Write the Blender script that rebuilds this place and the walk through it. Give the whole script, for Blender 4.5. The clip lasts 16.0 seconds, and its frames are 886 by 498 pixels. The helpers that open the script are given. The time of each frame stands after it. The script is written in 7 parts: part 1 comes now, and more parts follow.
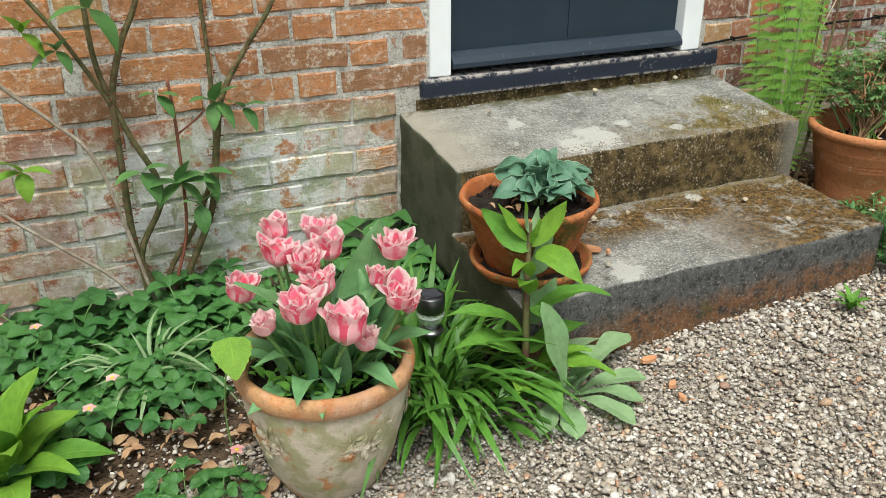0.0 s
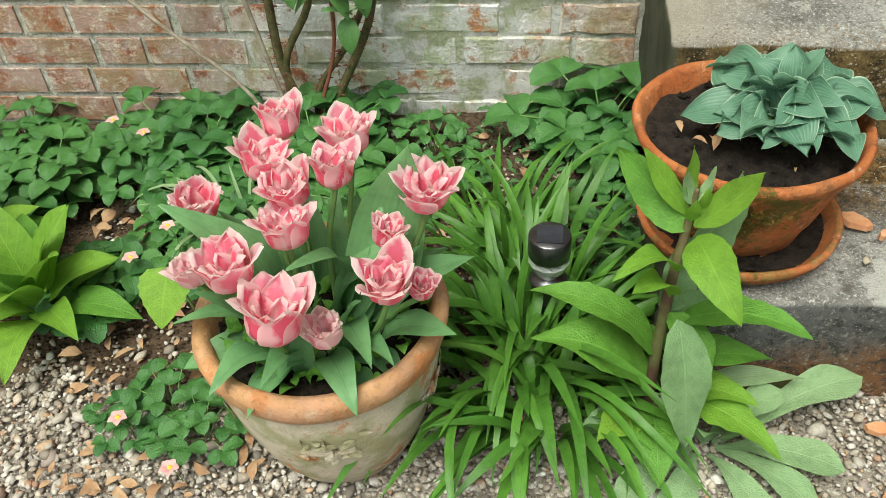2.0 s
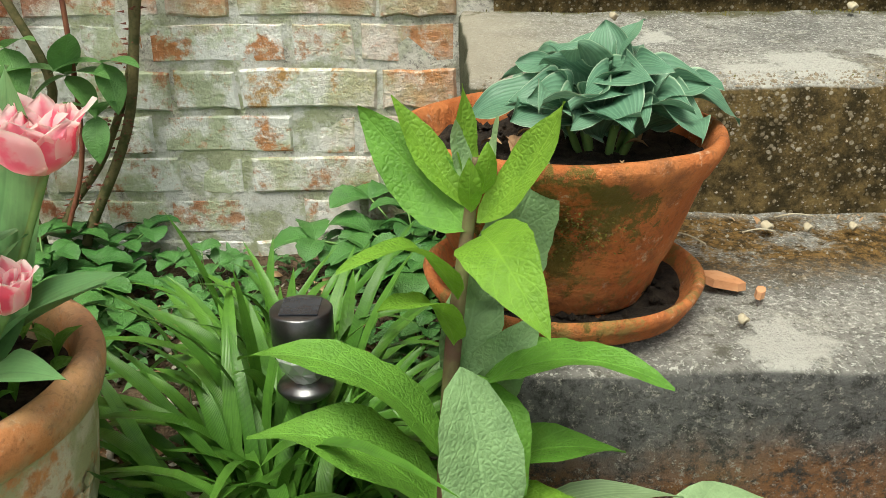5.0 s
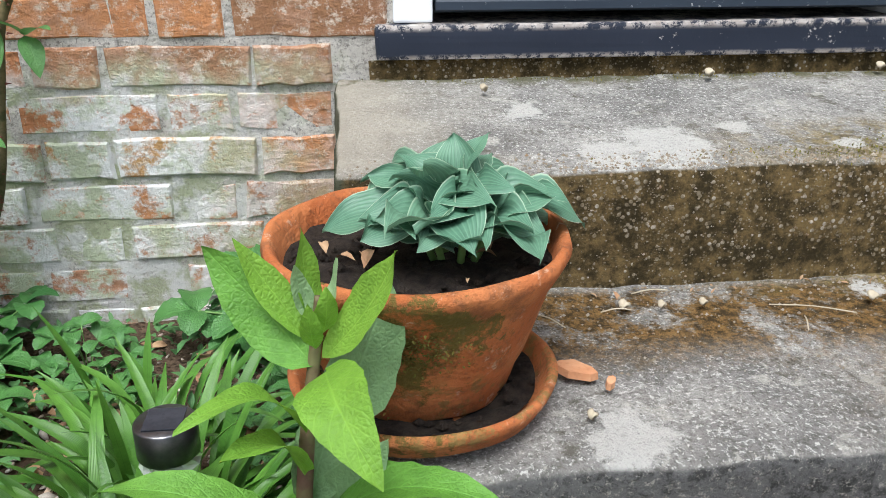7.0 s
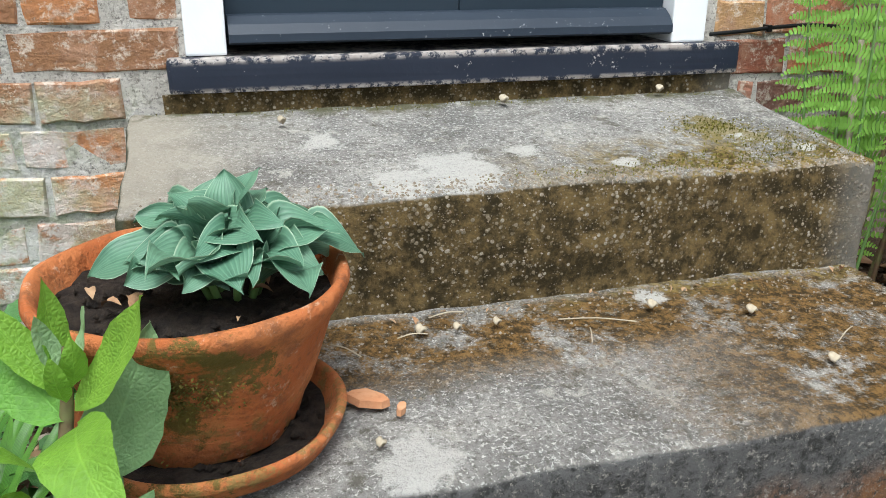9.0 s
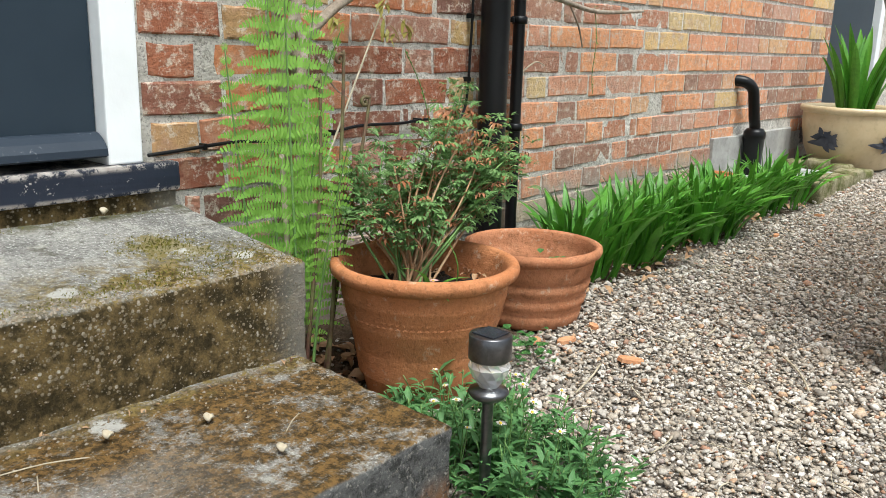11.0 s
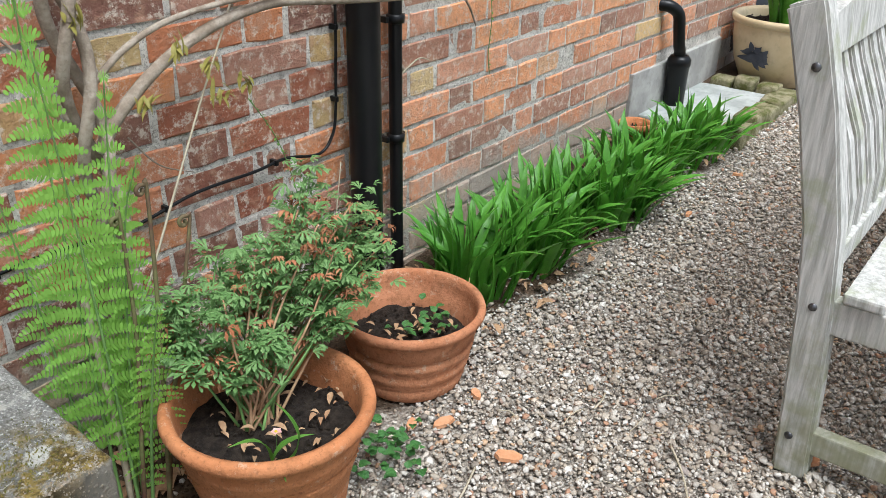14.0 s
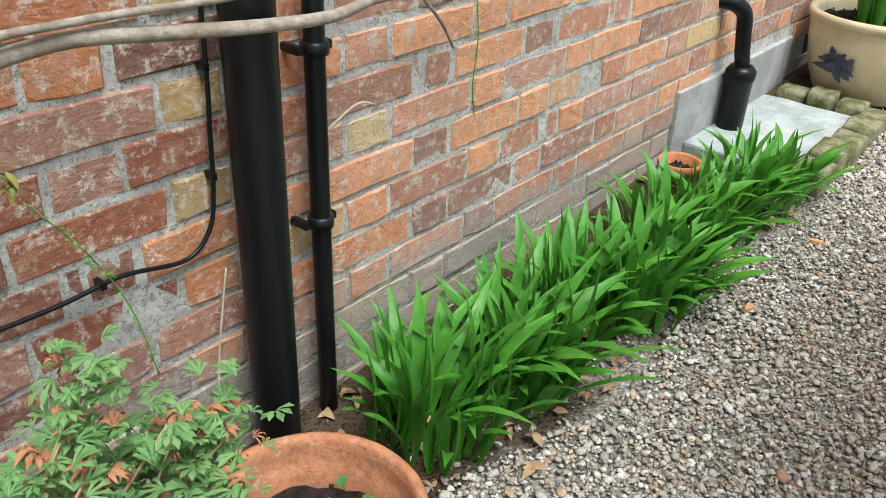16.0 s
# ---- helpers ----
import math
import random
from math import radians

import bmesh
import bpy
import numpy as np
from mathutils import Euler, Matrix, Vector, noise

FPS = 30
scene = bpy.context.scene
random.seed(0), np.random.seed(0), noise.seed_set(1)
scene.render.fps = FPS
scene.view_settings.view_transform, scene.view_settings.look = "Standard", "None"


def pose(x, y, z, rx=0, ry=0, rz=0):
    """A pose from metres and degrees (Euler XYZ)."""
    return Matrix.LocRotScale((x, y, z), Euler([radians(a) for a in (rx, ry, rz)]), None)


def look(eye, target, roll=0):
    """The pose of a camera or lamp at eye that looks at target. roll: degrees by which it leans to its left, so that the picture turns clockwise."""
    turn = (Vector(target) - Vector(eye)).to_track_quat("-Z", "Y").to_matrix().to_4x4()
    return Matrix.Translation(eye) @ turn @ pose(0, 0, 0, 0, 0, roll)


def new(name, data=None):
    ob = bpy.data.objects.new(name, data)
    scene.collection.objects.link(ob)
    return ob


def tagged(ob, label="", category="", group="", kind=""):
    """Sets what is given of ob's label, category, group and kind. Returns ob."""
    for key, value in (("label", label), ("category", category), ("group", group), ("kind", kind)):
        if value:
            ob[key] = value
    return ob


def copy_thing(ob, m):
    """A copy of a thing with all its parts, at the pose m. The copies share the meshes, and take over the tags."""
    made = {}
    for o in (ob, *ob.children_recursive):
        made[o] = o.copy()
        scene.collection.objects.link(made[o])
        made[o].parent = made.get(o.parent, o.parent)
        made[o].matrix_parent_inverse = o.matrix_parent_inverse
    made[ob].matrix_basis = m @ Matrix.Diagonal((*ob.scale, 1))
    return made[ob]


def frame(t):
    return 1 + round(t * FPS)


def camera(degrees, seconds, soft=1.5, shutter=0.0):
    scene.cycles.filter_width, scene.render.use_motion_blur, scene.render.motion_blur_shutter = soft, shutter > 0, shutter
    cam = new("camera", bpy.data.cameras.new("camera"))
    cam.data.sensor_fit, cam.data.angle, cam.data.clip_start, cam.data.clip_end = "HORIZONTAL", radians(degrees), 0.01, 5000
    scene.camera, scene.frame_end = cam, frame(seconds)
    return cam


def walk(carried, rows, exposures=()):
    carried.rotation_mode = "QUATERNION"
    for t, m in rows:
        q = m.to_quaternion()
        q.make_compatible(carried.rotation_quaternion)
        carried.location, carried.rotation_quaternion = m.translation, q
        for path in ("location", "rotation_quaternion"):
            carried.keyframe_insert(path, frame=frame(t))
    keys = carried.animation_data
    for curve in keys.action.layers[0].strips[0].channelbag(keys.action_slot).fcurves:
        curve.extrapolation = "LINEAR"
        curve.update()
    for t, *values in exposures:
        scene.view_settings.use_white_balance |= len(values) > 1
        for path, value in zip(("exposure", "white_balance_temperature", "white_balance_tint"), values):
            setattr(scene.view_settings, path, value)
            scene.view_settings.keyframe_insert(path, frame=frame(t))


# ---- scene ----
from mathutils.bvhtree import BVHTree

cam = camera(55.6, 16.0, soft=0.6)
PATH = [
    (0, (-0.835, -2.068, 1.015), (-0.113, -0.417, 0.147), 0.0),
    (0.5, (-0.674, -1.897, 1.015), (-0.104, -0.227, 0.075), -0.6),
    (1, (-0.493, -1.762, 0.99), (-0.245, -0.106, -0.105), -1.6),
    (1.5, (-0.343, -1.649, 0.986), (-0.387, -0.099, -0.277), -2.9),
    (2, (-0.243, -1.526, 0.961), (-0.475, -0.071, -0.392), -4.4),
    (2.5, (-0.167, -1.413, 0.901), (-0.577, 0.07, -0.377), -3.6),
    (3, (-0.126, -1.359, 0.724), (-0.602, 0.225, -0.401), -1.5),
    (3.5, (-0.136, -1.355, 0.536), (-0.569, 0.335, -0.441), -1.1),
    (4, (-0.124, -1.352, 0.479), (-0.463, 0.413, -0.398), -1.7),
    (4.5, (-0.112, -1.353, 0.479), (-0.278, 0.465, -0.339), -1.3),
    (5, (-0.092, -1.361, 0.52), (-0.09, 0.488, -0.243), -0.3),
    (5.2, (-0.08, -1.361, 0.538), (-0.026, 0.495, -0.205), -0.1),
    (7.3, (-0.018, -1.341, 0.637), (0.176, 0.491, -0.142), 0.1),
    (7.5, (-0.009, -1.34, 0.64), (0.193, 0.49, -0.141), 0.2),
    (8, (0.015, -1.343, 0.64), (0.259, 0.485, -0.134), 0.4),
    (8.5, (0.03, -1.35, 0.64), (0.374, 0.472, -0.11), 0.3),
    (9, (0.05, -1.36, 0.638), (0.567, 0.434, -0.08), 0.6),
    (9.5, (0.075, -1.393, 0.651), (0.896, 0.304, -0.016), 1.1),
    (10, (0.099, -1.416, 0.662), (1.22, 0.132, 0.072), 1.7),
    (10.2, (0.106, -1.421, 0.667), (1.324, 0.064, 0.108), 1.9),
    (12.3, (0.201, -1.461, 0.681), (1.78, -0.328, 0.206), 1.3),
    (12.5, (0.225, -1.445, 0.677), (1.77, -0.296, 0.138), 1.3),
    (13, (0.301, -1.407, 0.824), (1.766, -0.271, 0.074), 1.5),
    (13.5, (0.4, -1.406, 1.068), (1.84, -0.324, 0.198), 1.6),
    (14, (0.527, -1.321, 1.137), (1.957, -0.243, 0.245), 1.3),
    (14.5, (0.696, -1.197, 1.156), (2.114, -0.103, 0.266), 1.1),
    (15, (0.917, -1.096, 1.128), (2.306, 0.008, 0.205), 1.6),
    (15.5, (1.085, -1.044, 1.112), (2.454, 0.062, 0.161), 2.1),
    (16, (1.214, -0.957, 1.108), (2.563, 0.137, 0.118), 2.6),
]
walk(cam, [(t, look(eye, target, roll)) for t, eye, target, roll in PATH], (
    (0.0, 0.9, 6450, 3), (1.0, 0.92, 6500, 1), (3.0, 1.05, 6900, -1), (5.0, 1.12, 7000, 0), (7.5, 1.22, 5900, 11), (9.0, 1.17, 6050, 7), (10.2, 1.15, 6300, 5), (12.5, 1.03, 5950, 5), (14.0, 1.0, 5900, 7), (16.0, 1.14, 5900, 3)))


# ---- light ----
world = bpy.data.worlds.new("overcast_sky")
scene.world = world
world.use_nodes = True
_wn = world.node_tree.nodes
_sky = _wn.new("ShaderNodeTexSky")
_sky.sky_type = "NISHITA"
_sky.sun_disc = False
_sky.sun_elevation = radians(68)
_sky.sun_rotation = radians(201)
_sky.air_density, _sky.dust_density, _sky.ozone_density = 1.0, 4.0, 1.0
_hsv = _wn.new("ShaderNodeHueSaturation")
_hsv.inputs["Saturation"].default_value = 0.42
world.node_tree.links.new(_sky.outputs["Color"], _hsv.inputs["Color"])
world.node_tree.links.new(_hsv.outputs["Color"], _wn["Background"].inputs["Color"])
_wn["Background"].inputs["Strength"].default_value = 0.094
sun = new("sun", bpy.data.lights.new("sun", "SUN"))
sun.data.energy, sun.data.angle, sun.data.color = 1.8, radians(32), (1.0, 0.98, 0.95)
sun.matrix_world = look((-1.0, -2.6, 7.0), (0, 0, 0))


# ---- material helpers ----
class Mat:
    """A node material with short calls to add and join nodes."""

    def __init__(self, name, rough=0.8, metal=0.0, spec=0.3):
        self.m = bpy.data.materials.new(name)
        self.m.use_nodes = True
        self.t = self.m.node_tree
        self.b = self.t.nodes["Principled BSDF"]
        self.b.inputs["Roughness"].default_value = rough
        self.b.inputs["Metallic"].default_value = metal
        self.b.inputs["Specular IOR Level"].default_value = spec

    def link(self, a, b):
        self.t.links.new(a, b)

    def put(self, sock, v):
        if isinstance(v, bpy.types.NodeSocket):
            self.link(v, sock)
        elif isinstance(v, (tuple, list)) and len(v) == 3 and len(sock.default_value) == 4:
            sock.default_value = (*v, 1)
        else:
            sock.default_value = v

    def pos(self):
        return self.t.nodes.new("ShaderNodeNewGeometry").outputs["Position"]

    def normal_z(self):
        g = self.t.nodes.new("ShaderNodeNewGeometry")
        return self.xyz(g.outputs["Normal"])[2]

    def island(self):
        return self.t.nodes.new("ShaderNodeNewGeometry").outputs["Random Per Island"]

    def rnd(self):
        return self.t.nodes.new("ShaderNodeObjectInfo").outputs["Random"]

    def uv(self):
        return self.t.nodes.new("ShaderNodeTexCoord").outputs["UV"]

    def xyz(self, v):
        n = self.t.nodes.new("ShaderNodeSeparateXYZ")
        self.put(n.inputs[0], v)
        return n.outputs

    def noise(self, scale, detail=4.0, rough=0.6, vec=None, shift=None):
        n = self.t.nodes.new("ShaderNodeTexNoise")
        n.inputs["Scale"].default_value = scale
        n.inputs["Detail"].default_value = detail
        n.inputs["Roughness"].default_value = rough
        v = vec or self.pos()
        if shift is not None:
            v = self.vadd(v, shift)
        self.link(v, n.inputs["Vector"])
        return n.outputs["Fac"]

    def vadd(self, a, b):
        n = self.t.nodes.new("ShaderNodeVectorMath")
        self.put(n.inputs[0], a)
        self.put(n.inputs[1], b)
        return n.outputs[0]

    def voronoi(self, scale, out="Distance", feature="F1", vec=None):
        n = self.t.nodes.new("ShaderNodeTexVoronoi")
        n.feature = feature
        n.inputs["Scale"].default_value = scale
        self.link(vec or self.pos(), n.inputs["Vector"])
        return n.outputs[out]

    def math(self, op, a, b=0.0, c=0.0, clamp=False):
        n = self.t.nodes.new("ShaderNodeMath")
        n.operation, n.use_clamp = op, clamp
        for s, v in zip(n.inputs, (a, b, c)):
            self.put(s, v)
        return n.outputs[0]

    def span(self, v, lo, hi, a=0.0, b=1.0):
        n = self.t.nodes.new("ShaderNodeMapRange")
        n.interpolation_type = "SMOOTHSTEP"
        for s, x in zip(n.inputs, (v, lo, hi, a, b)):
            self.put(s, x)
        return n.outputs[0]

    def ramp(self, v, *stops):
        n = self.t.nodes.new("ShaderNodeValToRGB")
        e = n.color_ramp.elements
        while len(e) < len(stops):
            e.new(0.5)
        for el, (p, c) in zip(e, stops):
            el.position, el.color = p, (*c, 1)
        self.put(n.inputs[0], v)
        return n.outputs[0]

    def mix(self, fac, a, b, mode="MIX"):
        n = self.t.nodes.new("ShaderNodeMix")
        n.data_type, n.blend_type = "RGBA", mode
        self.put(n.inputs[0], fac)
        self.put(n.inputs[6], a)
        self.put(n.inputs[7], b)
        return n.outputs[2]

    def bump(self, height, strength=0.5, distance=0.003, after=None):
        n = self.t.nodes.new("ShaderNodeBump")
        n.inputs["Strength"].default_value = strength
        n.inputs["Distance"].default_value = distance
        self.put(n.inputs["Height"], height)
        if after:
            self.link(after, n.inputs["Normal"])
        self.link(n.outputs[0], self.b.inputs["Normal"])
        return n.outputs[0]

    def base(self, c):
        self.put(self.b.inputs["Base Color"], c)
        return self

    def rough(self, v):
        self.put(self.b.inputs["Roughness"], v)
        return self


def wash_mask(k):
    """Old limewash: on the low courses beside the steps, patchy towards its edge."""
    x, y, z = k.xyz(k.pos())
    n = k.noise(7, 5, 0.65)
    low = k.span(k.math("ADD", z, k.math("MULTIPLY", n, 0.26)), 0.47, 0.55, 1.0, 0.0)
    part_x = k.span(k.math("ADD", x, k.math("MULTIPLY", n, 0.5)), -0.15, 0.35, 1.0, 0.0)
    west = k.span(k.math("ADD", x, k.math("MULTIPLY", n, 0.9)), -0.62, -0.2, 0.28, 1.0)
    fine = k.span(k.noise(44, 6, 0.8), 0.26, 0.44)
    wide = k.span(k.noise(12, 5, 0.75, shift=(3, 1, 7)), 0.38, 0.49)
    return k.math("MULTIPLY", k.math("MULTIPLY", low, part_x), k.math("MULTIPLY", k.math("MULTIPLY", fine, wide), west))


def brick_material(name, island):
    k = Mat(name, 0.92, 0, 0.15)
    r = k.island() if island else k.rnd()
    hue = k.ramp(r, (0.0, (0.14, 0.085, 0.07)), (0.12, (0.25, 0.12, 0.085)), (0.22, (0.30, 0.11, 0.065)), (0.36, (0.50, 0.19, 0.09)), (0.52, (0.60, 0.255, 0.115)),
                 (0.68, (0.54, 0.225, 0.12)), (0.8, (0.38, 0.21, 0.16)), (0.88, (0.46, 0.23, 0.145)), (0.94, (0.54, 0.36, 0.15)), (1.0, (0.47, 0.35, 0.17)))
    x, y, z = k.xyz(k.pos())
    warm = k.span(x, -0.2, 0.6, 0.5, 0.0)
    hue = k.mix(warm, hue, (0.52, 0.26, 0.105))
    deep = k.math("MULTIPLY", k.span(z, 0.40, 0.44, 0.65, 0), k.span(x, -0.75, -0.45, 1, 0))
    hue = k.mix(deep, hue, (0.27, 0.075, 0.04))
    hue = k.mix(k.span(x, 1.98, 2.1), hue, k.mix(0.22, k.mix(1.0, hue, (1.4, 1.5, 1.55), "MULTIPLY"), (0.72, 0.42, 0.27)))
    mott = k.noise(55, 6, 0.7)
    hue = k.mix(k.span(mott, 0.46, 0.72, 0, 0.4), hue, (0.15, 0.075, 0.05))
    hue = k.mix(k.span(k.noise(21, 4, 0.6), 0.48, 0.68, 0, 0.6), hue, (0.50, 0.30, 0.20))
    hue = k.mix(k.span(k.noise(34, 6, 0.8, shift=(3, 3, 3)), 0.50, 0.62, 0, 0.75), hue, (0.70, 0.61, 0.50))
    hue = k.mix(k.span(k.noise(150, 3, 0.8), 0.58, 0.70, 0, 0.4), hue, (0.12, 0.07, 0.05))
    soot = k.span(k.math("ADD", z, k.math("MULTIPLY", k.noise(9, 6, 0.7), 0.34)), 0.38, 0.50, 1, 0)
    hue = k.mix(k.math("MULTIPLY", k.math("MULTIPLY", soot, 0.75), k.span(x, 0.9, 1.15)), hue, (0.42, 0.385, 0.33))
    w = wash_mask(k)
    white = k.mix(k.span(k.noise(9, 5, 0.7, shift=(1, 5, 2)), 0.44, 0.58, 0, 0.9), (0.78, 0.78, 0.75), (0.45, 0.50, 0.32))
    white = k.mix(k.span(k.noise(70, 5, 0.8), 0.54, 0.70, 0, 0.5), white, (0.30, 0.27, 0.21))
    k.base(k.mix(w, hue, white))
    k.bump(k.math("ADD", k.noise(150, 5, 0.75), k.math("MULTIPLY", k.noise(42, 5, 0.75), 2.6)), 0.75, 0.007)
    return k.m


def mortar_material():
    k = Mat("lime_mortar", 0.95, 0, 0.1)
    c = k.mix(k.span(k.noise(9, 5, 0.6), 0.4, 0.62), (0.80, 0.76, 0.69), (0.62, 0.585, 0.52))
    x, y, z = k.xyz(k.pos())
    low = k.span(k.math("ADD", z, k.math("MULTIPLY", k.noise(9, 6, 0.7), 0.34)), 0.38, 0.50, 1, 0)
    c = k.mix(k.math("MULTIPLY", k.math("MULTIPLY", low, 0.6), k.span(x, 0.9, 1.15)), c, (0.42, 0.40, 0.33))
    c = k.mix(k.span(k.noise(38, 6, 0.8), 0.50, 0.62, 0, 0.6), c, (0.30, 0.27, 0.22))
    c = k.mix(k.span(k.noise(170, 4, 0.8), 0.50, 0.66, 0, 0.75), c, (0.15, 0.13, 0.11))
    lime = k.mix(k.span(k.noise(12, 5, 0.7), 0.43, 0.57), (0.80, 0.80, 0.76), (0.46, 0.50, 0.31))
    lime = k.mix(k.span(k.noise(120, 5, 0.8), 0.54, 0.68, 0, 0.6), lime, (0.24, 0.22, 0.17))
    k.base(k.mix(k.math("MULTIPLY", wash_mask(k), 0.92), c, lime))
    k.bump(k.math("ADD", k.noise(110, 6, 0.8), k.noise(45, 4, 0.7)), 1.0, 0.010)
    return k.m


def patch(k, centre, radius, wobble=0.6):
    """A roundish lichen patch with a ragged edge."""
    n = k.t.nodes.new("ShaderNodeVectorMath")
    n.operation = "DISTANCE"
    k.link(k.pos(), n.inputs[0])
    n.inputs[1].default_value = centre
    w = k.math("ADD", k.math("MULTIPLY", k.math("SUBTRACT", k.noise(20, 3, 0.6), 0.5), 3.2), k.math("MULTIPLY", k.math("SUBTRACT", k.noise(75, 6, 0.85), 0.5), 3.0))
    d = k.math("ADD", n.outputs["Value"], k.math("MULTIPLY", w, radius * wobble))
    return k.span(d, radius * 0.6, radius * 0.85, 1, 0)


def concrete_material():
    k = Mat("old_concrete", 0.93, 0, 0.15)
    x, y, z = k.xyz(k.pos())
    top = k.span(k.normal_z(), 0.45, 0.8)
    c = k.mix(k.span(k.noise(6, 5, 0.65), 0.35, 0.65), (0.205, 0.20, 0.185), (0.40, 0.385, 0.35))
    c = k.mix(k.span(k.noise(110, 6, 0.9), 0.46, 0.60, 0, 0.7), c, (0.10, 0.095, 0.08))
    c = k.mix(k.span(k.noise(210, 3, 0.8, shift=(6, 1, 2)), 0.54, 0.63, 0, 0.85), c, (0.66, 0.65, 0.60))
    c = k.mix(k.span(k.noise(22, 6, 0.8, shift=(8, 8, 1)), 0.55, 0.63, 0, 0.7), c, (0.50, 0.48, 0.42))
    c = k.mix(k.span(k.noise(17, 6, 0.8, shift=(1, 8, 9)), 0.54, 0.66, 0, 0.75), c, (0.10, 0.09, 0.065))
    tan = k.span(k.math("ADD", x, k.math("MULTIPLY", k.noise(8), 0.3)), 0.05, 0.35, 0.85, 0)
    c = k.mix(k.math("MULTIPLY", tan, k.span(y, -0.42, -0.34)), c, (0.40, 0.365, 0.29))
    grit = k.span(k.voronoi(150), 0.10, 0.22, 1, 0)
    pick = k.span(k.noise(35, 3, 0.7, shift=(9, 0, 4)), 0.50, 0.62)
    c = k.mix(k.math("MULTIPLY", k.math("MULTIPLY", grit, pick), 0.8), c, (0.52, 0.49, 0.42))
    # brown moss crust over the back of the tread and the eastern end
    crust = k.span(k.noise(8.5, 7, 0.85, shift=(2, 2, 0)), 0.38, 0.50)
    back = k.math("MAXIMUM", k.span(y, -0.60, -0.50), k.span(x, 0.40, 0.75))
    lower = k.span(y, -0.41, -0.38, 1, 0)
    c = k.mix(k.math("MULTIPLY", k.math("MULTIPLY", crust, back), lower), c, k.mix(k.span(k.noise(70, 5, 0.8), 0.4, 0.62), (0.05, 0.034, 0.014), (0.23, 0.135, 0.045)))
    upper = k.span(y, -0.45, -0.40)
    edge = k.math("MULTIPLY", k.span(k.noise(16, 6, 0.75), 0.40, 0.54), k.math("MULTIPLY", k.span(x, 0.30, 0.75), k.span(y, -0.20, -0.30, 0, 1)))
    c = k.mix(k.math("MULTIPLY", edge, upper), c, k.mix(k.span(k.noise(60, 5, 0.8), 0.4, 0.6), (0.09, 0.065, 0.022), (0.26, 0.19, 0.06)))
    wet = k.math("MULTIPLY", k.span(y, -0.06, -0.02), k.span(k.noise(24, 5, 0.7), 0.40, 0.58))
    c = k.mix(k.math("MULTIPLY", wet, 0.85), c, (0.10, 0.095, 0.04))
    for cen, rad in (((0.37, -0.315, 0.325), 0.085), ((0.30, -0.33, 0.325), 0.06), ((0.49, -0.25, 0.333), 0.032), ((0.62, -0.32, 0.33), 0.024),
                     ((0.21, -0.17, 0.35), 0.045), ((0.22, -0.69, 0.148), 0.055), ((0.62, -0.42, 0.165), 0.03), ((0.86, -0.23, 0.34), 0.04), ((0.93, -0.30, 0.33), 0.03)):
        c = k.mix(k.math("MULTIPLY", patch(k, cen, rad, 0.5), k.span(k.noise(150, 4, 0.8), 0.36, 0.5, 0.55, 0.95)), c, (0.54, 0.53, 0.485))
    c = k.mix(k.math("MULTIPLY", patch(k, (0.84, -0.2, 0.34), 0.07, 0.9), 0.8), c, (0.22, 0.175, 0.05))
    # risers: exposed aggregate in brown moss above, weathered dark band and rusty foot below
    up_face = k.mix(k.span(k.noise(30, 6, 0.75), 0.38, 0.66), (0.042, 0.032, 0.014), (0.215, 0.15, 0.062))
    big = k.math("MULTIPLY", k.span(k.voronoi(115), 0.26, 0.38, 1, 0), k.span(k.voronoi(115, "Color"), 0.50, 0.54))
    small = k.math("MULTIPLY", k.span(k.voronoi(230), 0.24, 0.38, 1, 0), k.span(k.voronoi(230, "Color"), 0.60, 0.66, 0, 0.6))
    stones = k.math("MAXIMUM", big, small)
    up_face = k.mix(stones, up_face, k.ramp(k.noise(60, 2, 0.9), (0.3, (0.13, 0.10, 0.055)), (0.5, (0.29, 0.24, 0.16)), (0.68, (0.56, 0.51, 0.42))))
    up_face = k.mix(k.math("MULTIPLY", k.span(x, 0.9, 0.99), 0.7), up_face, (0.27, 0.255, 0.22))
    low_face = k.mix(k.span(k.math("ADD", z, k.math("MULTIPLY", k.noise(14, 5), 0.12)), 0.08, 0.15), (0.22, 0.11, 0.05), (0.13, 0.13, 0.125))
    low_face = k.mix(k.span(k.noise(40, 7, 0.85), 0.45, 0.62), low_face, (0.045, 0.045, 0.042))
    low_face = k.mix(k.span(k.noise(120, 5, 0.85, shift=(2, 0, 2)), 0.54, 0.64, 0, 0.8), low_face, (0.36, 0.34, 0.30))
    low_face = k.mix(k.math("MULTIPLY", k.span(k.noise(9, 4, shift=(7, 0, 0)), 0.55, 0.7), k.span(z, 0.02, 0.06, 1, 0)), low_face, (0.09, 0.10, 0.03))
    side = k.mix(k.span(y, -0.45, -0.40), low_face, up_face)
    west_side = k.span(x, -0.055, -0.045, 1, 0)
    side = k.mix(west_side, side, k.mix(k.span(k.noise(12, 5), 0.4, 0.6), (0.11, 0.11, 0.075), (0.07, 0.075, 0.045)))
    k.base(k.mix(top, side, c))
    h = k.math("ADD", k.noise(120, 6, 0.85), k.math("MULTIPLY", k.noise(40, 5, 0.8), 1.2))
    k.bump(k.math("ADD", h, k.math("MULTIPLY", stones, 0.35)), 1.0, 0.0055)
    return k.m


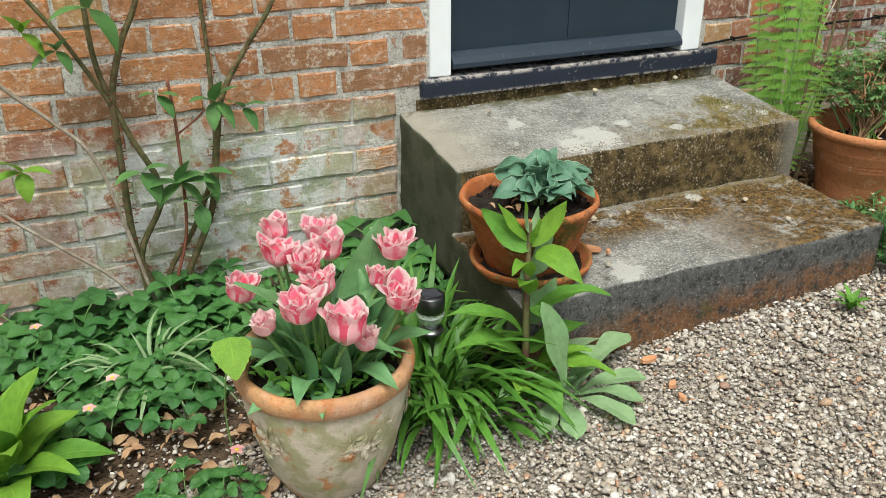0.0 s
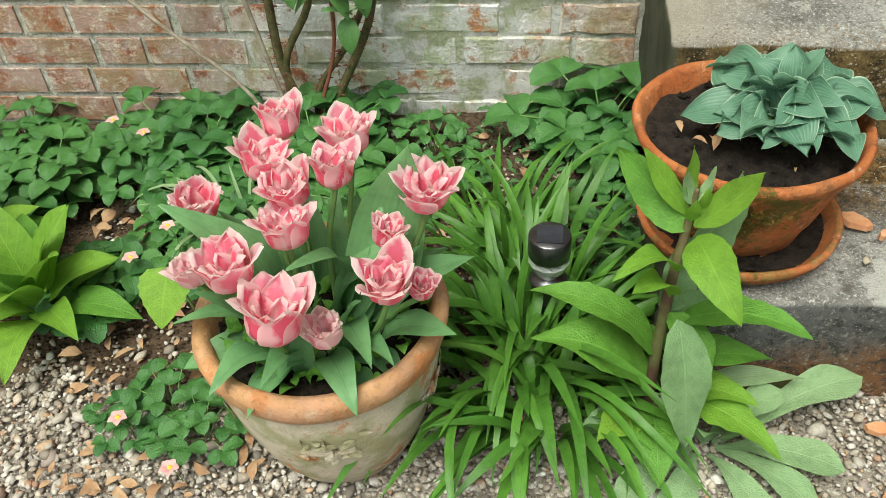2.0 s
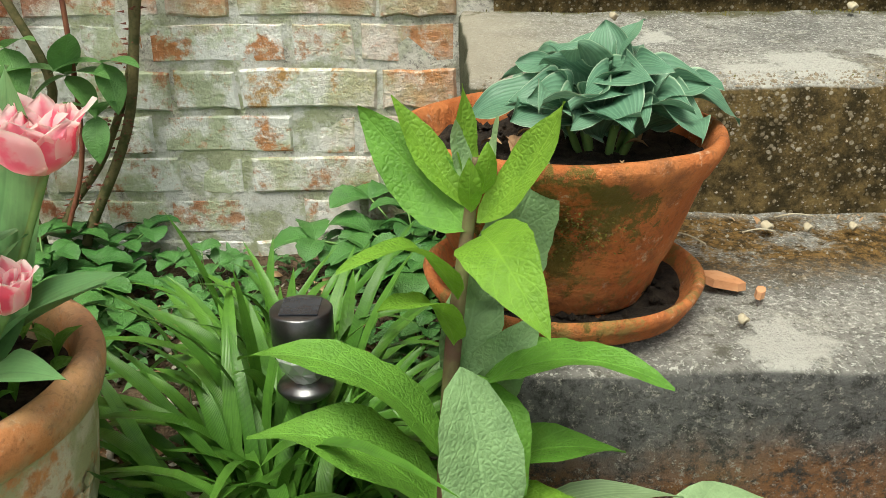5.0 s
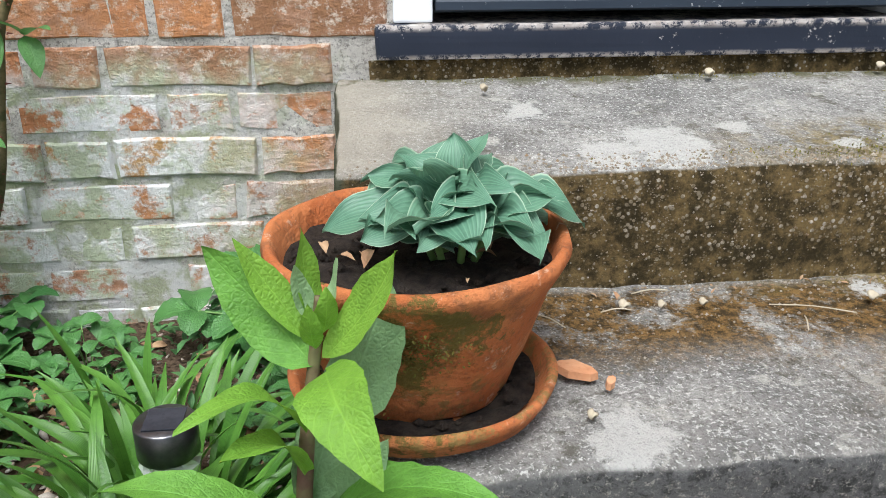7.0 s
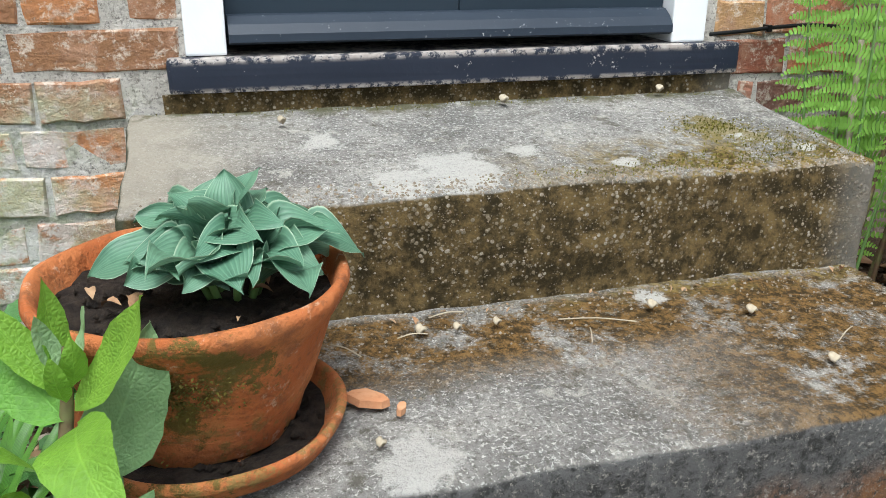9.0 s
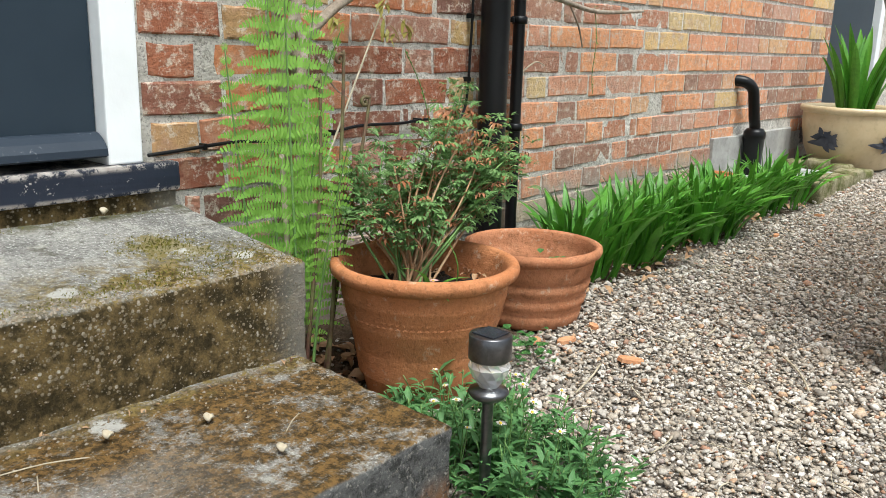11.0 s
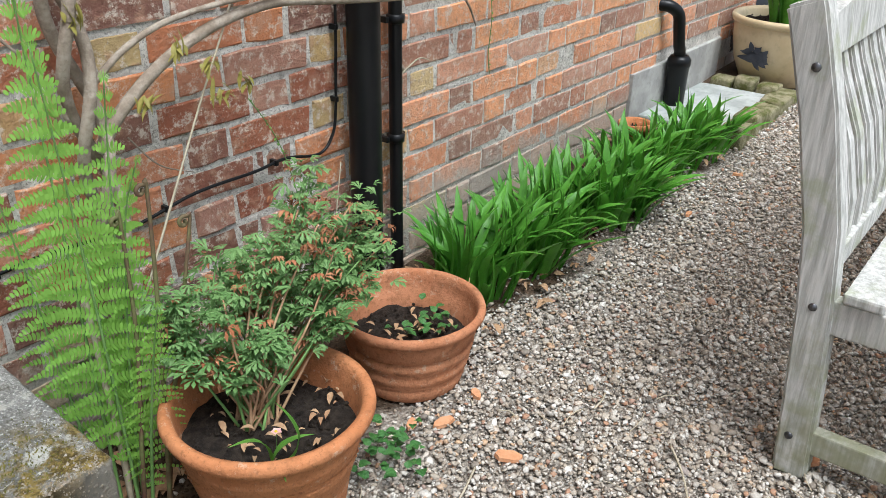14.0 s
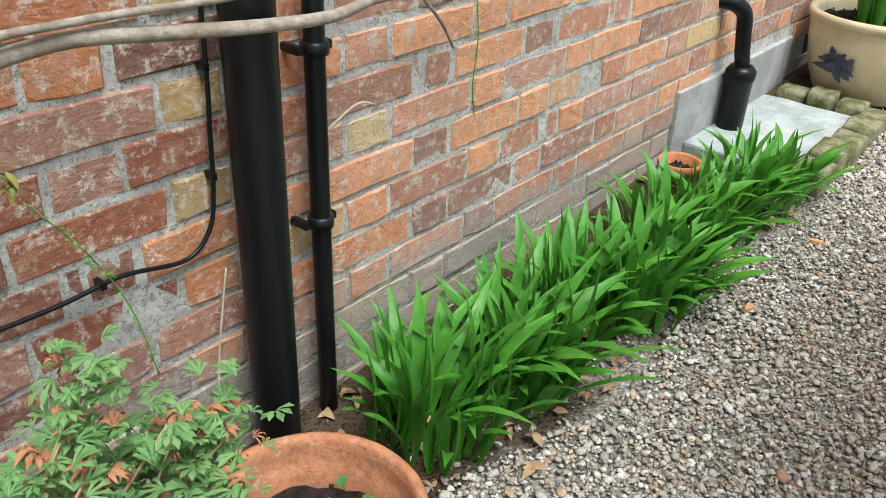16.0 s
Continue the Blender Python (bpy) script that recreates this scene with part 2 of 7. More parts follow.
def gravel_material(name, stain=0.0):
    k = Mat(name, 0.75, 0, 0.3)
    r = k.island()
    c = k.ramp(r, (0.0, (0.12, 0.11, 0.095)), (0.10, (0.24, 0.205, 0.165)), (0.24, (0.37, 0.31, 0.24)), (0.40, (0.47, 0.41, 0.33)), (0.55, (0.43, 0.395, 0.345)), (0.70, (0.56, 0.51, 0.44)),
               (0.86, (0.71, 0.68, 0.62)), (0.93, (0.52, 0.35, 0.21)), (0.97, (0.38, 0.20, 0.12)), (1.0, (0.30, 0.29, 0.28)))
    c = k.mix(k.span(k.noise(260, 4), 0.4, 0.7, 0, 0.5), c, (0.22, 0.185, 0.15))
    damp = k.span(k.noise(2.6, 4, 0.6), 0.45, 0.62, 0, 0.2)
    c = k.mix(stain, c, (0.15, 0.115, 0.06)) if stain else c
    k.base(k.mix(damp, c, (0.2, 0.165, 0.13)))
    k.bump(k.noise(500, 3), 0.3, 0.001)
    return k.m


def earth_material():
    k = Mat("gravel_bed", 0.95, 0, 0.15)
    x, y, z = k.xyz(k.pos())
    stones = k.ramp(k.voronoi(110, "Color"), (0.0, (0.20, 0.175, 0.15)), (0.5, (0.40, 0.35, 0.29)), (1.0, (0.56, 0.52, 0.46)))
    stones = k.mix(k.span(k.voronoi(110), 0.4, 0.75, 0, 0.8), stones, (0.22, 0.19, 0.155))
    soil = k.mix(k.noise(60, 6, 0.7), (0.035, 0.024, 0.016), (0.14, 0.095, 0.06))
    bed = k.span(k.math("ADD", y, k.math("MULTIPLY", k.noise(6, 4), 0.3)), -0.28, -0.18)
    west = k.math("MULTIPLY", k.span(x, -0.2, 0.0, 1, 0), k.span(k.math("ADD", y, k.math("MULTIPLY", k.noise(9, 4), 0.3)), -0.68, -0.55))
    k.base(k.mix(k.math("MAXIMUM", bed, west), stones, soil))
    k.bump(k.math("ADD", k.span(k.voronoi(110), 0.0, 0.6, 1, 0), k.noise(90, 5)), 0.9, 0.008)
    return k.m


def paint_material(name, col, chip, rough=0.45, chips=0.0, scale=40, edges=None):
    k = Mat(name, rough, 0, 0.25)
    c = k.mix(k.span(k.noise(5, 3), 0.3, 0.7, 0, 0.35), col, tuple(v * 1.35 + 0.01 for v in col))
    if chips:
        m = k.span(k.math("ADD", k.noise(scale, 6, 0.75), k.math("MULTIPLY", k.noise(8, 2), 0.25)), 0.72 - chips, 0.76 - chips)
        c = k.mix(m, c, chip)
        if edges:
            z = k.xyz(k.pos())[2]
            rim = k.math("MAXIMUM", k.span(z, edges[0] - 0.004, edges[0] + 0.004, 1, 0), k.span(z, edges[1] - 0.004, edges[1] + 0.006))
            worn = k.math("MULTIPLY", rim, k.span(k.noise(34, 7, 0.85, shift=(1, 2, 3)), 0.47, 0.53))
            c = k.mix(k.math("MULTIPLY", worn, 0.85), c, k.mix(k.noise(70, 3), (0.22, 0.17, 0.13), (0.62, 0.59, 0.55)))
        k.bump(k.math("SUBTRACT", k.noise(25, 4), m), 0.5, 0.002)
    else:
        k.bump(k.noise(30, 4), 0.12, 0.002)
    k.base(c)
    return k.m


def plain_material(name, a, b, scale=30, rough=0.8, metal=0.0, bump=0.3, depth=0.002, spec=0.3):
    k = Mat(name, rough, metal, spec)
    c = k.mix(k.span(k.noise(scale, 5, 0.65), 0.35, 0.65), a, b)
    k.base(k.mix(k.span(k.noise(scale * 5, 3), 0.5, 0.75, 0, 0.4), c, tuple(v * 0.6 for v in a)))
    k.bump(k.noise(scale * 4, 5, 0.7), bump, depth)
    return k.m


def terracotta_material(name, a, b, bloom=0.0, moss=0.0, grime=0.3, depth=0.004):
    k = Mat(name, 0.85, 0, 0.2)
    x, y, z = k.xyz(k.pos())
    c = k.mix(k.span(k.noise(9, 5, 0.6), 0.35, 0.65), a, b)
    c = k.mix(k.span(k.noise(26, 6, 0.75), 0.48, 0.66, 0, grime), c, (0.13, 0.06, 0.03))
    c = k.mix(k.span(k.noise(110, 4, 0.8), 0.52, 0.66, 0, 0.5), c, (0.17, 0.075, 0.035))
    c = k.mix(k.span(k.noise(31, 6, 0.8, shift=(4, 4, 0)), 0.57, 0.66, 0, 0.6), c, (0.55, 0.40, 0.28))
    if bloom:
        w = k.span(k.noise(13, 6, 0.68, shift=(5, 0, 1)), 0.60 - bloom, 0.70 - bloom)
        w = k.math("MULTIPLY", w, k.span(z, 0.155, 0.172, 1.0, 0.25))
        white = k.mix(k.span(k.noise(17, 5, 0.6, shift=(0, 8, 3)), 0.42, 0.6), (0.58, 0.55, 0.44), (0.34, 0.37, 0.22))
        c = k.mix(k.math("MULTIPLY", w, 0.85), c, white)
        c = k.mix(k.span(k.noise(70, 4, 0.8), 0.55, 0.7, 0, 0.5), c, (0.30, 0.17, 0.09))
    if moss:
        m = k.math("MULTIPLY", k.span(k.noise(30, 6, 0.75), 0.40, 0.54), patch(k, (0.0, -0.72, 0.265), 0.10, 0.8))
        c = k.mix(k.math("MULTIPLY", m, 0.9), c, (0.085, 0.08, 0.018))
        m2 = k.math("MULTIPLY", k.span(k.noise(45, 6, 0.75, shift=(1, 1, 1)), 0.5, 0.6), k.span(z, 0.19, 0.24, 1, 0.05))
        c = k.mix(k.math("MULTIPLY", m2, 0.8), c, (0.22, 0.15, 0.05))
    k.base(c)
    k.bump(k.math("ADD", k.noise(70, 5, 0.7), k.math("ADD", k.math("MULTIPLY", k.noise(220, 3), 0.5), k.math("MULTIPLY", k.noise(18, 3), 1.5))), 0.6, depth)
    return k.m


def wood_material():
    k = Mat("weathered_teak", 0.9, 0, 0.15)
    n = k.t.nodes.new("ShaderNodeTexCoord")
    mp = k.t.nodes.new("ShaderNodeMapping")
    mp.inputs["Scale"].default_value = (60, 60, 5)
    k.link(n.outputs["Object"], mp.inputs[0])
    g = k.noise(1.6, 6, 0.65, vec=mp.outputs[0])
    c = k.mix(k.span(g, 0.3, 0.7), (0.33, 0.325, 0.295), (0.60, 0.585, 0.55))
    c = k.mix(k.span(k.noise(14, 5), 0.5, 0.68, 0, 0.6), c, (0.30, 0.32, 0.20))
    x, y, z = k.xyz(k.pos())
    c = k.mix(k.math("MULTIPLY", k.span(z, 0.1, 0.5, 0.75, 0), k.span(k.noise(9, 4), 0.35, 0.6)), c, (0.20, 0.20, 0.10))
    k.base(c)
    k.bump(g, 0.6, 0.003)
    return k.m


def leaf_material(name, a, b, vein=0.0, rough=0.45, trans=0.25, edge=None, stripes=0.0, tip=None):
    """Leaf tissue: uv runs across (0 to 1) and along (0 to 1) each blade."""
    k = Mat(name, rough, 0, 0.35)
    c = k.mix(k.rnd(), a, b)
    c = k.mix(k.math("MULTIPLY", k.island(), 0.6), c, b)
    c = k.mix(k.span(k.noise(60, 4), 0.4, 0.7, 0, 0.35), c, tuple(v * 0.6 for v in a))
    u, v, _ = k.xyz(k.uv())
    au = k.math("ABSOLUTE", k.math("SUBTRACT", u, 0.5))
    mid = k.span(au, 0.0, 0.035, 1, 0)
    if vein:
        w = k.math("SINE", k.math("MULTIPLY", k.math("SUBTRACT", v, k.math("MULTIPLY", au, 0.55)), 44))
        net = k.span(k.voronoi(240, feature="DISTANCE_TO_EDGE"), 0.0, 0.12, 1, 0)
        lines = k.math("MAXIMUM", k.math("MULTIPLY", k.span(w, 0.86, 1.0), 0.5), k.math("MULTIPLY", net, 0.2))
        c = k.mix(k.math("MULTIPLY", k.math("MAXIMUM", lines, mid), vein * 0.5), c, tuple(min(1, q * 1.7 + 0.03) for q in b))
        dome = k.span(k.voronoi(210, feature="DISTANCE_TO_EDGE"), 0.0, 0.35)
        k.bump(k.math("ADD", k.noise(45, 3), k.math("SUBTRACT", k.math("MULTIPLY", dome, 0.8), k.math("MULTIPLY", k.math("MAXIMUM", lines, mid), 1.0))), 0.38, 0.0024)
    elif stripes:
        w = k.math("SINE", k.math("MULTIPLY", u, 75))
        c = k.mix(k.math("MULTIPLY", k.span(w, 0.2, 1.0), stripes), c, tuple(q * 1.5 for q in b))
        c = k.mix(k.math("MULTIPLY", mid, 0.35), c, tuple(q * 0.6 for q in a))
        k.bump(w, stripes * 0.6, 0.001)
    else:
        c = k.mix(k.math("MULTIPLY", mid, 0.45), c, tuple(min(1, q * 1.5 + 0.02) for q in b))
    if edge:
        c = k.mix(k.span(au, 0.468, 0.495, 0, 0.6), c, edge)
    if tip:
        c = k.mix(k.span(v, 0.55, 1.0, 0, 0.8), c, tip)
    k.base(c)
    k.b.inputs["Transmission Weight"].default_value = 0.0
    k.b.inputs["Subsurface Weight"].default_value = 0.0
    if trans:
        out = k.t.nodes["Material Output"]
        tr = k.t.nodes.new("ShaderNodeBsdfTranslucent")
        k.put(tr.inputs["Color"], c)
        ms = k.t.nodes.new("ShaderNodeMixShader")
        ms.inputs[0].default_value = trans
        k.link(k.b.outputs[0], ms.inputs[1])
        k.link(tr.outputs[0], ms.inputs[2])
        k.link(ms.outputs[0], out.inputs["Surface"])
    return k.m


def petal_material(name, deep, light):
    k = Mat(name, 0.5, 0, 0.3)
    u, v, _ = k.xyz(k.uv())
    au = k.math("ABSOLUTE", k.math("SUBTRACT", u, 0.5))
    c = k.mix(k.rnd(), deep, light)
    streak = k.span(k.noise(30, 4, 0.7), 0.35, 0.65)
    flame = k.span(k.math("ADD", au, k.math("MULTIPLY", streak, 0.26)), 0.22, 0.46)
    c = k.mix(k.math("MULTIPLY", flame, 0.85), c, (0.95, 0.73, 0.75))
    c = k.mix(k.math("MAXIMUM", k.span(au, 0.38, 0.50, 0, 0.7), k.span(v, 0.86, 1.0, 0, 0.6)), c, (0.95, 0.86, 0.80))
    c = k.mix(k.span(v, 0.05, 0.35, 0.8, 0), c, (0.95, 0.82, 0.74))
    k.base(c)
    k.bump(k.noise(90, 4, 0.6), 0.25, 0.0015)
    out = k.t.nodes["Material Output"]
    tr = k.t.nodes.new("ShaderNodeBsdfTranslucent")
    k.put(tr.inputs["Color"], c)
    ms = k.t.nodes.new("ShaderNodeMixShader")
    ms.inputs[0].default_value = 0.58
    k.link(k.b.outputs[0], ms.inputs[1])
    k.link(tr.outputs[0], ms.inputs[2])
    k.link(ms.outputs[0], out.inputs["Surface"])
    return k.m


def glass_material():
    k = Mat("cut_glass", 0.06, 0, 0.6)
    k.base((0.93, 0.96, 0.96))
    k.b.inputs["Transmission Weight"].default_value = 0.72
    k.b.inputs["IOR"].default_value = 1.25
    return k.m


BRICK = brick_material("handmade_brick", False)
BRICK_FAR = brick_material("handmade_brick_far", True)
MORTAR = mortar_material()
CONCRETE = concrete_material()
GRAVEL = gravel_material("flint_gravel")
EARTH = earth_material()
BLACK_PAINT = paint_material("black_gloss_paint", (0.005, 0.0055, 0.006), (0.2, 0.2, 0.2), 0.33)
SILL_PAINT = paint_material("worn_black_paint", (0.016, 0.021, 0.034), (0.46, 0.42, 0.38), 0.45, -0.06, 70, (0.399, 0.438))
BOARD_PAINT = paint_material("weathered_blue_black_paint", (0.020, 0.029, 0.042), (0.40, 0.40, 0.40), 0.5, -0.05, 90)
DOOR_PAINT = paint_material("slate_black_paint", (0.018, 0.030, 0.043), (0.2, 0.2, 0.2), 0.42)
WHITE_PAINT = paint_material("white_gloss_paint", (0.74, 0.76, 0.76), (0.4, 0.38, 0.35), 0.5, -0.09)
TC_AGED = terracotta_material("aged_terracotta", (0.46, 0.19, 0.075), (0.55, 0.26, 0.11), bloom=0.235)
TC_MOSSY = terracotta_material("mossy_terracotta", (0.36, 0.105, 0.032), (0.47, 0.17, 0.06), moss=1, grime=0.6, depth=0.008)
TC_WARM = terracotta_material("warm_terracotta", (0.43, 0.165, 0.065), (0.50, 0.21, 0.09), grime=0.3)
TC_RIBBED = terracotta_material("ribbed_terracotta", (0.40, 0.16, 0.075), (0.48, 0.215, 0.11), grime=0.45)
GLAZE = plain_material("cream_glaze", (0.52, 0.41, 0.24), (0.60, 0.49, 0.31), 6, 0.35, 0, 0.1, 0.002, 0.5)
GLAZE_DARK = plain_material("blue_black_glaze", (0.03, 0.035, 0.05), (0.06, 0.065, 0.08), 20, 0.4)
SOIL = plain_material("potting_soil", (0.018, 0.013, 0.010), (0.055, 0.04, 0.028), 60, 0.95, 0, 1.0, 0.012)
STEEL = plain_material("gunmetal_steel", (0.10, 0.10, 0.105), (0.16, 0.16, 0.165), 25, 0.3, 0.9, 0.1)
SOLAR = plain_material("solar_panel", (0.02, 0.023, 0.03), (0.035, 0.04, 0.05), 40, 0.25, 0.0, 0.05)
GLASS = glass_material()
WOOD = wood_material()
BARK = plain_material("grey_bark", (0.24, 0.19, 0.14), (0.40, 0.34, 0.27), 35, 0.9, 0, 0.8, 0.004)
ROSE_STEM = plain_material("rose_cane", (0.06, 0.065, 0.022), (0.15, 0.12, 0.055), 45, 0.8, 0, 0.5, 0.003)
RED_STEM = plain_material("red_stem", (0.16, 0.045, 0.03), (0.22, 0.09, 0.05), 30, 0.6)
PURPLE_STEM = plain_material("purple_green_stem", (0.11, 0.055, 0.04), (0.14, 0.15, 0.055), 18, 0.6)
GREEN_STEM = plain_material("green_stem", (0.13, 0.24, 0.07), (0.17, 0.30, 0.09), 20, 0.5)
DEAD = plain_material("withered_leaf", (0.24, 0.085, 0.035), (0.42, 0.20, 0.10), 25, 0.9, 0, 0.5)
DRY = plain_material("dry_leaf", (0.30, 0.17, 0.09), (0.42, 0.28, 0.16), 25, 0.9, 0, 0.5)
STRAW = plain_material("dry_straw", (0.36, 0.31, 0.22), (0.48, 0.42, 0.31), 25, 0.9)
SHARD = plain_material("terracotta_shard", (0.50, 0.23, 0.11), (0.56, 0.30, 0.16), 25, 0.9)
SLAB = plain_material("pale_render", (0.29, 0.31, 0.29), (0.43, 0.45, 0.43), 9, 0.85)
PLINTH = plain_material("grey_render", (0.30, 0.29, 0.27), (0.42, 0.41, 0.38), 9, 0.9)
MOSSY = plain_material("mossy_stone", (0.10, 0.105, 0.028), (0.29, 0.26, 0.16), 22, 0.95, 0, 0.9, 0.008)
L_TULIP = leaf_material("tulip_leaf", (0.11, 0.26, 0.105), (0.17, 0.35, 0.14), rough=0.45, stripes=0.1)
L_FOX = leaf_material("foxglove_leaf", (0.075, 0.22, 0.026), (0.145, 0.33, 0.045), vein=0.4, rough=0.55)
L_FOX_OLD = leaf_material("foxglove_old_leaf", (0.13, 0.25, 0.095), (0.22, 0.36, 0.16), vein=0.35, rough=0.6)
L_FOX_YOUNG = leaf_material("foxglove_young_leaf", (0.14, 0.32, 0.032), (0.24, 0.43, 0.05), vein=0.4, rough=0.55, trans=0.35)
L_FELT = leaf_material("felted_grey_leaf", (0.20, 0.34, 0.15), (0.30, 0.44, 0.22), vein=0.35, rough=0.7)
L_STRAP = leaf_material("strap_leaf", (0.03, 0.105, 0.014), (0.10, 0.245, 0.034), rough=0.33, stripes=0.3, trans=0.15)
L_BORDER = leaf_material("border_strap_leaf", (0.05, 0.19, 0.018), (0.115, 0.32, 0.036), rough=0.35, stripes=0.25)
L_GREY = leaf_material("grey_strap_leaf", (0.22, 0.34, 0.16), (0.30, 0.42, 0.22), rough=0.45, stripes=0.3)
L_BERRY = leaf_material("strawberry_leaf", (0.03, 0.115, 0.03), (0.085, 0.22, 0.052), vein=0.3, rough=0.36, trans=0.15)
L_HOSTA = leaf_material("hosta_leaf", (0.07, 0.185, 0.115), (0.15, 0.29, 0.185), rough=0.42, stripes=0.3, edge=(0.52, 0.64, 0.46))
L_FERN = leaf_material("fern_frond", (0.12, 0.28, 0.035), (0.22, 0.42, 0.065), rough=0.5)
L_PEL = leaf_material("pelargonium_leaf", (0.09, 0.21, 0.05), (0.28, 0.43, 0.17), rough=0.6)
L_DAISY = leaf_material("fleabane_leaf", (0.055, 0.17, 0.05), (0.14, 0.29, 0.10), rough=0.55)
GRIT = gravel_material("step_grit", 0.62)
MOSS = plain_material("olive_moss", (0.085, 0.085, 0.012), (0.20, 0.17, 0.035), 40, 0.95)
L_ROSE = leaf_material("rose_leaf", (0.07, 0.19, 0.05), (0.13, 0.28, 0.08), vein=0.2, rough=0.4)
L_BRONZE = leaf_material("bronze_leaf", (0.22, 0.20, 0.05), (0.34, 0.30, 0.07), rough=0.5)
PETAL = petal_material("tulip_petal", (0.88, 0.15, 0.25), (0.92, 0.33, 0.45))
PETAL_PALE = petal_material("pale_tulip_petal", (0.90, 0.45, 0.52), (0.93, 0.72, 0.72))
PINK = leaf_material("pink_petal", (0.75, 0.33, 0.33), (0.82, 0.50, 0.48), rough=0.6)
WHITE_PETAL = leaf_material("white_petal", (0.78, 0.76, 0.74), (0.84, 0.80, 0.78), rough=0.6)
YELLOW = plain_material("yellow_floret", (0.62, 0.45, 0.04), (0.70, 0.52, 0.06), 80, 0.7)


# ---- mesh helpers ----
def empty_thing(name, place=(0, 0, 0), label="", category="", group="", kind=""):
    ob = new(name)
    ob.empty_display_size = 0.05
    ob.location = place
    ob["at"] = place
    return tagged(ob, label, category, group, kind)


def raw(name, verts, faces, mat, parent=None, uvs=None, smooth=True, label=""):
    """A mesh object from arrays in world metres; a child keeps its place under the parent."""
    me = bpy.data.meshes.new(name)
    me.from_pydata([tuple(v) for v in verts], [], faces)
    me.materials.append(mat)
    if uvs is not None:
        layer = me.uv_layers.new(name="uv")
        idx = np.empty(len(me.loops), dtype=np.int32)
        me.loops.foreach_get("vertex_index", idx)
        layer.data.foreach_set("uv", np.asarray(uvs, dtype=np.float32)[idx].ravel())
    me.polygons.foreach_set("use_smooth", np.full(len(me.polygons), smooth))
    ob = new(name, me)
    if parent is not None:
        ob.parent = parent
        ob.location = -Vector(parent["at"])
    if label:
        ob["label"] = label
    return ob


def part(name, bm, mat, parent=None, label="", smooth=False):
    """Link a bmesh, made in world metres, as one object under a thing."""
    me = bpy.data.meshes.new(name)
    bm.to_mesh(me)
    bm.free()
    me.materials.append(mat)
    me.polygons.foreach_set("use_smooth", np.full(len(me.polygons), smooth))
    ob = new(name, me)
    if parent is not None:
        ob.parent = parent
        ob.location = -Vector(parent["at"]) if "at" in parent else (0, 0, 0)
    if label:
        ob["label"] = label
    return ob


def box_bm(lo, hi, bevel=0.004, cuts=0, rough=0.0, seed=0):
    bm = bmesh.new()
    bmesh.ops.create_cube(bm, size=1)
    for v in bm.verts:
        v.co = Vector([lo[i] + (v.co[i] + 0.5) * (hi[i] - lo[i]) for i in range(3)])
    if bevel:
        bmesh.ops.bevel(bm, geom=bm.edges[:], offset=bevel, segments=2, affect="EDGES", profile=0.6)
    if cuts:
        bmesh.ops.subdivide_edges(bm, edges=[e for e in bm.edges if e.calc_length() > 0.03], cuts=cuts, use_grid_fill=True)
    if rough:
        for v in bm.verts:
            v.co += Vector(noise.noise_vector(v.co * 14 + Vector((seed, 0, 0)))) * rough + Vector(noise.noise_vector(v.co * 45)) * rough * 0.5
    return bm


def pot_parts(prof, split, seg, wob, centre, mat, parent):
    """A turned pot as body and rim."""
    v, f = lathe(prof[:split + 1], seg, wob, centre)
    raw("body", v, f, mat, parent)
    v, f = lathe(prof[split:], seg, wob, centre)
    raw("rim", v, f, mat, parent)


def lathe(profile, seg=48, wob=0.0, centre=(0, 0, 0)):
    """Turn a profile of (radius, height) round the upright axis."""
    cx, cy, cz = centre
    verts, faces = [], []
    for i, (r, z) in enumerate(profile):
        for j in range(seg):
            a = 2 * math.pi * j / seg
            q = r * (1 + wob * noise.noise(Vector((math.cos(a) * 2, math.sin(a) * 2, z * 9 + cx))))
            verts.append((cx + q * math.cos(a), cy + q * math.sin(a), cz + z + wob * 0.1 * noise.noise(Vector((math.cos(a) * 3, math.sin(a) * 3, r * 5)))))
    for i in range(len(profile) - 1):
        for j in range(seg):
            k = (j + 1) % seg
            faces.append((i * seg + j, i * seg + k, (i + 1) * seg + k, (i + 1) * seg + j))
    return verts, faces


